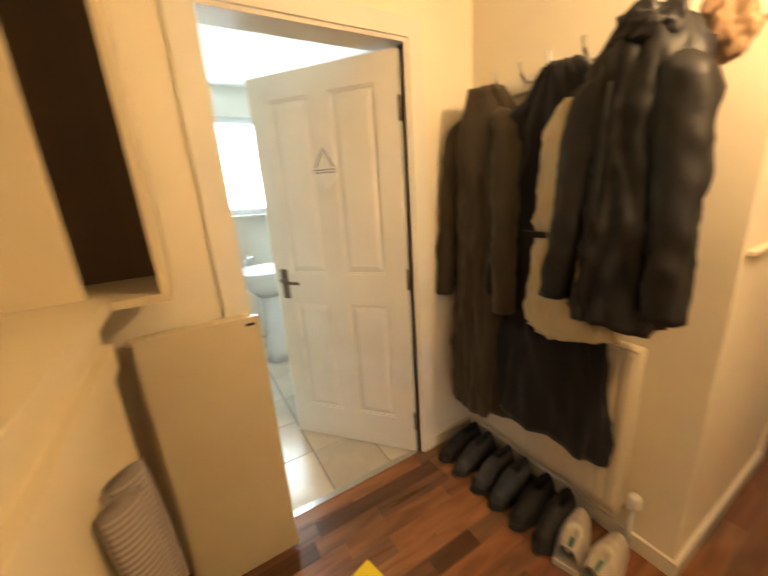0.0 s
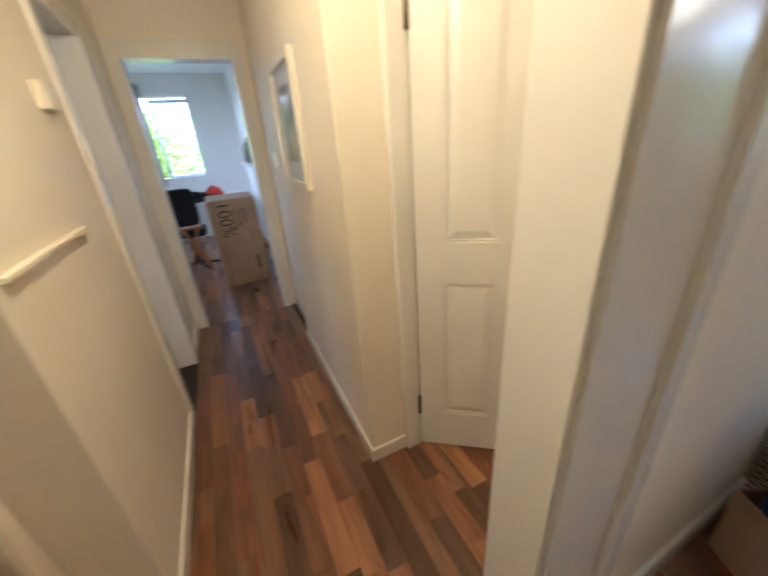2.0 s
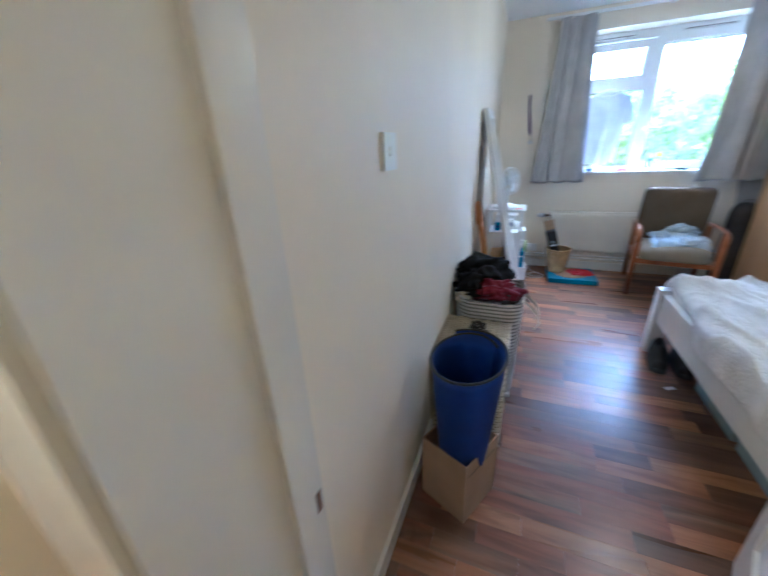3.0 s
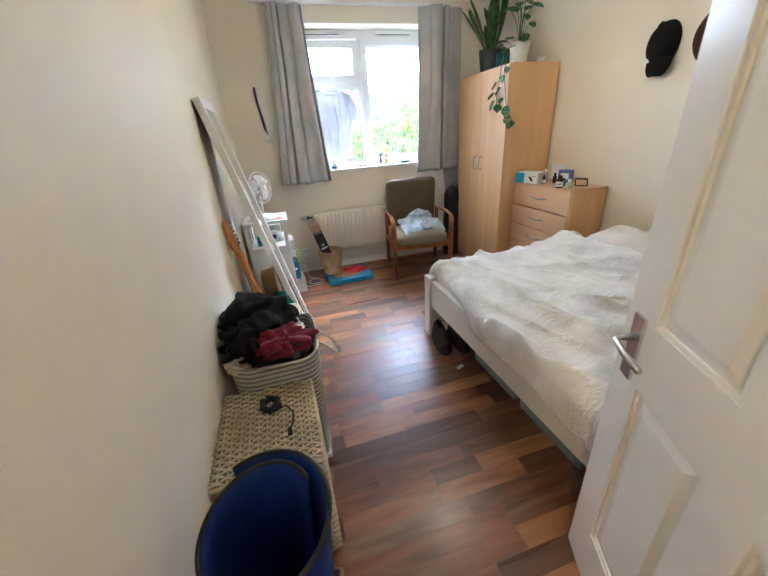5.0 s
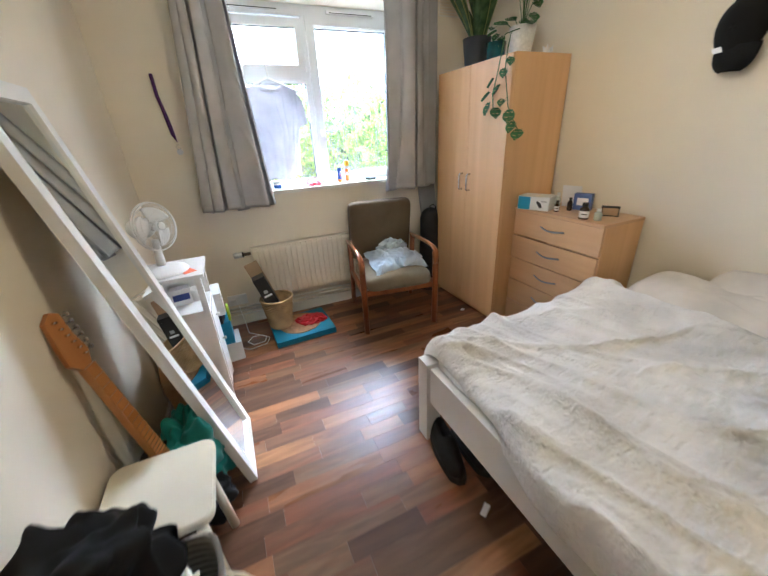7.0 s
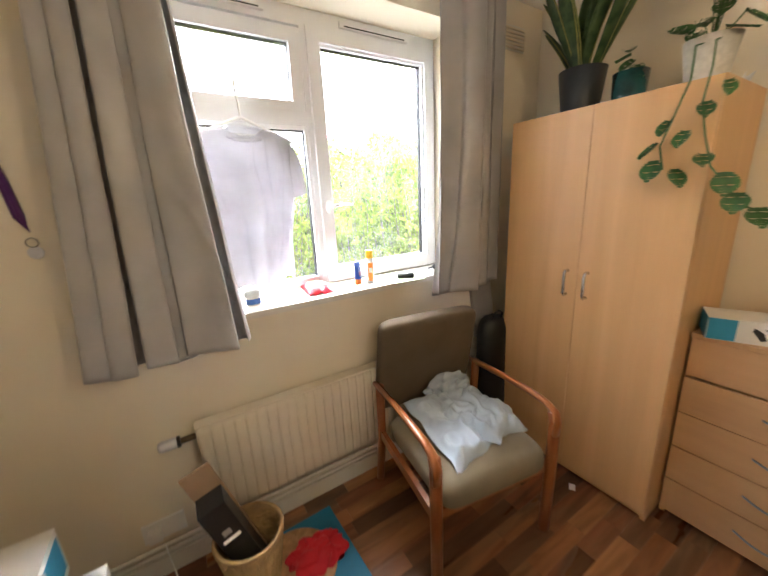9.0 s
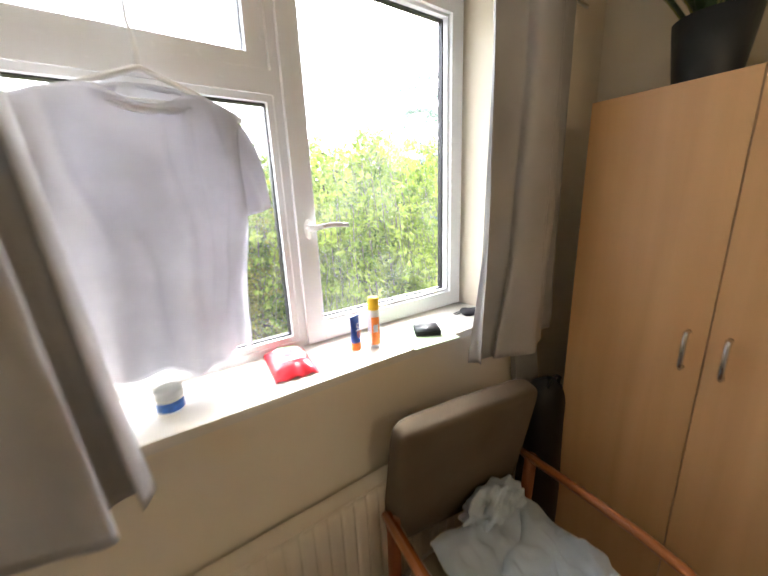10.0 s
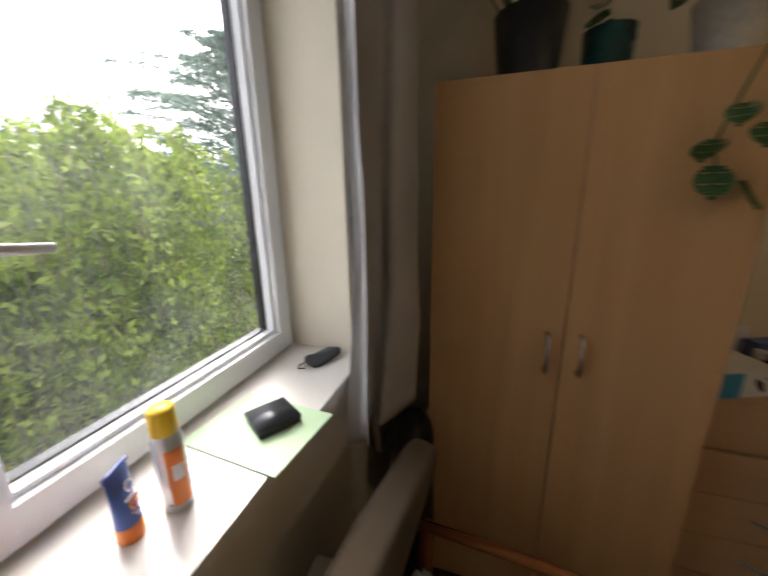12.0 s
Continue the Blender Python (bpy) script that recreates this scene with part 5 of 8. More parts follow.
# white wicker trunk, woven strand by strand
M_WICK = paint("whitewashed_wicker", (0.66, 0.57, 0.40), 0.55, 0.14, 9, 0.2, 90)
wb = thing("wicker_basket", 1.06, -1.60, 0, 0, "whitewashed wicker storage basket with a lid", "basket")
bw, bd, bh = 0.165, 0.195, 0.485
part("liner", B((-bw + 0.008, bw - 0.008, -bd + 0.008, bd - 0.008, 0.01, bh - 0.02)), paint("wicker_core", (0.26, 0.19, 0.11), 0.8, 0.15, 12), wb, "woven core")


def strand(bm, p0, p1, amp, n, phase, r, up):
    p0, p1, up = Vector(p0), Vector(p1), Vector(up)
    pts = [p0 + (p1 - p0) * (i / (2 * n)) + up * amp * (1 if (i + phase) % 2 else -1) for i in range(2 * n + 1)]
    tube(bm, pts, r, 5, 0.7)


lid = part("lid", B((-bw, bw, -bd, bd, bh - 0.028, bh - 0.006)), bpy.data.materials["wicker_core"], wb, "woven lid")
for k in range(31):
    bm = bmesh.new()
    y = -bd + 0.005 + k * (2 * bd - 0.010) / 30
    strand(bm, (-bw, y, bh - 0.002), (bw, y, bh - 0.002), 0.0058, 6, k, 0.0058, (0, 0, 1))
    part("strand", bm, M_WICK, lid, smooth=True)
for k in range(13):
    x = -bw + k * 2 * bw / 12
    part("stake", tube(bmesh.new(), [(x, -bd, bh - 0.003), (x, bd, bh - 0.003)], 0.0040, 5, 0.7), M_WICK, lid, smooth=True)
part("lid_border", tube(bmesh.new(), [(-bw, -bd, bh - 0.014), (bw, -bd, bh - 0.014), (bw, bd, bh - 0.014), (-bw, bd, bh - 0.014)], 0.011, 6, closed=True), M_WICK, lid, smooth=True)
for k in range(30):
    z = 0.02 + k * 0.0148
    bm = bmesh.new()
    strand(bm, (-bw, -bd, z), (-bw, bd, z), 0.004, 6, k, 0.006, (1, 0, 0))
    part("strand", bm, M_WICK, wb, smooth=True)
    bm = bmesh.new()
    strand(bm, (-bw, bd, z), (bw, bd, z), 0.004, 5, k, 0.006, (0, 1, 0))
    part("strand", bm, M_WICK, wb, smooth=True)

adp = thing("cable_coil", 1.045, -1.655, bh + 0.004, 0, "coiled black cable lying on the basket", "cable")
bm = bmesh.new()
pts = [((0.028 + 0.010 * math.sin(i * 1.9)) * math.cos(i * 0.7), (0.030 + 0.009 * math.cos(i * 1.3)) * math.sin(i * 0.7), 0.012 + 0.014 * (1 + math.sin(i * 2.3))) for i in range(70)]
tube(bm, pts, 0.0042, 6)
part("coil", bm, M_BLACK, adp, smooth=True)
part("tail", tube(bmesh.new(), [(-0.02, 0.02, 0.012), (-0.05, 0.0, 0.006), (-0.075, 0.04, 0.004), (-0.072, 0.09, 0.004), (-0.06, 0.12, 0.004)], 0.0028, 6), M_BLACK, adp, smooth=True)
part("plug", B((-0.068, -0.054, 0.115, 0.14, 0.0, 0.01)), M_BLACK, adp, bevel=0.002)

cb = thing("cardboard_box", 0.985, -1.0, 0, -25, "open brown cardboard box by the wall", "box")
x0, x1, y0, y1, hh = 0.0, 0.205, -0.215, 0.0, 0.295
for q in ((x0, x0 + 0.005, y0, y1), (x1 - 0.005, x1, y0, y1), (x0 + 0.005, x1 - 0.005, y0, y0 + 0.005), (x0 + 0.005, x1 - 0.005, y1 - 0.005, y1)):
    part("side", B((*q, 0.003, hh)), M_CARD, cb)
part("bottom", B((x0 + 0.005, x1 - 0.005, y0 + 0.005, y1 - 0.005, 0.0, 0.005)), M_CARD, cb)
part("tape_seam", B((x0 - 0.0008, x0, y0 + 0.02, y1 - 0.02, 0.235, 0.238)), M_BLACK, cb)

M_MATB = paint("royal_blue_foam", (0.004, 0.032, 0.22), 0.75, 0.08, 7, 0.35, 240, dist=0.001)
roll = thing("rolled_mat", 1.025, -1.13, 0.02, 0, "royal blue exercise mat rolled in the box", "exercise mat")


def roll_pt(u, v):
    a = 3.6 + 2 * math.pi * 1.25 * u
    r = 0.088 + 0.030 * u
    flare = 0.64 + 0.54 * v
    dip = (-0.028 * math.cos(a - 1.1)) * v ** 2
    return (r * flare * math.cos(a) * 1.04, r * flare * math.sin(a) * 1.04, 0.655 * v + dip)


part("foam", sheet(bmesh.new(), 110, 16, roll_pt, 0.006), M_MATB, roll, smooth=True)
part("edge_binding", tube(bmesh.new(), [Vector(roll_pt(i / 90, 1.0)) for i in range(91)], 0.0055, 6), M_BLACK, roll, "black stitched edge", True)

sw = thing("light_switch", XL, -0.946, 1.345, 0, "white plastic single light switch on the wall", "light switch")
part("plate", B((-0.009, 0.0, -0.043, 0.043, -0.043, 0.043)), M_WHITEP, sw, bevel=0.002)
part("rocker", B((-0.0125, -0.009, -0.008, 0.008, -0.012, 0.012)), M_WHITEP, sw, bevel=0.001)

# ---- bedside unit and fan ----
ns = thing("bedside_unit", 1.04, -3.50, 0, 0, "narrow white cabinet with open shelves and door", "cabinet")
a, b, c, d = -0.155, 0.155, -0.15, 0.15
for x in (a, b - 0.028):
    for y in (c, d - 0.028):
        part("upright", B((x, x + 0.028, y, y + 0.028, 0, 0.785)), M_BEDW, ns, bevel=0.002)
part("top", B((a - 0.018, b + 0.005, c - 0.012, d + 0.018, 0.786, 0.805)), M_BEDW, ns, bevel=0.004)
part("shelf", B((a, b, c, d, 0.585, 0.60)), M_BEDW, ns, bevel=0.002)
part("side_panel", B((a + 0.028, b - 0.028, d - 0.02, d - 0.008, 0.07, 0.585)), M_BEDW, ns)
part("back_panel", B((b - 0.02, b - 0.008, c + 0.028, d - 0.028, 0.07, 0.785)), M_BEDW, ns)
dr = part("drawer_front", B((a - 0.004, a + 0.012, c + 0.03, d - 0.03, 0.40, 0.58)), M_BEDW, ns, bevel=0.003)
dr2 = part("cupboard_door", B((a - 0.004, a + 0.012, c + 0.03, d - 0.03, 0.07, 0.395)), M_BEDW, ns, bevel=0.003)
for p_, z in ((dr, 0.49), (dr2, 0.33)):
    part("knob", lathe(bmesh.new(), [(0.005, 0), (0.005, 0.008), (0.011, 0.014), (0.010, 0.02), (0.004, 0.023)], 14, pose(a - 0.004, -0.02, z, 0, -90)), M_BEDW, p_, smooth=True)
oc = thing("orange_card", 0.945, -3.43, 0.8055, 30, "orange printed card lying on the cabinet", "card")
part("sheet", B((-0.03, 0.03, -0.045, 0.045, 0, 0.002)), paint("orange_card_stock", (0.80, 0.16, 0.05), 0.5, 0.06, 14), oc)
M_DBLUE = paint("blue_carton", (0.03, 0.28, 0.50), 0.5, 0.05, 8)
M_WCART = paint("white_carton", (0.76, 0.76, 0.74), 0.55, 0.03, 8)
for (x, y, z, w_, d_, h_, rz, mm, lb) in ((1.02, -3.52, 0.60, 0.10, 0.06, 0.09, 10, M_WCART, "white carton with blue print on the shelf"), (1.10, -3.45, 0.60, 0.05, 0.06, 0.07, 0, M_DBLUE, "small blue carton on the shelf")):
    k = thing("carton", x, y, z, rz, lb, "box")
    part("carton_body", B((-w_ / 2, w_ / 2, -d_ / 2, d_ / 2, 0, h_)), mm, k, bevel=0.001)
    part("print_band", B((-w_ / 2 + 0.01, w_ / 2 - 0.01, d_ / 2, d_ / 2 + 0.0006, h_ * 0.3, h_ * 0.7)), M_NAVY, k)
mug = thing("mug", 0.95, -3.53, 0.60, 0, "white pot on the open shelf", "mug")
part("body", lathe(bmesh.new(), [(0.028, 0), (0.034, 0.005), (0.036, 0.07), (0.033, 0.07), (0.03, 0.008)], 24, None, True, True), M_WHITEP, mug, smooth=True)

fan = thing("desk_fan", 1.05, -3.47, 0.806, 52, "white plastic desk fan with wire cage", "fan")
part("base", lathe(bmesh.new(), [(0.115, 0), (0.118, 0.006), (0.105, 0.02), (0.06, 0.034), (0.03, 0.04)], 40), M_WHITEP, fan, smooth=True)
part("stem", tube(bmesh.new(), [(0, 0, 0.03), (0, 0.004, 0.10), (0, 0.012, 0.17)], 0.022, 12, r_end=0.016), M_WHITEP, fan, smooth=True)
FH = pose(0, 0.0, 0.235, 97)
hd = part("motor_housing", lathe(bmesh.new(), [(0.03, 0), (0.046, -0.012), (0.052, -0.05), (0.046, -0.09), (0.02, -0.11)], 24, pose(0, 0, 0.235, -83)), M_WHITEP, fan, smooth=True)
FM = pose(0, 0.035, 0.237, -83)
for k in range(3):
    def blade(u, v, k=k):
        a_ = 2 * math.pi * k / 3 + (u - 0.5) * (1.25 + 0.3 * v)
        r_ = 0.016 + 0.078 * v
        p_ = FM @ Vector((r_ * math.cos(a_), r_ * math.sin(a_), 0.012 - 0.030 * u))
        return tuple(p_)
    part("blade", sheet(bmesh.new(), 8, 8, blade, 0.0015), M_WHITEP, hd, "translucent white blade", True)
part("hub", lathe(bmesh.new(), [(0.02, -0.014), (0.022, 0.012), (0.014, 0.022)], 20, FM), M_WHITEP, hd, smooth=True)
cage = bmesh.new()
for k in range(44):
    a_ = 2 * math.pi * k / 44
    pts = [FM @ Vector((r_ * math.cos(a_), r_ * math.sin(a_), z_)) for r_, z_ in ((0.02, 0.042), (0.07, 0.038), (0.108, 0.018), (0.116, 0.0), (0.106, -0.022), (0.05, -0.036))]
    tube(cage, pts, 0.0009, 4)
for r_, z_ in ((0.116, 0.0), (0.112, 0.010), (0.09, 0.03), (0.06, 0.0385), (0.03, 0.0415), (0.085, -0.028)):
    tube(cage, [FM @ Vector((r_ * math.cos(2 * math.pi * i / 40), r_ * math.sin(2 * math.pi * i / 40), z_)) for i in range(40)], 0.0012 if r_ < 0.1 else 0.003, 4, closed=True)
part("wire_cage", cage, M_WHITEP, fan, "round wire guard", True)
part("badge", lathe(bmesh.new(), [(0.02, 0.041), (0.02, 0.0445), (0.015, 0.046)], 20, FM), M_WHITEP, fan, smooth=True)

# boxes between the cabinet and the window wall
for (x, y, z, sx, sy, sz, rz, mm, lb) in ((0.985, -3.85, 0.0, 0.36, 0.20, 0.14, 4, M_WCART, "white carton on the floor by the cabinet"), (0.99, -3.84, 0.14, 0.30, 0.16, 0.17, 2, M_DBLUE, "blue carton in a stack by the cabinet"), (1.0, -3.83, 0.31, 0.26, 0.16, 0.08, -4, M_BLACK, "black case in a stack by the cabinet"), (0.99, -3.80, 0.39, 0.28, 0.20, 0.15, 3, M_WCART, "white carton on top of the stack"), (1.04, -3.86, 0.54, 0.20, 0.18, 0.14, 0, M_WCART, "white and blue carton high on the stack")):
    k = thing("carton", x, y, z, rz, lb, "box", "cartons by the cabinet")
    part("carton_body", B((-sx / 2, sx / 2, -sy / 2, sy / 2, 0, sz)), mm, k, bevel=0.002)
    if z > 0.5:
        part("print_band", B((-sx / 2 - 0.0008, -sx / 2, -sy / 2 + 0.01, sy / 2 - 0.03, 0.02, sz - 0.02)), M_DBLUE, k)
    else:
        part("flap_seam", B((-sx / 2 - 0.0006, -sx / 2, -sy / 2 + 0.01, sy / 2 - 0.01, sz * 0.55, sz * 0.55 + 0.002)), M_BLACK, k)
lime = thing("lime_pouch", 0.845, -3.80, 0.30, 0, "bright lime green pouch hanging on cartons", "pouch")
part("cloth", pillow_bm(0.02, 0.07, 0.12, 2.0), paint("lime_plastic", (0.45, 0.62, 0.03), 0.4), lime, smooth=True).matrix_basis = pose(-0.01, 0, 0.06)
cable = thing("white_cable", 0.70, -3.98, 0.004, 0, "white cable curled on the floor", "cable")
part("cord", tube(bmesh.new(), [(0.08, -0.25, 0.20), (0.06, -0.2, 0.05), (0.05, -0.12, 0.003), (-0.02, -0.05, 0.003), (-0.07, 0.0, 0.003), (-0.05, 0.07, 0.003), (0.03, 0.08, 0.003), (0.07, 0.02, 0.004), (0.03, -0.04, 0.006), (-0.04, -0.03, 0.007), (-0.09, 0.03, 0.003), (-0.06, 0.11, 0.003), (0.06, 0.13, 0.003), (0.16, 0.06, 0.01)], 0.003, 6), M_WHITEP, cable, smooth=True)

# ---- floor mat with bin ----
fm = thing("kneeling_mat", 0.345, -3.975, 0, 2, "thick blue foam mat on the floor", "mat")
M_FOAMB = paint("bright_blue_foam", (0.012, 0.18, 0.33), 0.55, 0.07, 8, 0.2, 160)
part("pad", B((-0.215, 0.235, -0.19, 0.20, 0, 0.045)), M_FOAMB, fm, bevel=0.012)
disc = thing("round_cork_mat", 0.36, -3.985, 0.0455, 0, "round tan cork mat on the blue mat", "mat")
part("disc", lathe(bmesh.new(), [(0.163, 0), (0.165, 0.003), (0.163, 0.006)], 40), paint("tan_cork", (0.45, 0.25, 0.11), 0.8, 0.15, 30, 0.2, 200), disc)
red = heap("red_cloth", "crumpled red cloth on the round mat", "cloth", (0.265, -3.985, 0.056), (0.105, 0.085, 0.028), 4.4, fabric("bright_red_cloth", (0.55, 0.02, 0.03), weave=900), 1.2)
bin_ = thing("waste_basket", 0.50, -4.02, 0.052, 0, "woven wicker waste basket with rubbish in it", "waste basket")
M_STRAW = paint("natural_straw", (0.44, 0.29, 0.13), 0.6, 0.16, 12, 0.2, 120)
for k in range(22):
    z = 0.012 + k * 0.0105
    r_ = 0.082 + 0.034 * k / 21
    bm = bmesh.new()
    tube(bm, [((r_ + 0.0035 * (1 if (i + k) % 2 else -1)) * math.cos(2 * math.pi * i / 28), (r_ + 0.0035 * (1 if (i + k) % 2 else -1)) * math.sin(2 * math.pi * i / 28), z) for i in range(28)], 0.0058, 5, closed=True)
    part("weave_ring", bm, M_STRAW, bin_, smooth=True)
part("basket_wall", lathe(bmesh.new(), [(0.080, 0.0), (0.080, 0.012), (0.113, 0.235)], 28, None, True, False), M_STRAW, bin_, smooth=True)
part("rim", tube(bmesh.new(), [(0.118 * math.cos(2 * math.pi * i / 28), 0.118 * math.sin(2 * math.pi * i / 28), 0.243) for i in range(28)], 0.009, 6, closed=True), M_STRAW, bin_, smooth=True)
car = thing("bottle_carton", 0.50, -4.02, 0.066, 0, "tall black bottle carton standing in the basket", "box")
car.matrix_basis = pose(0.475, -4.03, 0.072) @ pose(0, 0, 0, 0, 17, 0)
part("carton_body", B((-0.045, 0.045, -0.045, 0.045, 0, 0.43)), M_BLACK, car, bevel=0.003)
part("cardboard_sleeve", B((-0.05, 0.05, -0.062, -0.048, 0.02, 0.53)), M_CARD, car)
part("print_bar", B((-0.03, 0.03, 0.045, 0.0457, 0.27, 0.285)), M_WHITEL, car)
part("print_bar", B((-0.012, 0.016, 0.045, 0.0457, 0.30, 0.325)), paint("grey_logo_print", (0.4, 0.4, 0.4), 0.5), car)

# ---- walls ----
lan = thing("lanyard", 0.93, YW, 1.80, 0, "purple lanyard with a tag hung on a pin", "lanyard")
M_PURP = fabric("purple_ribbon", (0.10, 0.03, 0.15), weave=600)
part("ribbon", tube(bmesh.new(), [(0.012, 0.012, 0.0), (0.010, 0.010, -0.12), (-0.012, 0.012, -0.25), (-0.022, 0.010, -0.34), (-0.032, 0.012, -0.38), (-0.012, 0.015, -0.34), (0.0, 0.016, -0.22), (0.012, 0.014, -0.10), (0.012, 0.012, 0.0)], 0.013, 6, 0.35), M_PURP, lan, smooth=True)
part("ring", tube(bmesh.new(), [(-0.03 + 0.014 * math.cos(i * 0.5236), 0.012, -0.415 + 0.014 * math.sin(i * 0.5236)) for i in range(12)], 0.002, 5, closed=True), M_CHROME, lan, smooth=True)
part("tag", lathe(bmesh.new(), [(0.019, 0), (0.019, 0.003)], 20, pose(-0.032, 0.010, -0.445, -90)), M_SILVER, lan)
part("pin", lathe(bmesh.new(), [(0.004, 0), (0.006, 0.012)], 10, pose(0.012, 0, 0.0, -90)), M_WHITEP, lan)

cap = thing("baseball_cap", XR + 0.05, -2.49, 1.71, 0, "black baseball cap hanging on the wall", "cap")
def cap_pt(u, v):
    a_, b_ = 2 * math.pi * u, 0.5 * math.pi * v
    c_ = math.cos(b_) ** 0.8
    return (0.080 * math.sin(b_) - 0.045, (0.090 + 0.006 * math.sin(a_)) * math.cos(a_) * c_, 0.014 + 0.124 * math.sin(a_) * c_ + 0.005 * nz(u * 4, v * 3))
part("crown", sheet(bmesh.new(), 40, 14, cap_pt, 0.002, True), M_BLK2, cap, smooth=True)
def brim_pt(u, v):
    s_ = 2 * u - 1
    w_ = math.sqrt(max(0.0, 1 - (0.92 * v) ** 3))
    return (-0.012 + 0.030 * (1 - s_ * s_) + 0.010 * v, s_ * 0.078 * w_ + 0.018, -0.050 - 0.098 * v)
part("peak", sheet(bmesh.new(), 20, 10, brim_pt, 0.003), M_BLK2, cap, smooth=True)
part("badge", outline([(-0.018, -0.008), (0.012, -0.012), (0.022, 0.008), (-0.008, 0.012)], 0, 0.002), M_WHITEL, cap).matrix_basis = pose(0.036, -0.03, -0.062, 0, 0, -78)
part("strap", tube(bmesh.new(), [(0.0, -0.03, 0.11), (0.01, 0.0, 0.128), (0.0, 0.035, 0.112)], 0.006, 6, 0.4), M_BLK2, cap, smooth=True)

hat = thing("felt_hat", XR + 0.02, -2.09, 1.705, 0, "brown wide-brimmed felt hat hanging on the wall", "hat")
M_FELT = fabric("brown_felt", (0.055, 0.020, 0.013), weave=1200, bump=0.3)
def hat_brim(u, v):
    a_ = 2 * math.pi * u
    r_ = 0.085 + 0.108 * v
    return (0.015 + 0.03 * v * abs(math.cos(a_ + 0.5)) - 0.004 * v, r_ * math.cos(a_) * 1.05, r_ * math.sin(a_) * 0.88)
part("brim", sheet(bmesh.new(), 60, 10, hat_brim, 0.004, True), M_FELT, hat, smooth=True)
def hat_crown(u, v):
    a_ = 2 * math.pi * u
    r_ = 0.088 * (1 - v) ** 0.35 * (1 if v < 1 else 0)
    return (0.013 + 0.105 * v - 0.03 * math.exp(-(r_ / 0.03) ** 2), r_ * math.cos(a_) * 1.08, r_ * math.sin(a_) * 0.9)
part("crown", sheet(bmesh.new(), 48, 24, hat_crown, 0, True), M_FELT, hat, smooth=True)
part("band", tube(bmesh.new(), [(0.022, 0.089 * 1.08 * math.cos(2 * math.pi * i / 40), 0.089 * 0.9 * math.sin(2 * math.pi * i / 40)) for i in range(40)], 0.006, 6, closed=True), M_BLACKC, hat, smooth=True)

pend = thing("pendant_light", -0.08, -2.45, ZC, 0, "bare bulb hanging on a white cord, lit", "pendant light")
part("ceiling_rose", lathe(bmesh.new(), [(0.05, 0), (0.045, -0.02), (0.015, -0.03)], 24), M_WHITEP, pend, smooth=True)
part("cord", tube(bmesh.new(), [(0, 0, -0.03), (0, 0, -0.38)], 0.004, 6), M_WHITEP, pend, smooth=True)
part("lamp_holder", lathe(bmesh.new(), [(0.02, -0.375), (0.021, -0.38), (0.019, -0.43)], 20), M_WHITEP, pend, smooth=True)
bulb = part("bulb", lathe(bmesh.new(), [(0.012, -0.43), (0.016, -0.44), (0.029, -0.475), (0.029, -0.50), (0.018, -0.525), (0.002, -0.532)], 24), glow("lit_bulb_glass", (1.0, 0.74, 0.42), 6.0), pend, "glowing warm bulb", True)
bulb.visible_shadow = False

grille = thing("air_vent", -1.22, YW, 2.27, 0, "cream wall vent with level slats", "vent")
part("backing", B((-0.10, 0.10, 0.0, 0.004, -0.06, 0.06)), M_WALLW, grille)
for k in range(6):
    part("slat", B((-0.095, 0.095, 0.004, 0.012, -0.052 + k * 0.018, -0.042 + k * 0.018)), M_WALL, grille)

# ---- between wardrobe and window ----
bag = thing("umbrella_bag", -0.955, -4.15, 0, 0, "tall black nylon bag beside the wardrobe", "bag")
M_NYLON = paint("black_nylon", (0.010, 0.011, 0.014), 0.5, 0.1, 9, 0.2, 90)
def bag_pt(u, v):
    a_ = 2 * math.pi * u
    w_ = (0.105 + 0.006 * math.sin(6 * v)) * (1 if v < 0.85 else math.sqrt(max(0.0, 1 - ((v - 0.85) / 0.15) ** 2)) * 0.98 + 0.02)
    return (w_ * math.cos(a_), 0.75 * w_ * math.sin(a_), 0.78 * v + 0.004 * nz(u * 5, v * 8))
part("body", sheet(bmesh.new(), 30, 40, bag_pt, 0, True), M_NYLON, bag, smooth=True)
part("strap", tube(bmesh.new(), [(0.035, 0.03, 0.76), (0.03, 0.04, 0.80), (0.0, 0.045, 0.81), (-0.03, 0.04, 0.79), (-0.035, 0.03, 0.75)], 0.007, 6, 0.5), M_NYLON, bag, smooth=True)
board = thing("ironing_board", -1.10, -4.27, 0, 0, "folded pale board leaning behind the curtain", "board")
board.matrix_basis = pose(-1.03, -4.275, 0.60) @ pose(0, 0, 0, 3, 6, 0)
part("board", B((-0.08, 0.08, -0.012, 0.012, 0, 0.85)), fabric("pale_grey_cover", (0.36, 0.35, 0.35)), board, bevel=0.008)
scrap = thing("paper_scrap", 0.0, -2.175, 0.0006, 30, "small white paper scrap on the floor", "paper")
part("sheet", B((-0.028, 0.028, -0.012, 0.012, 0, 0.0015)), M_WHITEL, scrap)
scrap2 = thing("paper_scrap", -0.94, -3.60, 0.0006, 30, "small white paper scrap by the wardrobe", "paper")
part("sheet", B((-0.02, 0.02, -0.014, 0.014, 0, 0.0015)), M_WHITEL, scrap2)

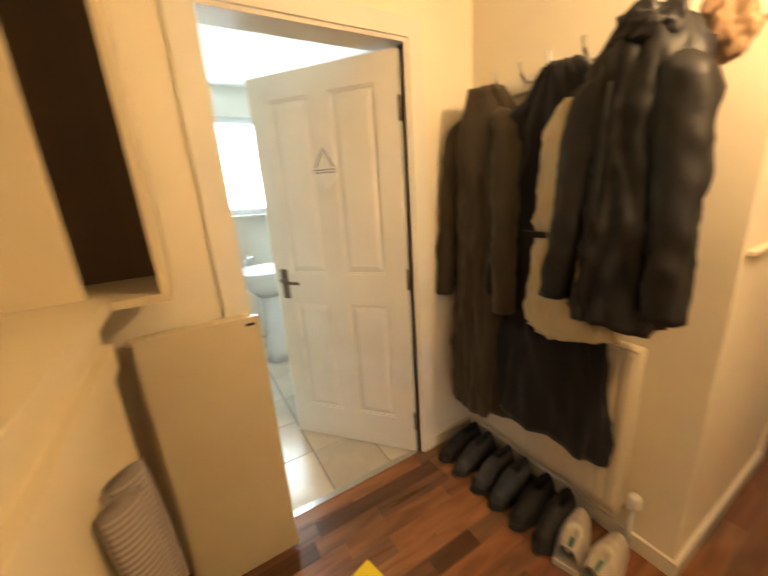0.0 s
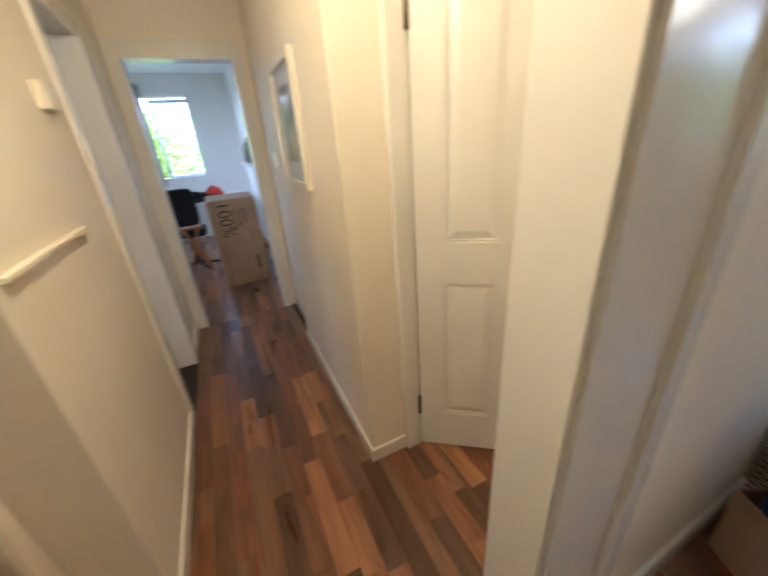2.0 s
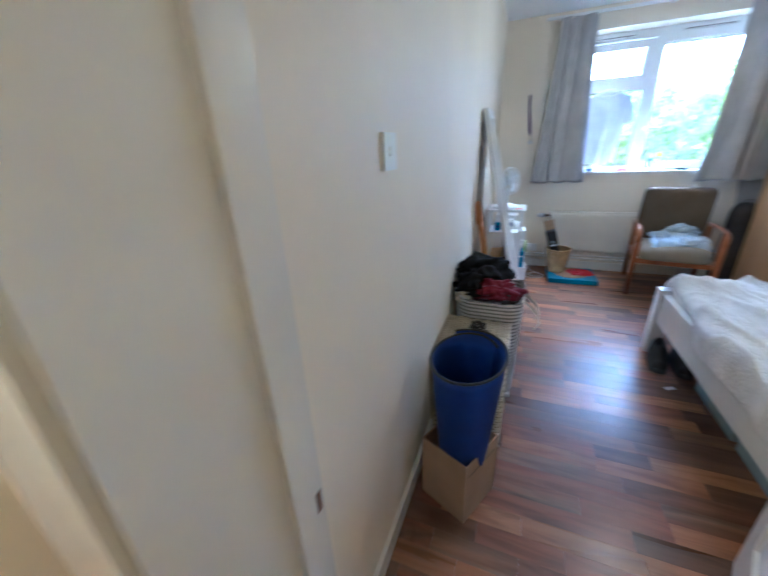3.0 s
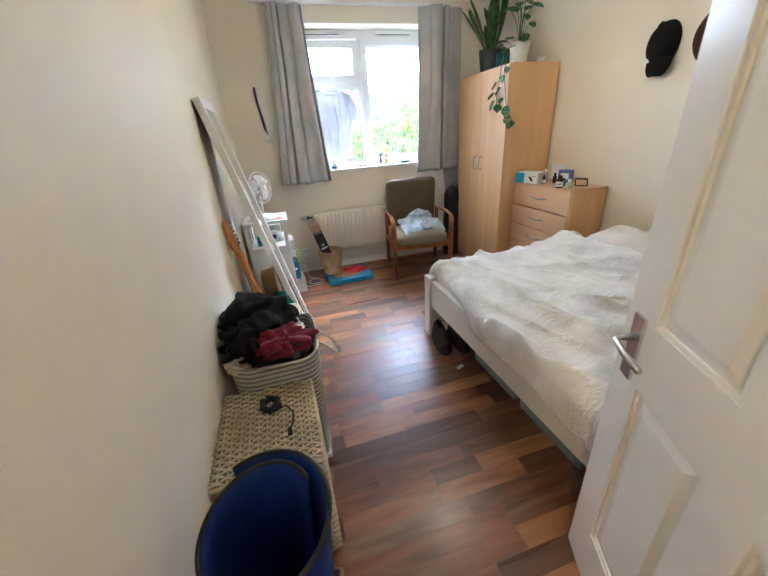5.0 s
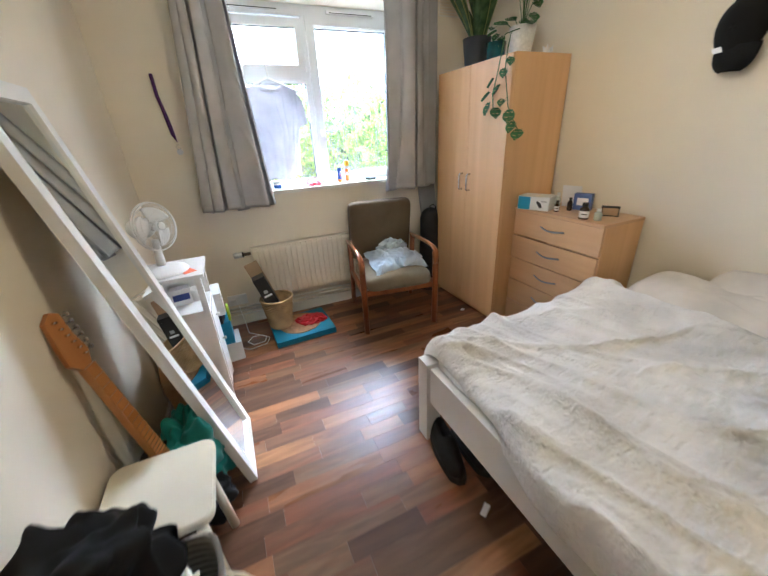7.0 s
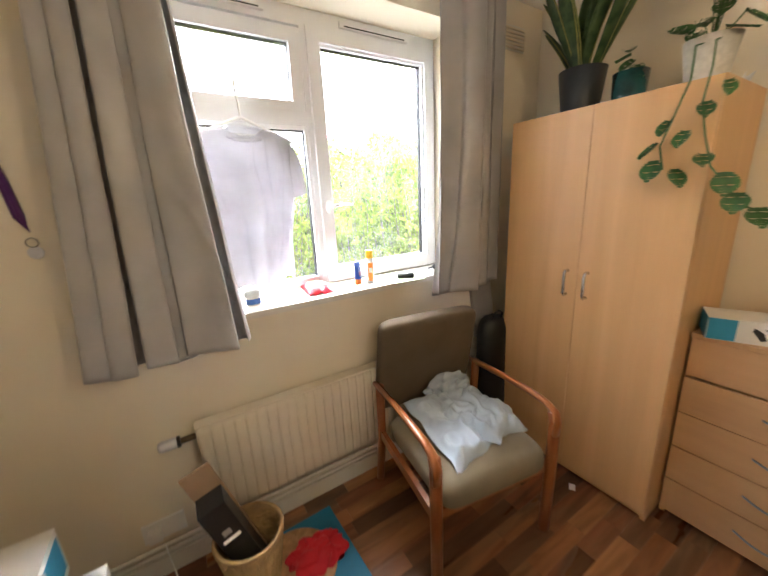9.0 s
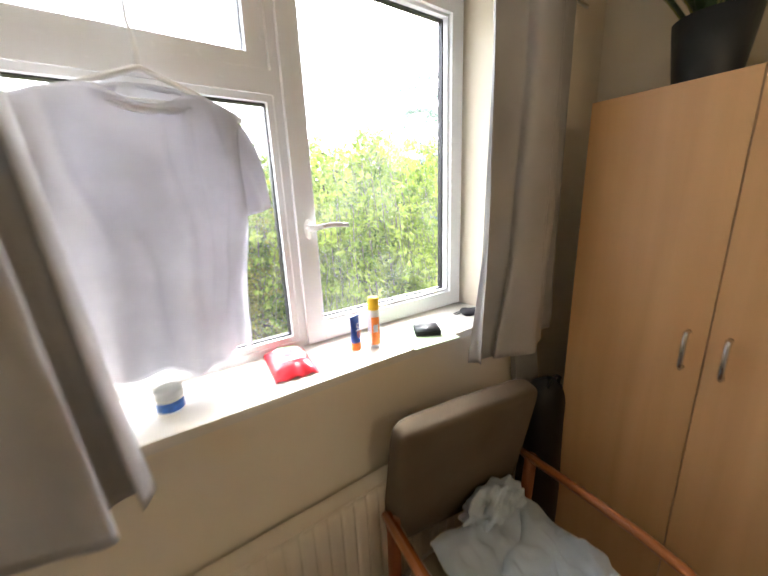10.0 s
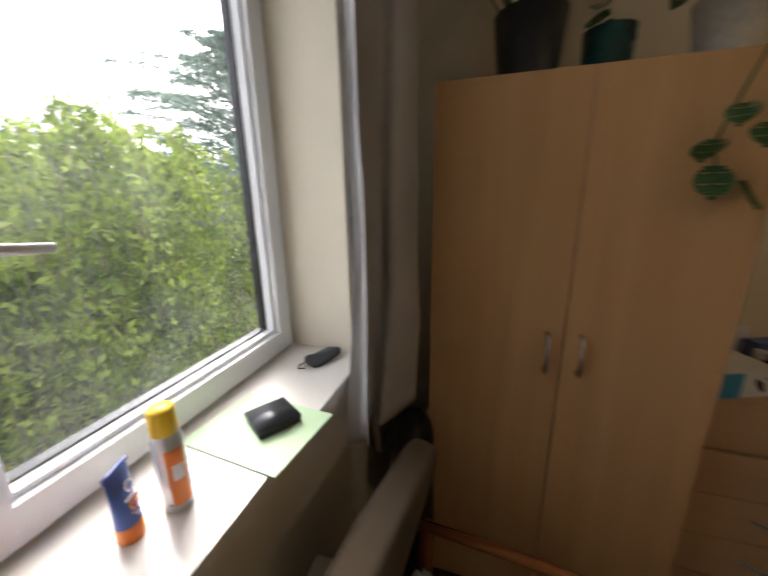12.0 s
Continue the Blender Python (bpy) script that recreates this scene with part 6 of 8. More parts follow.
# ---- on the chest ----
bx = thing("gadget_carton", -1.20, -3.20, CH, -68, "white and blue carton with a printed picture", "box")
part("carton_body", B((-0.10, 0.10, -0.07, 0.07, 0, 0.085)), M_WCART, bx, bevel=0.0015)
part("blue_end", B((0.10, 0.101, -0.068, 0.068, 0.002, 0.083)), M_DBLUE, bx)
part("blue_side", B((0.02, 0.098, 0.07, 0.071, 0.002, 0.083)), M_DBLUE, bx)
part("printed_picture", outline([(-0.06, 0.02), (-0.045, 0.015), (-0.02, 0.05), (-0.025, 0.062), (-0.05, 0.045)], 0.07, 0.0712), M_BLACK, bx)
part("print_bar", B((-0.085, -0.05, 0.07, 0.0707, 0.055, 0.062)), paint("grey_print_ink", (0.4, 0.4, 0.4), 0.6), bx)
wc = thing("leaflet", -1.40, -3.10, CH, -75, "standing white card leaflet on the chest", "card")
part("sheet", B((-0.06, 0.06, -0.001, 0.001, 0.0, 0.14)), M_WHITEL, wc).matrix_basis = pose(0, 0, 0, -8)
bb = thing("medicine_carton", -1.38, -3.00, CH, -70, "blue and white medicine carton on the chest", "box")
part("carton_body", B((-0.05, 0.05, -0.025, 0.025, 0, 0.10)), paint("violet_blue_carton", (0.10, 0.16, 0.42), 0.5), bb, bevel=0.001)
part("label", B((-0.035, 0.03, 0.025, 0.0257, 0.03, 0.075)), M_WHITEL, bb)
def bottle(x, y, r_, h_, glass, capm, lab, label):
    t_ = thing("bottle", x, y, CH, 0, label, "bottle", "bottles on the chest")
    part("body", lathe(bmesh.new(), [(r_ * 0.92, 0), (r_, 0.003), (r_, h_ * 0.62), (r_ * 0.55, h_ * 0.75), (r_ * 0.5, h_ * 0.8)], 22), glass, t_, smooth=True)
    part("cap", lathe(bmesh.new(), [(r_ * 0.62, h_ * 0.78), (r_ * 0.62, h_ * 0.98), (r_ * 0.5, h_)], 18), capm, t_, smooth=True)
    if lab:
        part("label", arc_patch(r_ * 1.01, -1.2, 2.4, h_ * 0.12, h_ * 0.52, seg=16), M_WHITEL, t_, "white printed label", True)
        part("print_bar", arc_patch(r_ * 1.02, 0.0, 1.3, h_ * 0.3, h_ * 0.36, seg=8), M_BLACK, t_, smooth=True)
M_AMBER = paint("dark_amber_glass", (0.03, 0.016, 0.012), 0.12, 0.05)
M_CLEAR = paint("clear_bottle_glass", (0.45, 0.50, 0.45), 0.1, 0.03)
bottle(-1.17, -2.83, 0.026, 0.092, M_AMBER, M_BLACK, True, "brown pill bottle with white label")
bottle(-1.21, -3.05, 0.014, 0.07, M_AMBER, M_BLACK, True, "small dark dropper bottle")
bottle(-1.26, -3.09, 0.016, 0.11, M_CLEAR, M_WHITEP, False, "clear slim glass bottle standing")
bottle(-1.30, -3.03, 0.015, 0.08, M_AMBER, M_BLACK, False, "small black-capped medicine bottle")
bottle(-1.20, -2.765, 0.02, 0.065, M_CLEAR, M_WHITEP, False, "short clear glass jar, white lid")
bottle(-1.25, -2.88, 0.018, 0.06, paint("teal_jar", (0.03, 0.25, 0.24), 0.2), M_BLACK, False, "small teal glass jar")
ph = thing("phone_stand_mirror", -1.34, -2.79, CH, -60, "small tilted mirror in a dark frame", "mirror")
part("frame", B((-0.045, 0.045, -0.005, 0.005, 0, 0.065)), M_BLACK, ph, bevel=0.004).matrix_basis = pose(0, 0, 0.002, -25)
part("face", B((-0.038, 0.038, 0.0052, 0.0062, 0.008, 0.058)), M_MIRROR, ph).matrix_basis = pose(0, 0, 0.002, -25)

# ---- plants on the wardrobe ----
def leaf_mat(name, c1, c2, rough=0.4):
    def build(n, l, b):
        tc, nt, ramp = n.new("ShaderNodeTexCoord"), n.new("ShaderNodeTexNoise"), n.new("ShaderNodeValToRGB")
        nt.inputs["Scale"].default_value = 22.0
        l.new(tc.outputs["Object"], nt.inputs["Vector"])
        l.new(nt.outputs["Fac"], ramp.inputs["Fac"])
        ramp.color_ramp.elements[0].position, ramp.color_ramp.elements[1].position = 0.35, 0.65
        ramp.color_ramp.elements[0].color, ramp.color_ramp.elements[1].color = rgb(c1), rgb(c2)
        l.new(ramp.outputs[0], b.inputs["Base Color"])
        b.inputs["Roughness"].default_value = rough
        tr, ad = n.new("ShaderNodeBsdfTranslucent"), n.new("ShaderNodeMixShader")
        l.new(ramp.outputs[0], tr.inputs[0])
        ad.inputs[0].default_value = 0.25
        l.new(b.outputs[0], ad.inputs[1])
        l.new(tr.outputs[0], ad.inputs[2])
        l.new(ad.outputs[0], n["Material Output"].inputs[0])
    return mat(name, build)


M_SNAKE = leaf_mat("snake_plant_leaf", (0.018, 0.06, 0.02), (0.07, 0.13, 0.045))
M_SNEDGE = leaf_mat("snake_leaf_edge", (0.25, 0.26, 0.07), (0.32, 0.33, 0.10))
M_MONST = leaf_mat("swiss_cheese_leaf", (0.03, 0.10, 0.035), (0.07, 0.19, 0.06))
M_SOIL = paint("potting_soil", (0.03, 0.02, 0.014), 0.95, 0.2, 40, 0.6, 80, dist=0.01)
WT = 1.79


def pot_shape(name, x, y, r0, r1, h_, material, label):
    t_ = thing(name, x, y, WT, 0, label, "plant pot")
    part("pot_body", lathe(bmesh.new(), [(r0, 0), (r0 * 1.03, 0.006), (r1, h_), (r1 * 0.93, h_), (r1 * 0.90, h_ - 0.02)], 36, None, True, False), material, t_, smooth=True)
    part("soil", lathe(bmesh.new(), [(r1 * 0.9, h_ - 0.03), (r1 * 0.5, h_ - 0.022), (0.001, h_ - 0.02)], 24), M_SOIL, t_)
    return t_


p1 = pot_shape("snake_plant", -1.15, -3.86, 0.075, 0.098, 0.18, paint("slate_ceramic", (0.028, 0.034, 0.042), 0.45, 0.08), "snake plant in a dark slate pot")
random.seed(5)
for k in range(17):
    ang, lean = random.uniform(0, 6.28), random.uniform(0.05, 0.52)
    ln, wd = random.uniform(0.30, 0.52), random.uniform(0.016, 0.026)
    r_ = random.uniform(0.0, 0.05)
    tw = random.uniform(-0.6, 0.6)

    def lf(u, v, edge=1.0):
        s_ = (2 * u - 1) * edge
        w_ = wd * (0.6 + 1.1 * v) * (1 - v ** 5) if v < 0.999 else 0.0
        out = r_ + ln * (lean * v + 0.35 * lean * v * v)
        x_, y_ = out, s_ * w_
        cc, ss = math.cos(ang + tw * v), math.sin(ang + tw * v)
        return (x_ * cc - y_ * ss, x_ * ss + y_ * cc, 0.14 + ln * v * (1 - 0.25 * lean * v) - 0.35 * w_ * (1 - s_ * s_))
    L_ = part("leaf", sheet(bmesh.new(), 6, 14, lf, 0.0025), M_SNAKE, p1, smooth=True)
    part("leaf_margin", tube(bmesh.new(), [lf(1.0, i / 12) for i in range(12)], 0.0028, 4), M_SNEDGE, L_, "yellow leaf edge", True)
p2 = pot_shape("glazed_pot", -1.15, -3.66, 0.058, 0.064, 0.115, paint("teal_glaze", (0.012, 0.07, 0.075), 0.12, 0.3, 12), "teal glazed pot with a small plant")
p3 = pot_shape("monstera", -1.13, -3.41, 0.056, 0.078, 0.14, paint("white_speckled_ceramic", (0.66, 0.63, 0.58), 0.35, 0.06, 60), "trailing swiss cheese plant in a white pot")


def mon_leaf(parent, at, ang, tilt, size, holes=True):
    """A broad notched leaf with slits between its ribs."""
    bm = bmesh.new()
    n = 9
    mid = [bm.verts.new((0, size * (i / n), 0.05 * size * math.sin(3 * i / n))) for i in range(n + 1)]
    for s_ in (-1, 1):
        prev = None
        for i in range(n):
            t_ = (i + 0.5) / n
            w_ = size * 0.46 * math.sin(math.pi * min(1, t_ * 0.92 + 0.08)) ** 0.7
            a0, a1 = mid[i], mid[i + 1]
            b1 = bm.verts.new((s_ * w_, a0.co.y - 0.02 * size + 0.10 * size * (1 - t_), -0.13 * size + 0.02))
            b2 = bm.verts.new((s_ * w_ * 0.97, a1.co.y - (0.010 if holes and i % 3 == 1 else -0.01) * size + 0.10 * size * (1 - t_), -0.13 * size + 0.02))
            m0 = bm.verts.new((s_ * w_ * 0.45, a0.co.y + 0.03 * size, 0.015 * size))
            m1 = bm.verts.new((s_ * w_ * 0.45, a1.co.y - (0.015 if holes and i % 3 == 1 else -0.03) * size, 0.015 * size))
            bm.faces.new((a0, a1, m1, m0))
            bm.faces.new((m0, m1, b2, b1))
    o = part("leaf", bm, M_MONST, parent, smooth=True)
    o.matrix_basis = pose(*at) @ pose(0, 0, 0, 0, 0, ang) @ pose(0, 0, 0, tilt, 0, 0)
    return o


random.seed(11)
for k in range(14):
    an = random.uniform(0, 360)
    rr = random.uniform(0.02, 0.11)
    at = (rr * math.cos(radians(an)), rr * math.sin(radians(an)), random.uniform(0.15, 0.40))
    part("stem", tube(bmesh.new(), [(0, 0, 0.11), (at[0] * 0.4, at[1] * 0.4, at[2] * 0.75), at], 0.0022, 5), M_MONST, p3, smooth=True)
    mon_leaf(p3, at, an - 90 + random.uniform(-30, 30), random.uniform(-50, 10), random.uniform(0.06, 0.10))
vine1 = [(0.06, 0.04, 0.12), (0.13, 0.05, 0.10), (0.155, 0.06, 0.02), (0.155, 0.05, -0.08), (0.15, 0.07, -0.18), (0.155, 0.10, -0.28), (0.16, 0.16, -0.36), (0.17, 0.22, -0.42)]
vine2 = [(0.06, 0.0, 0.12), (0.13, 0.0, 0.10), (0.155, 0.01, 0.0), (0.15, -0.02, -0.1), (0.15, -0.05, -0.2), (0.155, -0.03, -0.28)]
for v_ in (vine1, vine2):
    part("vine", tube(bmesh.new(), v_, 0.003, 5), M_MONST, p3, smooth=True)
for k, (x, y, z, an, sz) in enumerate(((0.165, 0.06, -0.08, -60, 0.055), (0.165, 0.03, -0.16, -110, 0.065), (0.165, -0.05, -0.19, -140, 0.07), (0.165, -0.05, -0.245, -100, 0.08), (0.165, 0.0, -0.28, -30, 0.075), (0.17, 0.08, -0.24, -70, 0.06), (0.17, 0.14, -0.30, -60, 0.08), (0.17, 0.18, -0.365, -80, 0.075), (0.175, 0.23, -0.41, -60, 0.08), (0.165, 0.1, -0.03, -40, 0.05), (0.17, -0.02, -0.12, -120, 0.06))):
    mon_leaf(p3, (x, y, z), an, -70 + 12 * (k % 3), sz)
for k in range(6):
    mon_leaf(p2, (0.02 * math.cos(k), 0.02 * math.sin(k), 0.10 + 0.02 * k), 60 * k, -25, 0.06)
og = thing("paper_flower", -1.30, -3.36, WT, 0, "small folded white paper ornament", "ornament")
for k in range(5):
    bm = bmesh.new()
    a_ = k * 1.256
    v_ = [bm.verts.new(p_) for p_ in ((0, 0, 0), (0.03 * math.cos(a_), 0.03 * math.sin(a_), 0.012), (0.035 * math.cos(a_ + 0.6), 0.035 * math.sin(a_ + 0.6), 0.045), (0.012 * math.cos(a_ + 1.1), 0.012 * math.sin(a_ + 1.1), 0.03))]
    bm.faces.new(v_[:3]), bm.faces.new((v_[0], v_[2], v_[3]))
    part("petal", bm, M_WHITEL, og)


# ---- hall ----
M_OLIVEC = fabric("olive_brown_wool", (0.050, 0.036, 0.020), weave=700, bump=0.35)
M_NAVYC = fabric("near_black_wool", (0.009, 0.009, 0.012), weave=700, bump=0.3)
M_CREAMC = fabric("cream_fleece", (0.52, 0.45, 0.30), weave=350, bump=0.8)
M_JACK = paint("black_quilted_nylon", (0.009, 0.008, 0.010), 0.5, 0.2, 6, 0.3, 60, spec=0.45)
M_FUR = fabric("brown_fake_fur", (0.30, 0.19, 0.11), weave=250, bump=1.5)

rack = thing("coat_rack", XC, 1.10, 1.80, 0, "row of chrome coat hooks on the wall", "coat rack")
part("rail", B((-0.016, 0.0, -0.46, 0.40, -0.03, 0.03)), M_GLOSS, rack, bevel=0.004)
for k in range(7):
    y = -0.40 + k * 0.12
    part("hook", tube(bmesh.new(), [(-0.016, y, 0.0), (-0.05, y, -0.005), (-0.072, y, 0.02), (-0.085, y, 0.06)], 0.0055, 8, r_end=0.0075), M_CHROME, rack, "chrome coat hook", True)


def garment(name, y, top, hem, w_top, w_hem, depth, x_c, material, label, folds, seed, sleeves=True, collar=None, sl=0.62, pleat=1.0):
    """A coat on a hook: a hollow body with hanging folds, sleeves and collar."""
    g = thing(name, x_c, y, 0, 0, label, "coat", "coats on the rack")

    def f(u, v):
        a = 2 * math.pi * u
        k = smooth01(v / 0.13)
        w = (0.05 + (w_top - 0.05) * k) * (1 - v) + w_hem * v * k if v < 0.13 else w_top + (w_hem - w_top) * (v - 0.13) / 0.87
        w = w if v >= 0.13 else 0.05 + (w_top - 0.05) * math.sqrt(k)
        d = depth * (0.55 + 0.45 * k) * (0.85 + 0.25 * v)
        rip = pleat * (0.013 * (0.15 + v) * math.sin(folds * a + 4.5 * nz(math.cos(a), v * 1.5, seed)) + 0.008 * v * math.sin(2.7 * folds * a + 5 * nz(math.sin(a), v, seed))) + 0.018 * crease(2.6 * a + 4.5 * v + 5 * nz(math.cos(a) + seed, math.sin(a), v * 2), 2.0) + 0.010 * crease(9 * v + 2 * a + 6 * nz(math.cos(a), math.sin(a) + seed, v * 3), 2.0) + 0.012 * (ridge(math.cos(a) * 1.5 + seed, math.sin(a) * 1.5 + v * 2.2, 2.2, 2.0) - 0.4) + 0.006 * nz(math.cos(a) * 3 + seed, math.sin(a) * 3, v * 6)
        return ((d + rip) * math.cos(a), (w + rip) * math.sin(a), top + (hem - top) * v - 0.045 * k * (1 - k) * 0 + 0.01 * math.sin(3 * a + seed) * v)
    part("body", sheet(bmesh.new(), 80, 48, f, 0.004, True), material, g, smooth=True)
    if sleeves:
        for s in (-1, 1):
            def sv(u, v, s=s):
                a = 2 * math.pi * u
                z = top - 0.09 - sl * v
                r = (0.062 - 0.014 * v) * math.sqrt(min(1.0, v / 0.08 + 0.004)) + 0.008 * (ridge(math.cos(a) * 0.7 + seed, v * 5.5 + math.sin(a) * 0.8, 1.6, 2.2) - 0.4) + 0.008 * nz(u * 4, v * 12, seed)
                r += 0.010 * crease(8.5 * v + 0.8 * math.sin(a + seed) + 3 * nz(u * 3, v * 3, seed), 2.0)
                return (-depth * 0.30 - 0.055 * v + r * 0.85 * math.cos(a), s * (w_top - 0.012 + 0.050 * v - 0.035 * (1 - smooth01(v / 0.12))) + r * math.sin(a) * 0.9, z)
            part("sleeve", sheet(bmesh.new(), 26, 30, sv, 0.003, True), material, g, smooth=True)
    if collar:
        part("collar", tube(bmesh.new(), [(0.05 * math.cos(a) - 0.02, (0.075) * math.sin(a), top + 0.01 + 0.02 * math.cos(a)) for a in [2 * math.pi * i / 22 for i in range(22)]], 0.022, 8, closed=True), collar, g, smooth=True)
    return g


garment("coat", 1.43, 1.80, 0.34, 0.150, 0.150, 0.085, 1.735, M_OLIVEC, "long olive brown wool coat on a hook", 5, 2.0, True, None, 0.80)
garment("coat", 1.13, 1.80, 0.40, 0.15, 0.30, 0.055, 1.755, M_NAVYC, "long near-black wool coat on a hanger", 6, 5.0, True, None, 0.74, 0.8)
garment("fleece_jacket", 0.99, 1.66, 0.90, 0.12, 0.145, 0.085, 1.70, M_CREAMC, "cream fleece jacket hanging under others", 3, 8.0, False, None, 0.62, 0.3)
bl = part("pocket_trim", B((-0.10, -0.085, 0.03, 0.13, 0.40, 0.42)), M_BLACKC, bpy.data.objects["fleece_jacket"])
bl.matrix_basis = pose(0.0, 0, 0.84)
garment("padded_jacket", 0.835, 1.80, 0.99, 0.115, 0.120, 0.095, 1.685, M_JACK, "black padded jacket with a hood", 3, 11.0, True, None, 0.66, 0.25)
part("zip", tube(bmesh.new(), [(-0.099, 0.03, 1.66), (-0.112, 0.034, 1.40), (-0.116, 0.036, 1.20), (-0.118, 0.04, 1.0)], 0.006, 6, 0.6), M_BLACKC, bpy.data.objects["padded_jacket"], "black zip", True)
heap("", "", "", (-0.02, -0.01, 1.765), (0.075, 0.10, 0.075), 2.7, M_JACK, 0.45, "hood", bpy.data.objects["padded_jacket"], 1.0)
heap("fur_hood", "brown fur-trimmed hood hanging on a hook", "hood", (1.74, 0.70, 1.74), (0.06, 0.075, 0.09), 7.7, M_FUR, 0.35, base=1.0)

rad2 = radiator("radiator", 0.0, 0.72, 0.15, 0.84, "cream panel radiator behind hanging coats", pose(XC - 0.035, 0.80, 0, 0, 0, 90), 17)
part("valve_body", tube(bmesh.new(), [(-0.02, 0.0, 0.20), (-0.05, 0.0, 0.20), (-0.05, 0.0, 0.0)], 0.009, 8), M_WHITEP, rad2, smooth=True)
part("valve_head", lathe(bmesh.new(), [(0.018, 0), (0.022, 0.008), (0.022, 0.05), (0.016, 0.06)], 16, pose(-0.05, 0, 0.21)), M_WHITEP, rad2, "white valve head", True)


# shoes
def shoe(x, y, rz, upper, sole, label, laces=None, length=0.28):
    s = thing("shoe", x, y, 0.001, rz, label, "shoe", "shoes under the coats")
    L = length

    def half(v):                    # half width along the shoe, heel at 0
        return 0.041 + 0.014 * math.sin(math.pi * min(1, v * 1.15 + 0.05)) - 0.030 * max(0, v - 0.86) / 0.14 * 0.9
    so = bmesh.new()
    sheet(so, 24, 2, lambda u, v: (u * L, (2 * v - 1) * half(u), 0.027 - 0.006 * math.sin(math.pi * u) + 0.012 * max(0, u - 0.85) / 0.15), 0.026)
    part("sole", so, sole, s, smooth=False)

    def up(u, v):
        a = math.pi * v
        h = 0.098 - 0.002 * u if u < 0.38 else 0.098 - 0.046 * smooth01((u - 0.38) / 0.5)
        w = half(u) * 0.97
        hole = 1.0
        x_ = u * L * 0.985 + 0.003
        y_, z_ = -w * math.cos(a) * (1 - 0.18 * math.sin(a)), 0.024 + h * math.sin(a) ** 0.8
        if u < 0.42 and math.sin(a) > 0.88:
            z_ -= 0.05 * smooth01((math.sin(a) - 0.88) / 0.12) * smooth01(u / 0.06) * smooth01((0.42 - u) / 0.08)
        end = smooth01((1 - u) / 0.10)
        return (x_, y_ * (0.35 + 0.65 * end), 0.024 + (z_ - 0.024) * (0.3 + 0.7 * end))
    part("upper", sheet(bmesh.new(), 34, 24, up, 0.002), upper, s, smooth=True)
    part("lining", cushion(0.13, 0.05, 0.02, 0, 1.0), laces or M_BLACKC, s, "dark inner sole", True).matrix_basis = pose(0.09, 0, 0.062)
    lc = bmesh.new()
    for k in range(4):
        x_ = L * (0.46 + 0.075 * k)
        z_ = 0.024 + (0.088 - 0.050 * smooth01((x_ / L - 0.38) / 0.5)) + 0.002
        tube(lc, [(x_, -0.024, z_ - 0.012), (x_ + 0.004, 0, z_), (x_, 0.024, z_ - 0.012)], 0.003, 5)
    part("laces", lc, sole if laces else upper, s, smooth=True)
    return s


M_DKSH = paint("charcoal_suede", (0.045, 0.047, 0.052), 0.8, 0.12, 20, 0.4, 200)
M_BKSH = paint("black_shoe_mesh", (0.010, 0.010, 0.011), 0.7, 0.1, 20, 0.4, 200)
M_WHSH = paint("off_white_leather", (0.56, 0.50, 0.42), 0.45, 0.08, 18, 0.1)
M_SOLED = paint("dark_rubber", (0.02, 0.02, 0.02), 0.7)
M_SOLEW = paint("white_rubber", (0.62, 0.58, 0.50), 0.6, 0.06)
M_GREEN = fabric("green_lining", (0.10, 0.22, 0.18))
for (x, y, rz, u_, s_, l_, lb) in (
        (1.80, 1.53, 184, M_BKSH, M_SOLED, None, "black trainer with grey sole"), (1.80, 1.43, 187, M_DKSH, M_SOLED, None, "charcoal trainer with pale edge"),
        (1.80, 1.30, 186, M_DKSH, M_SOLED, None, "charcoal suede ankle shoe"), (1.80, 1.20, 188, M_DKSH, M_SOLED, None, "charcoal suede ankle shoe"),
        (1.80, 1.08, 187, M_BKSH, M_SOLED, None, "black canvas lace-up shoe"), (1.80, 0.98, 190, M_BKSH, M_SOLED, None, "black canvas lace-up shoe"),
        (1.555, 0.835, 18, M_WHSH, M_SOLEW, M_GREEN, "off-white leather trainer with green lining"), (1.555, 0.745, 6, M_WHSH, M_SOLEW, M_GREEN, "off-white leather trainer with green lining")):
    shoe(x, y, rz, u_, s_, lb, l_)
shoe(-0.035, -2.575, 78, M_BKSH, M_SOLED, "black trainer with white marks under the bed")
for k in range(2):
    part("printed_mark", B((0.09 + 0.03 * k, 0.105 + 0.03 * k, -0.0475, -0.0465, 0.04, 0.055)), M_WHITEL, bpy.data.objects["shoe.008"])
shoe(-0.145, -2.555, 82, M_BKSH, M_SOLED, "black trainer pushed under the bed")

pic = thing("picture_frame", 2.69, HR, 1.47, 0, "white framed picture under glass on the wall", "picture")
part("frame", bar_frame(-0.225, 0.225, -0.26, 0.26, 0.03, 0.0, 0.022), M_CREAM, pic, bevel=0.003)
part("mount", B((-0.195, 0.195, 0.002, 0.006, -0.23, 0.23)), M_WHITEL, pic)
part("print", B((-0.11, 0.12, 0.006, 0.007, -0.15, 0.16)), paint("faded_grey_print", (0.42, 0.40, 0.36), 0.5, 0.35, 9), pic)


def pane_build(n, l, b):
    b.inputs["Base Color"].default_value = (0.02, 0.02, 0.02, 1)
    b.inputs["Roughness"].default_value = 0.03
    b.inputs["Alpha"].default_value = 0.12


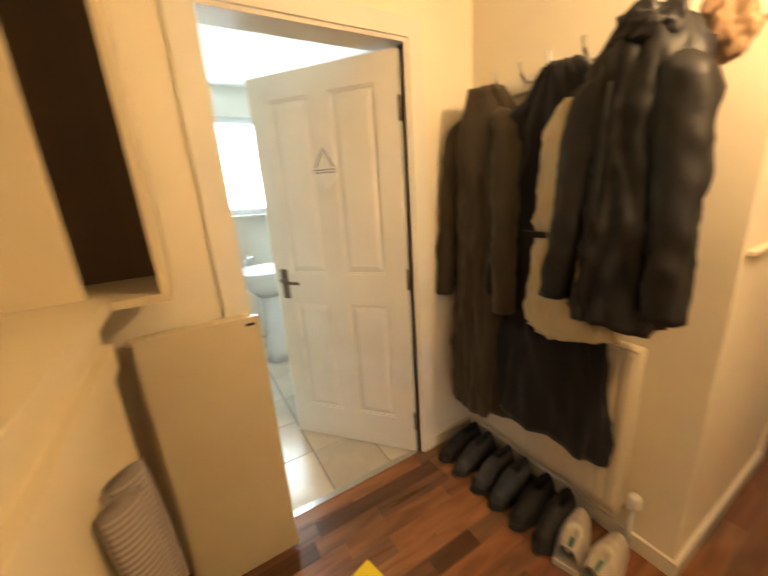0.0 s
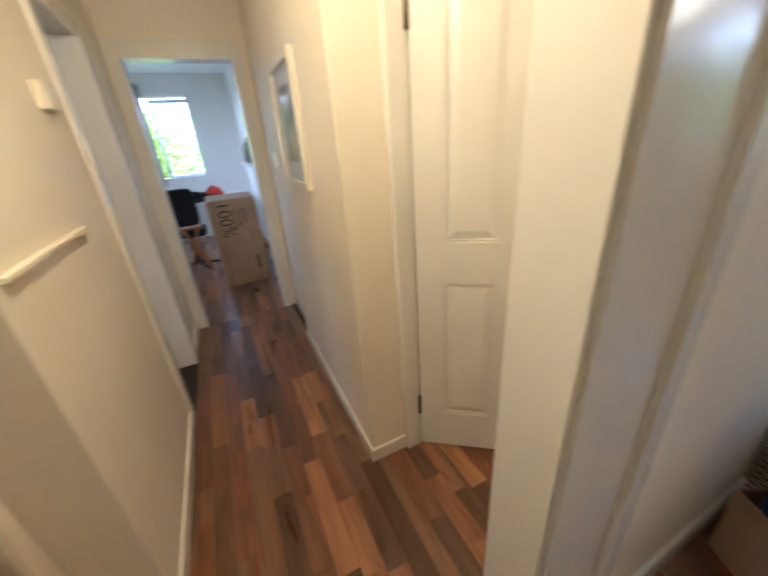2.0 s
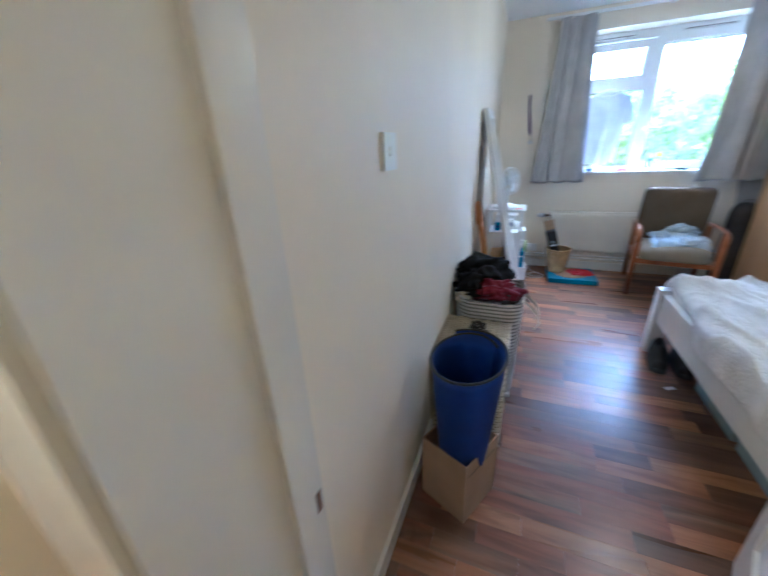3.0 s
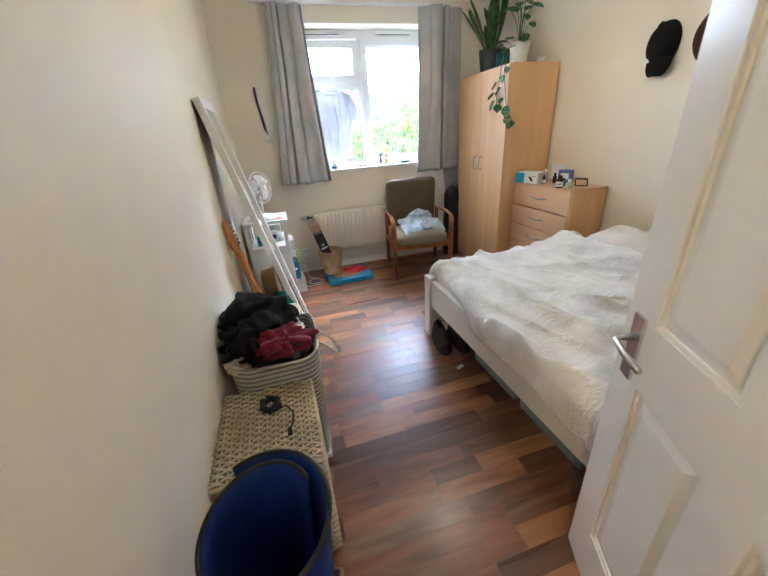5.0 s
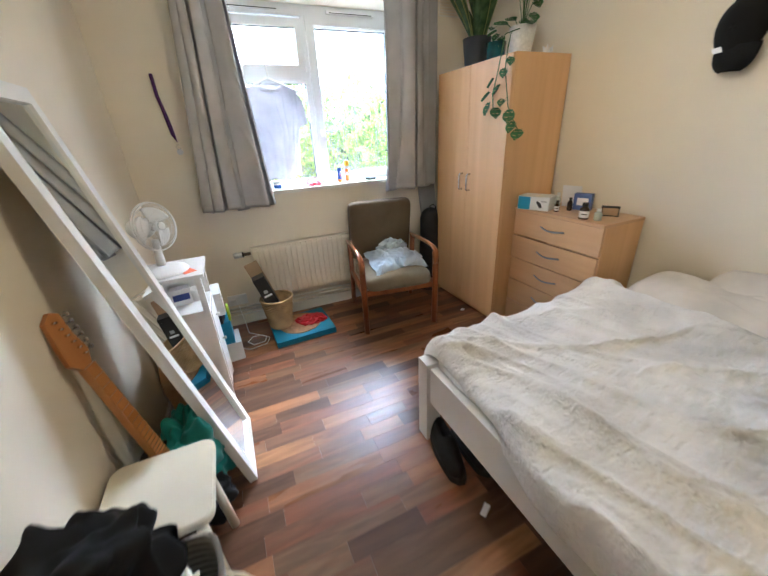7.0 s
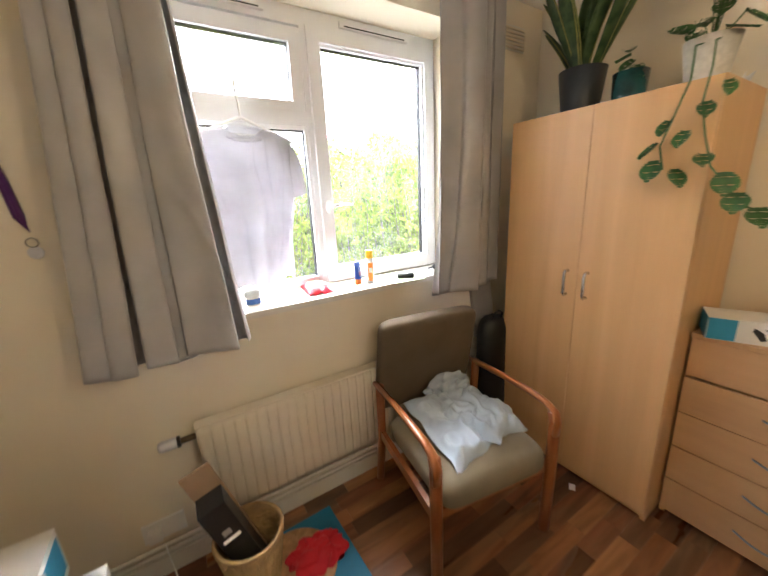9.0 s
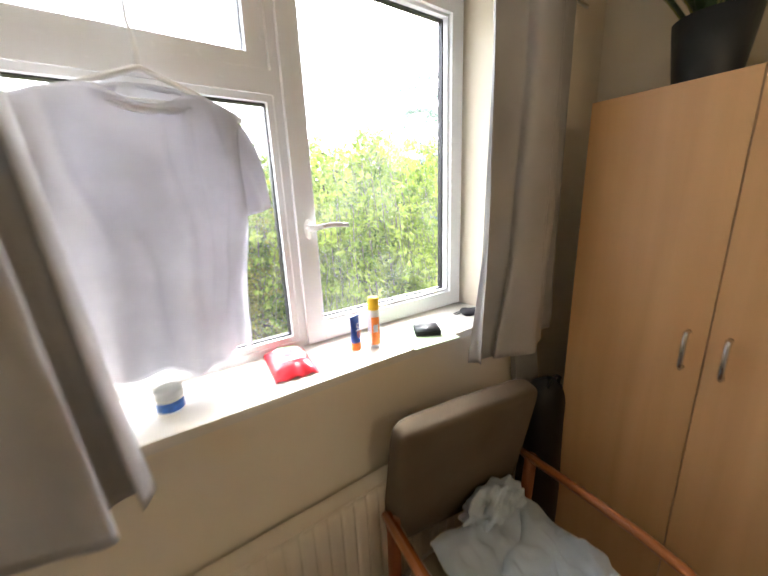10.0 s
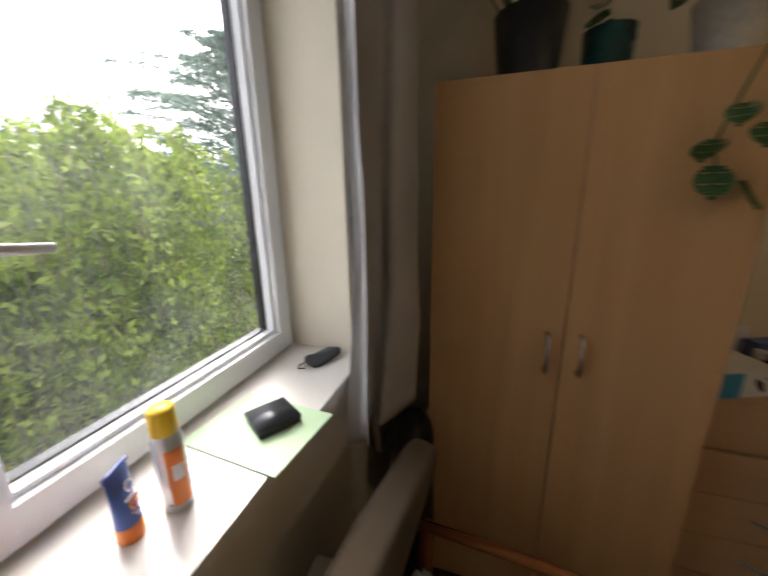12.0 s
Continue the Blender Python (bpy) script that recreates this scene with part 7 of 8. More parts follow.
part("glass", B((-0.195, 0.195, 0.010, 0.012, -0.23, 0.23)), mat("picture_glass", pane_build), pic)
led = thing("key_rail", 2.16, HL, 1.195, 0, "slim cream ledge fixed to the wall", "ledge")
part("ledge", B((-0.27, 0.27, -0.018, 0.0, -0.006, 0.006)), M_WALL, led, bevel=0.003)
chm = thing("door_chime", 2.60, HL, 1.60, 0, "small cream door chime box", "chime")
part("case", B((-0.05, 0.05, -0.028, 0.0, -0.04, 0.04)), M_CREAM, chm, bevel=0.006)
part("face_plate", B((-0.035, 0.035, -0.030, -0.028, -0.025, 0.025)), M_WALLW, chm)
hs = thing("light_switch", 3.30, HR, 1.31, 0, "white light switch at the corner", "light switch")
part("plate", B((-0.043, 0.043, 0.0, 0.009, -0.043, 0.043)), M_WHITEP, hs, bevel=0.002)
part("rocker", B((-0.01, 0.01, 0.009, 0.012, -0.014, 0.014)), M_WHITEP, hs)
skt = thing("wall_socket", 3.28, HR, 0.30, 0, "cream wall socket near the corner", "socket")
part("plate", B((-0.043, 0.043, 0.0, 0.009, -0.043, 0.043)), M_CREAM, skt, bevel=0.002)
hl = thing("hall_ceiling_light", 1.55, 0.24, ZC, 0, "plain hall ceiling lamp with a warm bulb", "ceiling light")
part("ceiling_rose", lathe(bmesh.new(), [(0.05, 0), (0.045, -0.02), (0.02, -0.03)], 24), M_WHITEP, hl, smooth=True)
part("cord", tube(bmesh.new(), [(0, 0, -0.03), (0, 0, -0.32)], 0.004, 6), M_WHITEP, hl, smooth=True)
hbulb = part("bulb", lathe(bmesh.new(), [(0.014, -0.32), (0.016, -0.36), (0.03, -0.41), (0.03, -0.435), (0.018, -0.46), (0.002, -0.467)], 24), glow("lit_hall_bulb", (1.0, 0.72, 0.36), 8.0), hl, "glowing warm bulb", True)
hbulb.visible_shadow = False

# cupboards by the entrance
M_KCAB = paint("cream_cupboard_paint", (0.66, 0.56, 0.38), 0.42, 0.03, 3, 0.03)
low = thing("low_cupboard", 0.55, 1.50, 0, 0, "cream painted low cupboard with a finger hole", "cupboard")
part("body", B((-0.20, 0.16, 0.02, 0.115, 0, 1.03)), M_KCAB, low, bevel=0.003)
dfr = part("door", B((-0.18, 0.18, -0.005, 0.018, 0.02, 1.05)), M_KCAB, low, bevel=0.003)
part("finger_hole", B((0.135, 0.165, -0.0062, -0.005, 1.02, 1.03)), M_BLACK, dfr)
tall = thing("wall_cupboard", 0.30, 1.52, 1.20, 0, "cream open wall cupboard above the boxing", "cupboard")
part("side", B((0.19, 0.21, -0.215, 0.11, 0.0, 1.2)), M_KCAB, tall, bevel=0.002)
part("side", B((-0.21, -0.19, -0.215, 0.11, 0.0, 1.2)), M_KCAB, tall, bevel=0.002)
part("front_panel", B((-0.6, 0.05, -0.237, -0.217, 0.025, 1.2)), M_KCAB, tall, bevel=0.002)
# back coloured dark brown to carry the shade inside the recess
part("back", B((-0.19, 0.19, 0.09, 0.11, 0.0, 1.2)), wood("dark_cupboard_back", (0.10, 0.06, 0.03), (0.16, 0.10, 0.05), "Z", 0.5), tall)
part("bottom", B((-0.19, 0.19, -0.215, 0.09, 0.0, 0.02)), M_KCAB, tall)
boxg = thing("boxed_cupboard", 0.0, 1.05, 0, 0, "cream boxed cupboard with a sloping ledge", "cupboard")
part("panel", B((-0.6, 0.36, -0.45, 0.22, 0, 1.20)), M_KCAB, boxg, bevel=0.004)
part("ledge", B((-0.6, 0.39, -0.47, 0.23, 1.205, 1.24)), M_KCAB, boxg, bevel=0.006)
part("frame_rail", B((0.36, 0.38, -0.42, 0.20, 0.10, 0.16)), M_KCAB, boxg, bevel=0.003)
part("frame_rail", B((0.36, 0.38, -0.42, 0.20, 1.08, 1.14)), M_KCAB, boxg, bevel=0.003)
sock_ = thing("knitted_socks", 0.395, 0.95, 0.88, 0, "grey knitted wool socks hanging on the cupboard", "socks")
M_KNIT = fabric("grey_knit_wool", (0.30, 0.25, 0.22), (0.20, 0.165, 0.15), weave=250, bump=1.2, stripes=0.012)
for k in range(2):
    part("sock", tube(bmesh.new(), [(0.0, -0.03 + 0.07 * k, 0.10), (0.01, -0.03 + 0.07 * k, -0.05), (0.012, -0.035 + 0.08 * k, -0.20), (0.02, -0.09 + 0.10 * k, -0.28)], 0.036, 12, 0.5), M_KNIT, sock_, smooth=True)
yb = thing("yellow_bag", 0.80, 1.02, 0, 15, "bright yellow paper bag on the floor", "bag")
part("bag", B((-0.10, 0.10, -0.07, 0.07, 0, 0.26)), paint("yellow_paper", (0.80, 0.62, 0.0), 0.6, 0.04, 8, 0.1), yb, bevel=0.004)

# sign on the bathroom door
sign = thing("heart_sign", 0, 0, 0, 0, "white wooden heart sign hung on the bathroom door", "sign")
sign.matrix_basis = pose(1.478, 1.665, 0.012, 0, 0, 130) @ pose(0.38, 0.037, 1.50)
M_SIGN = paint("white_sign_wood", (0.76, 0.74, 0.70), 0.5, 0.04)
def heart(a):
    return (0.062 * math.sin(a) ** 3, 0.05 * (0.8125 * math.cos(a) - 0.3125 * math.cos(2 * a) - 0.125 * math.cos(3 * a) - 0.0625 * math.cos(4 * a)))
part("heart", outline(blob_outline(heart, 40), 0.0, 0.009), M_SIGN, sign, bevel=0.001)
part("plaque", B((-0.075, 0.075, 0.009, 0.013, 0.012, 0.045)), M_SIGN, sign, bevel=0.002)
part("cord", tube(bmesh.new(), [(-0.05, 0.006, 0.045), (0, 0.006, 0.13), (0.05, 0.006, 0.045)], 0.003, 5), M_DGREY, sign, smooth=True)
for k in range(2):
    part("print_bar", B((-0.055, 0.055, 0.013, 0.0135, 0.02 + 0.012 * k, 0.024 + 0.012 * k)), M_DGREY, sign)

# ---- bathroom ----
bw_ = tagged(thing("window_2", 1.20, 4.06, 0.15), "white bathroom window with frosted glass", "window", kind="structure")
def frost_build(n, l, b):
    b.inputs["Base Color"].default_value = (0.80, 1.0, 0.93, 1)
    b.inputs["Roughness"].default_value = 0.55
    b.inputs["Transmission Weight"].default_value = 0.9
    b.inputs["IOR"].default_value = 1.2
part("window_frame", bar_frame(-0.40, 0.40, 1.15, 2.05, 0.06, -0.03, 0.03), M_UPVC, bw_, bevel=0.004)
fp = part("pane", B((-0.34, 0.34, -0.004, 0.004, 1.21, 1.99)), mat("frosted_glass", frost_build), bw_)
fp.visible_shadow = False
struct("window_sill_bathroom", B((0.78, 1.62, 3.93, 4.03, 1.27, 1.298)), M_GLOSS, "white bathroom window board", "window sill", bevel=0.004)
M_CERAM = paint("white_glazed_ceramic", (0.80, 0.82, 0.83), 0.12, 0.015, 4, 0.0)
basin = thing("wash_basin", 1.12, 3.35, 0, 0, "white pedestal wash basin", "basin")
part("bowl", lathe(bmesh.new(), [(0.10, 0.62), (0.22, 0.74), (0.25, 0.85), (0.24, 0.86), (0.17, 0.76)], 36, None, True, True), M_CERAM, basin, smooth=True)
part("pedestal", lathe(bmesh.new(), [(0.11, 0), (0.09, 0.1), (0.085, 0.63)], 24), M_CERAM, basin, smooth=True)
part("tap", tube(bmesh.new(), [(-0.16, 0.0, 0.85), (-0.16, 0, 0.95), (-0.08, 0, 0.97)], 0.012, 8), M_CHROME, basin, smooth=True)

# ---- side room and far room ----
sr = thing("storage_rack", 3.15, 1.25, 0, 0, "dark storage rack with red and black things", "rack")
for z in (0.1, 0.6, 1.1, 1.6):
    part("shelf", B((-0.45, 0.45, -0.2, 0.2, z, z + 0.03)), M_NAVYC, sr)
for x in (-0.45, 0.42):
    part("upright", B((x, x + 0.03, -0.2, 0.2, 0, 1.9)), M_NAVYC, sr)
rc = thing("red_bag", 3.28, 1.12, 1.13, 0, "red fabric bag on the rack", "bag")
part("bag", pillow_bm(0.26, 0.2, 0.4, 2.2), fabric("red_nylon", (0.45, 0.02, 0.02)), rc, smooth=True).matrix_basis = pose(0, 0, 0.2)
tx = thing("moving_box", 5.08, 0.10, 0, 0, "tall brown cardboard box with black print", "box")
part("carton_body", B((-0.25, 0.25, -0.24, 0.22, 0, 0.92)), M_CARD, tx, bevel=0.004)
text_on("printed_text", "100%", 0.17, pose(-0.2512, 0.08, 0.72, 90, 0, -90) @ pose(0, 0, 0, 0, 0, -90), M_BLACK, tx)
for k in range(3):
    part("print_bar", B((-0.2515, -0.25, -0.02 - 0.05 * k, 0.0 - 0.05 * k, 0.60 + 0.03 * k, 0.82)), M_NAVY if k == 9 else paint("brown_print", (0.14, 0.08, 0.05), 0.7), tx)
part("print_bar", B((-0.2515, -0.25, -0.17, -0.13, 0.15, 0.30)), bpy.data.materials["brown_print"], tx)
part("tape", B((-0.252, -0.25, 0.155, 0.16, 0.0, 0.92)), bpy.data.materials["brown_print"], tx)
fw = tagged(thing("window_3", 7.70, 0.52, 0), "white casement window of the far room", "window", kind="structure")
fr = part("window_frame", bar_frame(-0.30, 0.30, 0.98, 2.12, 0.05, -0.03, 0.03), M_UPVC, fw, bevel=0.004)
fr.matrix_basis = pose(0, 0, 0, 0, 0, 90)
pn = glazing("pane", -0.25, 0.25, 1.03, 2.07, 0.0, fw)
pn.matrix_basis = pose(0, 0, 0, 0, 0, 90)
# unseen side window, added to brighten the far room and hall end
fw2 = tagged(thing("added_window", 6.05, 1.95, 0), "unseen white casement window added to light the far room", "window", kind="structure")
part("window_frame", bar_frame(-0.85, 0.85, 0.9, 2.2, 0.06, -0.03, 0.03), M_UPVC, fw2, bevel=0.004)
part("mullion", B((-0.03, 0.03, -0.03, 0.03, 0.96, 2.14)), M_UPVC, fw2)
glazing("pane", -0.79, -0.03, 0.96, 2.14, 0.0, fw2)
glazing("pane", 0.03, 0.79, 0.96, 2.14, 0.0, fw2)
fcur = thing("curtain", 7.50, 0.98, 0, 0, "dark grey curtain at the far window", "curtain")
part("drape", sheet(bmesh.new(), 40, 12, lambda u, v: (0.03 * math.sin(22 * u), -0.12 + 0.24 * u, 0.9 + 1.4 * v), 0.003), M_GREYC, fcur, smooth=True)
dk = thing("desk", 6.5, 0.55, 0, 0, "white desk cluttered with things by the window", "desk")
part("desktop", B((-0.5, 0.5, -0.6, 0.6, 0.72, 0.75)), M_BEDW, dk, bevel=0.003)
for x in (-0.46, 0.42):
    for y in (-0.56, 0.52):
        part("leg", B((x, x + 0.04, y, y + 0.04, 0, 0.72)), M_BEDW, dk)
heap("rucksack", "red and black bag on the desk", "bag", (6.15, 0.22, 0.80), (0.1, 0.12, 0.14), 3.3, fabric("red_rucksack", (0.60, 0.05, 0.03)))
heap("jumper", "dark clothes piled on the desk", "clothes", (6.2, 0.45, 0.79), (0.15, 0.2, 0.10), 5.3, M_NAVYC)
sc = thing("folding_stool", 5.55, 0.58, 0, 0, "folding wooden stool leaning by the box", "stool")
for s in (-1, 1):
    part("leg", tube(bmesh.new(), [(0, s * 0.12, 0.0), (0.0, -s * 0.08, 0.55)], 0.016, 8), M_MAPLE, sc, smooth=True)
    part("leg", tube(bmesh.new(), [(0.2, s * 0.12, 0.0), (0.2, -s * 0.08, 0.55)], 0.016, 8), M_MAPLE, sc, smooth=True)
part("seat", B((-0.03, 0.23, -0.12, 0.12, 0.55, 0.57)), M_MAPLE, sc, bevel=0.004)
ch2 = thing("office_chair", 5.75, 0.62, 0, 0, "dark office chair at the desk", "chair")
part("seat", cushion(0.42, 0.42, 0.09, 0.02, 3.0), M_NAVYC, ch2, smooth=True).matrix_basis = pose(0, 0, 0.48)
part("backrest", cushion(0.36, 0.42, 0.06, 0.02, 4.0), M_NAVYC, ch2, smooth=True).matrix_basis = pose(-0.2, 0, 0.80, 90, 0, 90)
part("column", tube(bmesh.new(), [(0, 0, 0.08), (0, 0, 0.44)], 0.025, 10), M_BLACK, ch2, smooth=True)
for k in range(5):
    part("foot", tube(bmesh.new(), [(0, 0, 0.09), (0.26 * math.cos(k * 1.257), 0.26 * math.sin(k * 1.257), 0.03)], 0.016, 8), M_BLACK, ch2, smooth=True)
shp = thing("wall_shelf", 5.7, -0.30, 1.20, 0, "narrow shelf with pictures and dark ornaments", "shelf")
part("board", B((-0.5, 0.5, -0.05, 0.10, -0.02, 0.0)), M_BEDW, shp)
for k in range(5):
    part("ornament", lathe(bmesh.new(), [(0.03, 0), (0.045, 0.05), (0.03, 0.13 + 0.05 * (k % 3)), (0.012, 0.18 + 0.06 * (k % 3))], 14, pose(-0.4 + 0.2 * k, 0.02, 0)), (M_DGREY, M_FELT, M_SNAKE, M_BLACKC, M_CARD)[k], shp, smooth=True)
fpic = thing("picture_frame", 5.3, -0.35, 1.85, 0, "dark framed picture in the far room", "picture")
part("frame", bar_frame(-0.2, 0.2, -0.25, 0.25, 0.03, 0.0, 0.03), M_BLACK, fpic)
part("print", B((-0.17, 0.17, 0.0, 0.01, -0.22, 0.22)), M_DGREY, fpic)


# ---- outdoors ----
GZ = -3.2
M_GRASS = paint("garden_ground", (0.075, 0.075, 0.035), 0.95, 0.5, 0.6, 0.4, 20, stain=(0.06, 0.045, 0.03))
gnd = bmesh.new()
sheet(gnd, 40, 40, lambda u, v: ((u - 0.5) * 3000 * abs(2 * u - 1) ** 1.5 + (u - 0.5) * 60, (v - 0.5) * 3000 * abs(2 * v - 1) ** 1.5 + (v - 0.5) * 60, GZ + 0.0))
struct("ground", gnd, M_GRASS, "bare earth and patchy grass of the garden", "ground")


def leaf_cloud(name, pts, size, material, parent, seed, droop=0.3):
    """Small folded leaves at the given points, joined into one crown."""
    rng = np.random.default_rng(seed)
    n = len(pts)
    d = rng.normal(size=(n, 3))
    d[:, 2] -= droop
    d /= np.linalg.norm(d, axis=1)[:, None]
    s = rng.normal(size=(n, 3))
    s -= d * (s * d).sum(1)[:, None]
    s /= np.linalg.norm(s, axis=1)[:, None]
    nn = np.cross(d, s)
    L = size * rng.uniform(0.6, 1.3, (n, 1))
    v = np.stack([pts, pts + d * L * 0.5 + s * L * 0.26 + nn * L * 0.08, pts + d * L, pts + d * L * 0.5 - s * L * 0.26 + nn * L * 0.08], 1).reshape(-1, 3)
    i = np.arange(n)[:, None] * 4
    f = np.concatenate([i + [[0, 1, 2]], i + [[0, 2, 3]]], 0)
    me = bpy.data.meshes.new(name)
    me.from_pydata(v.tolist(), [], f.tolist())
    me.materials.append(material)
    ob = new(name, me)
    ob.parent = parent
    ob["kind"] = "stuff"
    return ob


def foliage(name, c1, c2, c3):
    def build(n, l, b):
        g, ramp = n.new("ShaderNodeNewGeometry"), n.new("ShaderNodeValToRGB")
        tc, nt, ad0 = n.new("ShaderNodeTexCoord"), n.new("ShaderNodeTexNoise"), n.new("ShaderNodeMath")
        nt.inputs["Scale"].default_value = 1.5
        l.new(tc.outputs["Object"], nt.inputs["Vector"])
        ad0.operation = "MULTIPLY_ADD"
        l.new(g.outputs["Random Per Island"], ad0.inputs[0])
        ad0.inputs[1].default_value = 0.30
        l.new(nt.outputs["Fac"], ad0.inputs[2])
        e = ramp.color_ramp.elements
        e[0].position, e[1].position = 0.42, 0.86
        e[0].color, e[1].color = rgb(c1), rgb(c3)
        m = e.new(0.64)
        m.color = rgb(c2)
        l.new(ad0.outputs[0], ramp.inputs["Fac"])
        l.new(ramp.outputs[0], b.inputs["Base Color"])
        b.inputs["Roughness"].default_value = 0.55
        tr, mx = n.new("ShaderNodeBsdfTranslucent"), n.new("ShaderNodeMixShader")
        l.new(ramp.outputs[0], tr.inputs[0])
        mx.inputs[0].default_value = 0.4
        l.new(b.outputs[0], mx.inputs[1])
        l.new(tr.outputs[0], mx.inputs[2])
        l.new(mx.outputs[0], n["Material Output"].inputs[0])
    return mat(name, build)


M_BARK = paint("grey_brown_bark", (0.09, 0.07, 0.05), 0.9, 0.3, 8, 0.8, 40, dist=0.02)
M_TWIG = paint("pale_twig_bark", (0.22, 0.19, 0.14), 0.8, 0.2, 8, 0.3, 60)
F_LIME = foliage("lime_spring_leaves", (0.085, 0.15, 0.022), (0.27, 0.38, 0.05), (0.45, 0.54, 0.10))
F_GREEN = foliage("mid_green_leaves", (0.05, 0.105, 0.025), (0.12, 0.22, 0.05), (0.20, 0.33, 0.08))
F_GOLD = foliage("golden_green_leaves", (0.12, 0.13, 0.022), (0.32, 0.31, 0.05), (0.46, 0.43, 0.09))
F_BLUE = foliage("blue_green_needles", (0.09, 0.16, 0.12), (0.18, 0.27, 0.21), (0.27, 0.37, 0.30))


def tree(x, y, top, spread, seed, leaves, material, size, label, droop=0.3, low=-2.6, twigs=0):
    """Trunk, limbs and a crown of leaf clumps with gaps; z from the ground up to top."""
    rng = random.Random(seed)
    t = thing("tree", x, y, GZ, 0, label, "tree", "trees in the garden")
    H = top - GZ
    part("trunk", tube(bmesh.new(), [(0.12 * math.sin(i * 0.9 + seed), 0.1 * math.cos(i * 0.7 + seed) - 0.1, H * 0.86 * i / 9) for i in range(10)], 0.13, 10, r_end=0.02), M_BARK, t, smooth=True)
    pts, bm = [], bmesh.new()
    nb = 30
    per = leaves // (nb * 8)
    for b in range(nb):
        h0 = (0.22 + 0.66 * (b + 0.5) / nb) * H
        a = b * 2.4 + rng.uniform(-0.5, 0.5)
        reach = spread * (0.55 + 0.65 * rng.random()) * (1.05 - 0.75 * ((h0 / H) - 0.25) ** 2) * (1.15 - 0.6 * h0 / H)
        rise = H * rng.uniform(0.02, 0.16)
        path = []
        for i in range(9):
            s = i / 8
            path.append(Vector((reach * s * math.cos(a + 0.3 * s), reach * s * math.sin(a + 0.3 * s), h0 + rise * math.sin(s * 1.9) - droop * 1.2 * s * s)) + Vector((rng.gauss(0, 0.05), rng.gauss(0, 0.05), rng.gauss(0, 0.05))))
        tube(bm, path, 0.032, 5, r_end=0.006)
        for i in range(1, 9):
            c = path[i]
            sig = 0.13 + 0.22 * spread * rng.random() * 0.6
            for _ in range(per):
                pts.append((c.x + rng.gauss(0, sig), c.y + rng.gauss(0, sig), c.z + rng.gauss(0, sig * 0.62) - droop * 0.25 * abs(rng.gauss(0, 1))))
    part("limbs", bm, M_BARK, t, smooth=True)
    if twigs:
        bm = bmesh.new()
        for k in range(twigs):
            a, h0 = rng.uniform(0, 6.28), rng.uniform(0.35, 0.95) * H
            r0 = spread * rng.uniform(0.45, 0.95)
            p = Vector((r0 * math.cos(a), r0 * math.sin(a), h0))
            path = [p + Vector((0.10 * i * math.cos(a) * 0.6 + rng.gauss(0, 0.02), 0.10 * i * math.sin(a) * 0.6 + rng.gauss(0, 0.02), 0.10 * i - 0.042 * i * i)) for i in range(9)]
            tube(bm, path, 0.011, 4, r_end=0.004)
            for q in path[1:]:
                for _ in range(9):
                    pts.append((q.x + rng.gauss(0, 0.05), q.y + rng.gauss(0, 0.05), q.z + rng.gauss(0, 0.06)))
        part("twigs", bm, M_TWIG, t, "pale drooping twigs", True)
    leaf_cloud("crown", np.array(pts), size, material, t, seed, droop)
    return t


tree(-3.4, -10.6, 3.1, 2.3, 3, 22000, F_LIME, 0.13, "tree with drooping lime green spring leaves", 0.8, twigs=420)
tree(-0.4, -11.6, 2.3, 2.4, 5, 26000, F_GOLD, 0.11, "broad tree with golden spring leaves", 0.6, twigs=160)
tree(2.6, -10.4, 1.9, 2.3, 7, 18000, F_GOLD, 0.11, "tree with golden green leaves", 0.4, twigs=60)
tree(5.8, -11.5, 2.4, 2.6, 9, 14000, F_GREEN, 0.12, "leafy mid-green garden tree", 0.4)
tree(-6.6, -12.0, 3.2, 2.4, 12, 20000, F_LIME, 0.14, "tree with hanging yellow-green branches", 0.8, twigs=160)
tree(-13.5, -13.5, 4.2, 3.0, 17, 14000, F_GREEN, 0.14, "leafy tree at the garden's edge", 0.4)
tree(-2.2, -17.0, 3.7, 3.2, 19, 16000, F_GREEN, 0.14, "dense green tree behind the front row", 0.3)
tree(2.6, -18.0, 3.4, 3.2, 21, 14000, F_GREEN, 0.14, "dense dark green tree further back", 0.3)
tree(8.5, -16.5, 4.6, 3.2, 23, 10000, F_GREEN, 0.15, "dense green tree at the side", 0.3)
tree(1.2, -8.2, -0.55, 1.4, 25, 12000, F_GREEN, 0.09, "bushy green shrub below the window", 0.2)
tree(3.2, -8.6, -0.7, 1.5, 27, 9000, F_GREEN, 0.09, "bushy dark green shrub", 0.2)


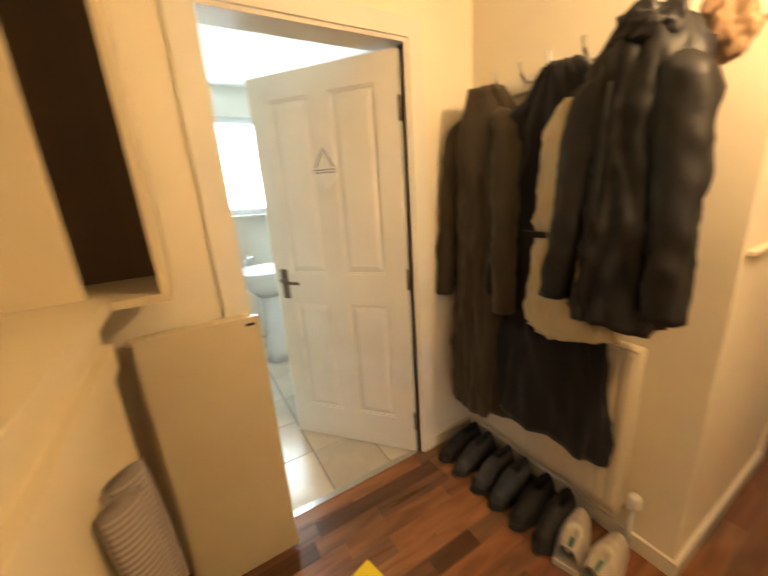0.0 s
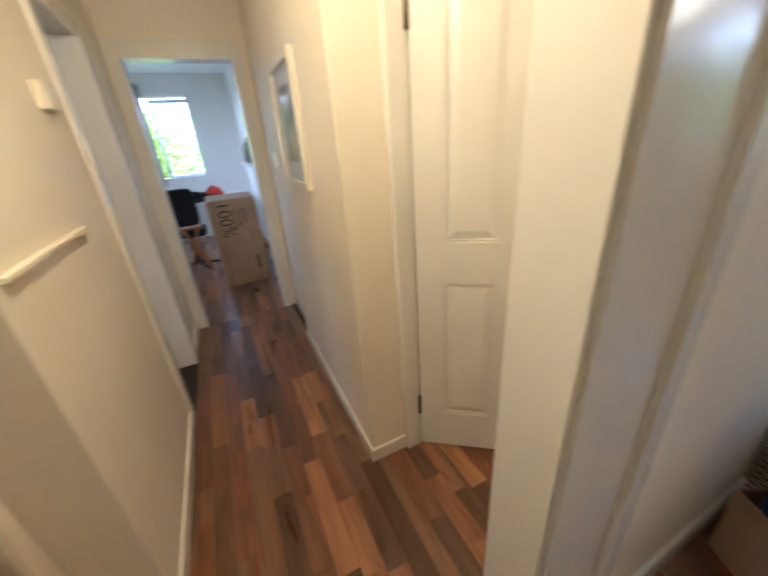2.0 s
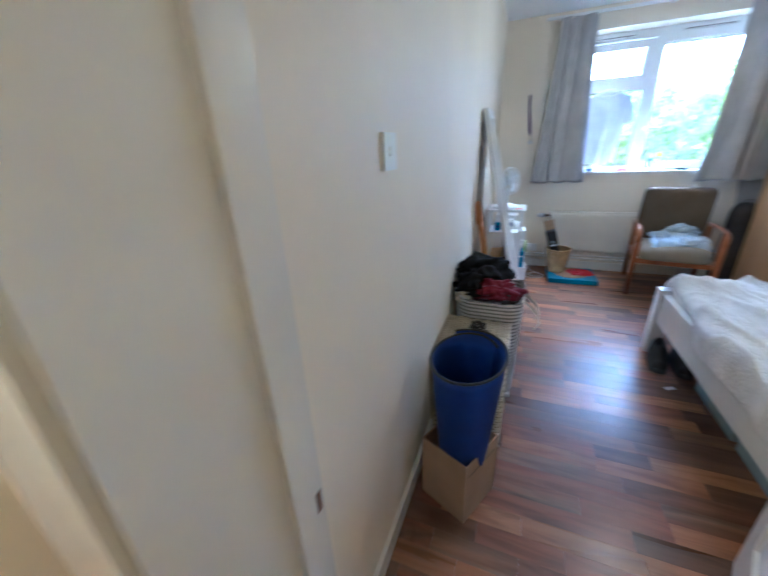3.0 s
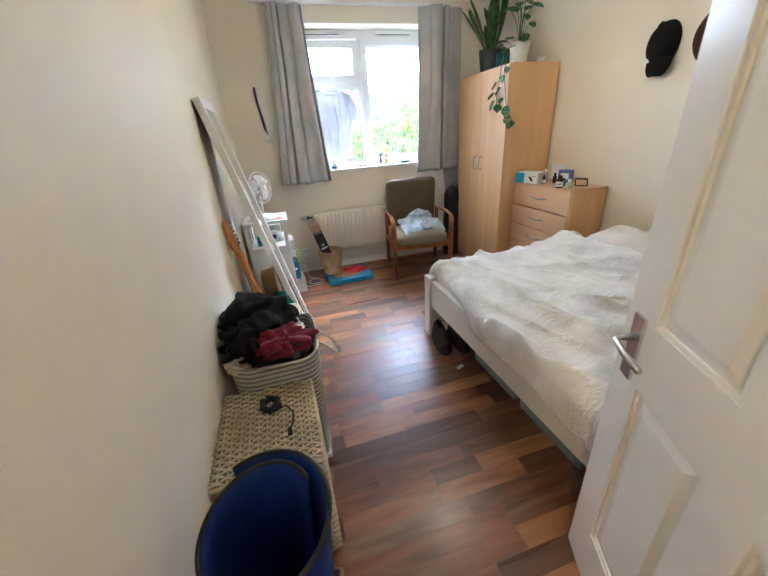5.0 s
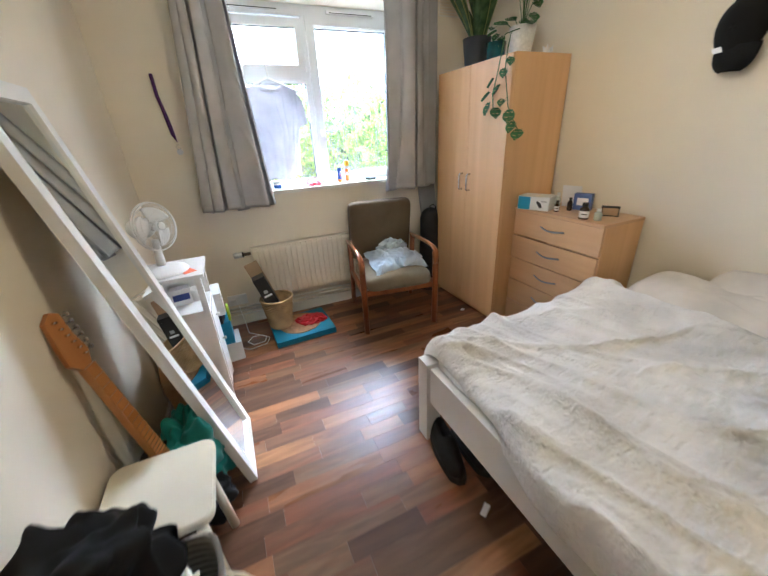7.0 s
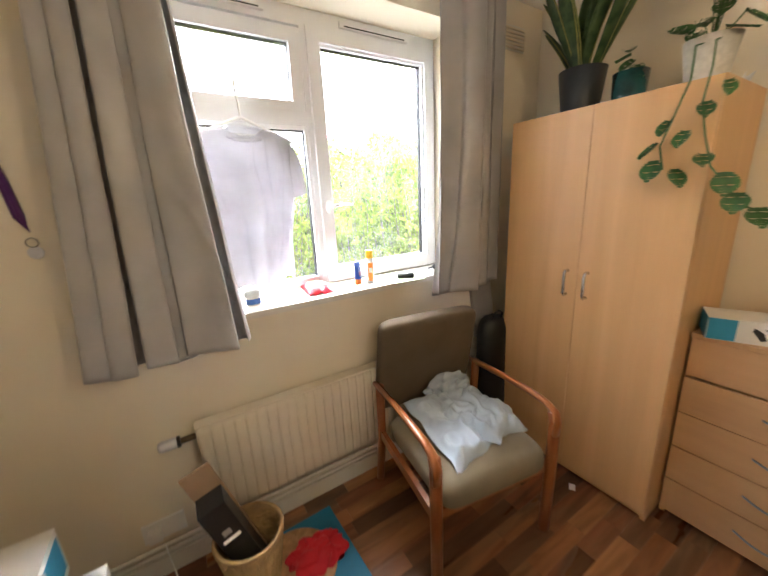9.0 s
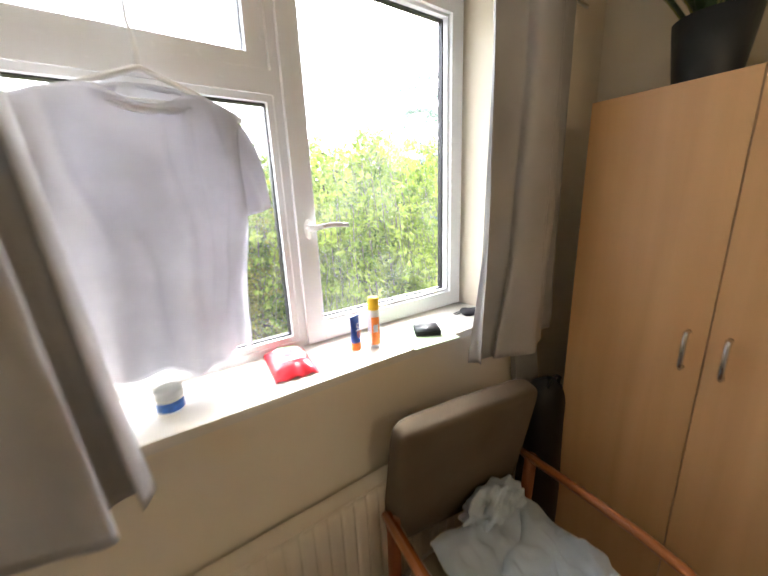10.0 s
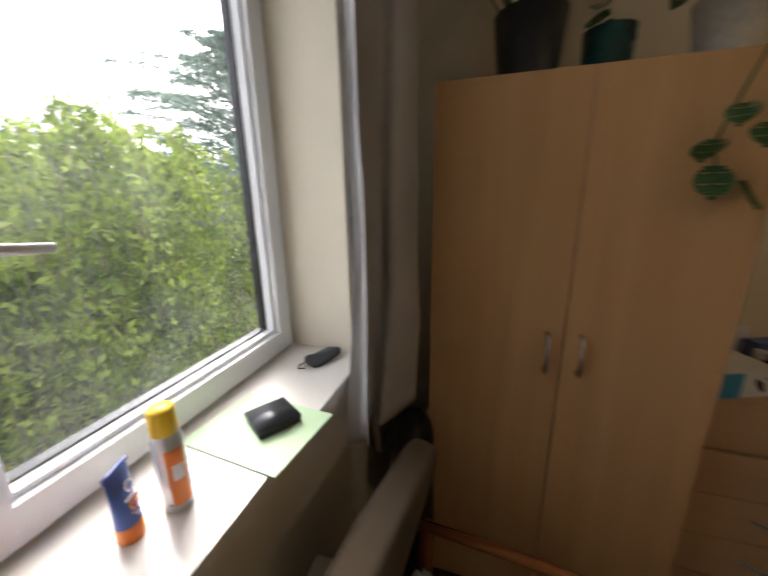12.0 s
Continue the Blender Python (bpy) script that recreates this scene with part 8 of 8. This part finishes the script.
def conifer(x, y, top, spread, seed, label):
    """A conifer: tiers of flat upswept boughs carrying short sprays."""
    rng = random.Random(seed)
    t = thing("tree", x, y, GZ, 0, label, "tree", "trees in the garden")
    H = top - GZ
    part("trunk", tube(bmesh.new(), [(0.04 * math.sin(i), 0, H * i / 10) for i in range(11)], 0.20, 10, r_end=0.02), M_BARK, t, smooth=True)
    pts, bm = [], bmesh.new()
    for b in range(170):
        k = 0.12 + 0.88 * b / 170
        reach = spread * (1.03 - k) ** 0.75 * rng.uniform(0.65, 1.25)
        a = b * 2.4 + rng.uniform(-0.3, 0.3)
        path = [Vector((reach * s * math.cos(a), reach * s * math.sin(a), H * k + 0.28 * reach * (s * 0.9 - 0.55 * s * s) * 2 - 0.2 * s)) for s in (0, 0.25, 0.5, 0.75, 1.0)]
        tube(bm, path, 0.03, 4, r_end=0.006)
        for i in range(260):
            s = rng.random() ** 0.7
            j = min(3, int(s * 4))
            p = path[j].lerp(path[j + 1], s * 4 - j)
            wd = 0.16 * reach * (1.1 - s) * 0.7 + 0.05
            off = rng.uniform(-1, 1)
            pts.append((p.x - math.sin(a) * wd * off + rng.gauss(0, 0.04), p.y + math.cos(a) * wd * off + rng.gauss(0, 0.04), p.z + rng.gauss(0, 0.05) - 0.06 * abs(off)))
    part("limbs", bm, M_BARK, t, smooth=True)
    leaf_cloud("crown", np.array(pts), 0.16, F_BLUE, t, seed, -0.15)


conifer(-14.6, -15.4, 8.4, 11.0, 15, "tall blue-green conifer behind the trees")
shed = thing("garden_shed", -5.9, -15.2, GZ, 8, "small brown garden shed half hidden by leaves", "shed")
part("wall", B((-1.2, 1.2, -1, 1, 0, 1.9)), paint("brown_shed_boards", (0.16, 0.09, 0.05), 0.85, 0.2, 5), shed)
rf = bmesh.new()
for pts_ in (((-1.35, -1.15, 1.85), (1.35, -1.15, 1.85), (1.35, 0, 2.5), (-1.35, 0, 2.5)), ((-1.35, 1.15, 1.85), (-1.35, 0, 2.5), (1.35, 0, 2.5), (1.35, 1.15, 1.85))):
    rf.faces.new([rf.verts.new(p_) for p_ in pts_])
part("roof", rf, paint("grey_roof_felt", (0.20, 0.18, 0.17), 0.9, 0.1), shed)
tree(12.5, 1.5, 2.6, 2.4, 31, 9000, F_LIME, 0.14, "leafy tree outside the far window", 0.4)


# ---- floor pieces ----
def plank_mesh(L, W):
    """A strip with eased top edges."""
    bm = bmesh.new()
    e = 0.0003
    lo = [bm.verts.new(p_) for p_ in ((0.0003, 0.0003, -0.010), (L - 0.0003, 0.0003, -0.010), (L - 0.0003, W - 0.0003, -0.010), (0.0003, W - 0.0003, -0.010))]
    md = [bm.verts.new(p_) for p_ in ((0.0003, 0.0003, -0.0007), (L - 0.0003, 0.0003, -0.0007), (L - 0.0003, W - 0.0003, -0.0007), (0.0003, W - 0.0003, -0.0007))]
    hi = [bm.verts.new(p_) for p_ in ((e, e, 0), (L - e, e, 0), (L - e, W - e, 0), (e, W - e, 0))]
    for p_, q_ in ((lo, md), (md, hi)):
        for i in range(4):
            bm.faces.new((p_[i], p_[(i + 1) % 4], q_[(i + 1) % 4], q_[i]))
    bm.faces.new(hi)
    me = bpy.data.meshes.new("plank")
    bm.to_mesh(me)
    bm.free()
    me.materials.append(M_FLOOR)
    return me


PW = 0.08
LENS = (0.22, 0.30, 0.40, 0.52, 0.66)
PLANKS = {L: plank_mesh(L, PW) for L in LENS}
ZONES = ((XR, XL, YW, -0.48, 700), (0.40, 1.195, -0.48, -0.20, 99), (-0.9, 3.99, -0.20, 0.60, 300), (-0.9, 2.06, 0.60, YB, 200), (1.32, 2.06, -1.38, -0.20, 60), (3.99, 7.6, -0.40, 1.9, 0), (2.7, 3.99, 0.72, 2.6, 0))
rng = random.Random(4)
rest_v, rest_f, count = [], [], 0
for zi, (x0, x1, y0, y1, _) in enumerate(ZONES):
    rows_ = int(math.ceil((y1 - y0) / PW))
    for r_ in range(rows_):
        y = y0 + r_ * PW
        wfit = min(PW, y1 - y)
        x = x0 - rng.uniform(0, 0.3)
        while x < x1:
            L = rng.choice(LENS)
            a, b = max(x, x0), min(x + L, x1)
            x += L
            if b - a < 0.02:
                continue
            near = (zi == 0 and -3.9 < y < -0.9 and a > -0.35) or (zi == 2 and 0.9 < a < 2.9) or (zi == 3 and a > 0.9 and y < 1.5)
            if near and count < 300:
                o = bpy.data.objects.new("plank", PLANKS[L])
                o.location = (a, y, 0)
                o.scale = ((b - a) / L, wfit / PW, 1)
                o.parent = floor
                scene.collection.objects.link(o)
                count += 1
            else:
                k = len(rest_v)
                e = 0.0003
                rest_v += [(a, y, -0.01), (b, y, -0.01), (b, y + wfit, -0.01), (a, y + wfit, -0.01), (a + e, y + e, 0), (b - e, y + e, 0), (b - e, y + wfit - e, 0), (a + e, y + wfit - e, 0)]
                rest_f += [(k + 4, k + 5, k + 6, k + 7), (k, k + 1, k + 5, k + 4), (k + 1, k + 2, k + 6, k + 5), (k + 2, k + 3, k + 7, k + 6), (k + 3, k, k + 4, k + 7)]
me = bpy.data.meshes.new("plank_field")
me.from_pydata(rest_v, [], rest_f)
me.materials.append(M_FLOOR2)
pf = new("plank_field", me)
pf.parent = floor
pf["kind"] = "stuff"

# bathroom tiles
M_TILE = paint("cream_floor_tile", (0.68, 0.62, 0.52), 0.25, 0.05, 6, 0.02, obj=True)
TS = 0.33
bm = bmesh.new()
box(bm, 0.003, TS - 0.003, 0.003, TS - 0.003, -0.008, 0.0)
bmesh.ops.bevel(bm, geom=list(bm.edges), offset=0.0015, segments=1, affect="EDGES")
tm = bpy.data.meshes.new("tile")
bm.to_mesh(tm)
bm.free()
tm.materials.append(M_TILE)
for i in range(9):
    for j in range(7):
        x, y = -0.68 + i * TS, YB + 0.037 + j * TS
        if x + TS > 2.1:
            continue
        o = bpy.data.objects.new("tile", tm)
        o.location = (x, y, 0)
        o.parent = bath_floor
        scene.collection.objects.link(o)
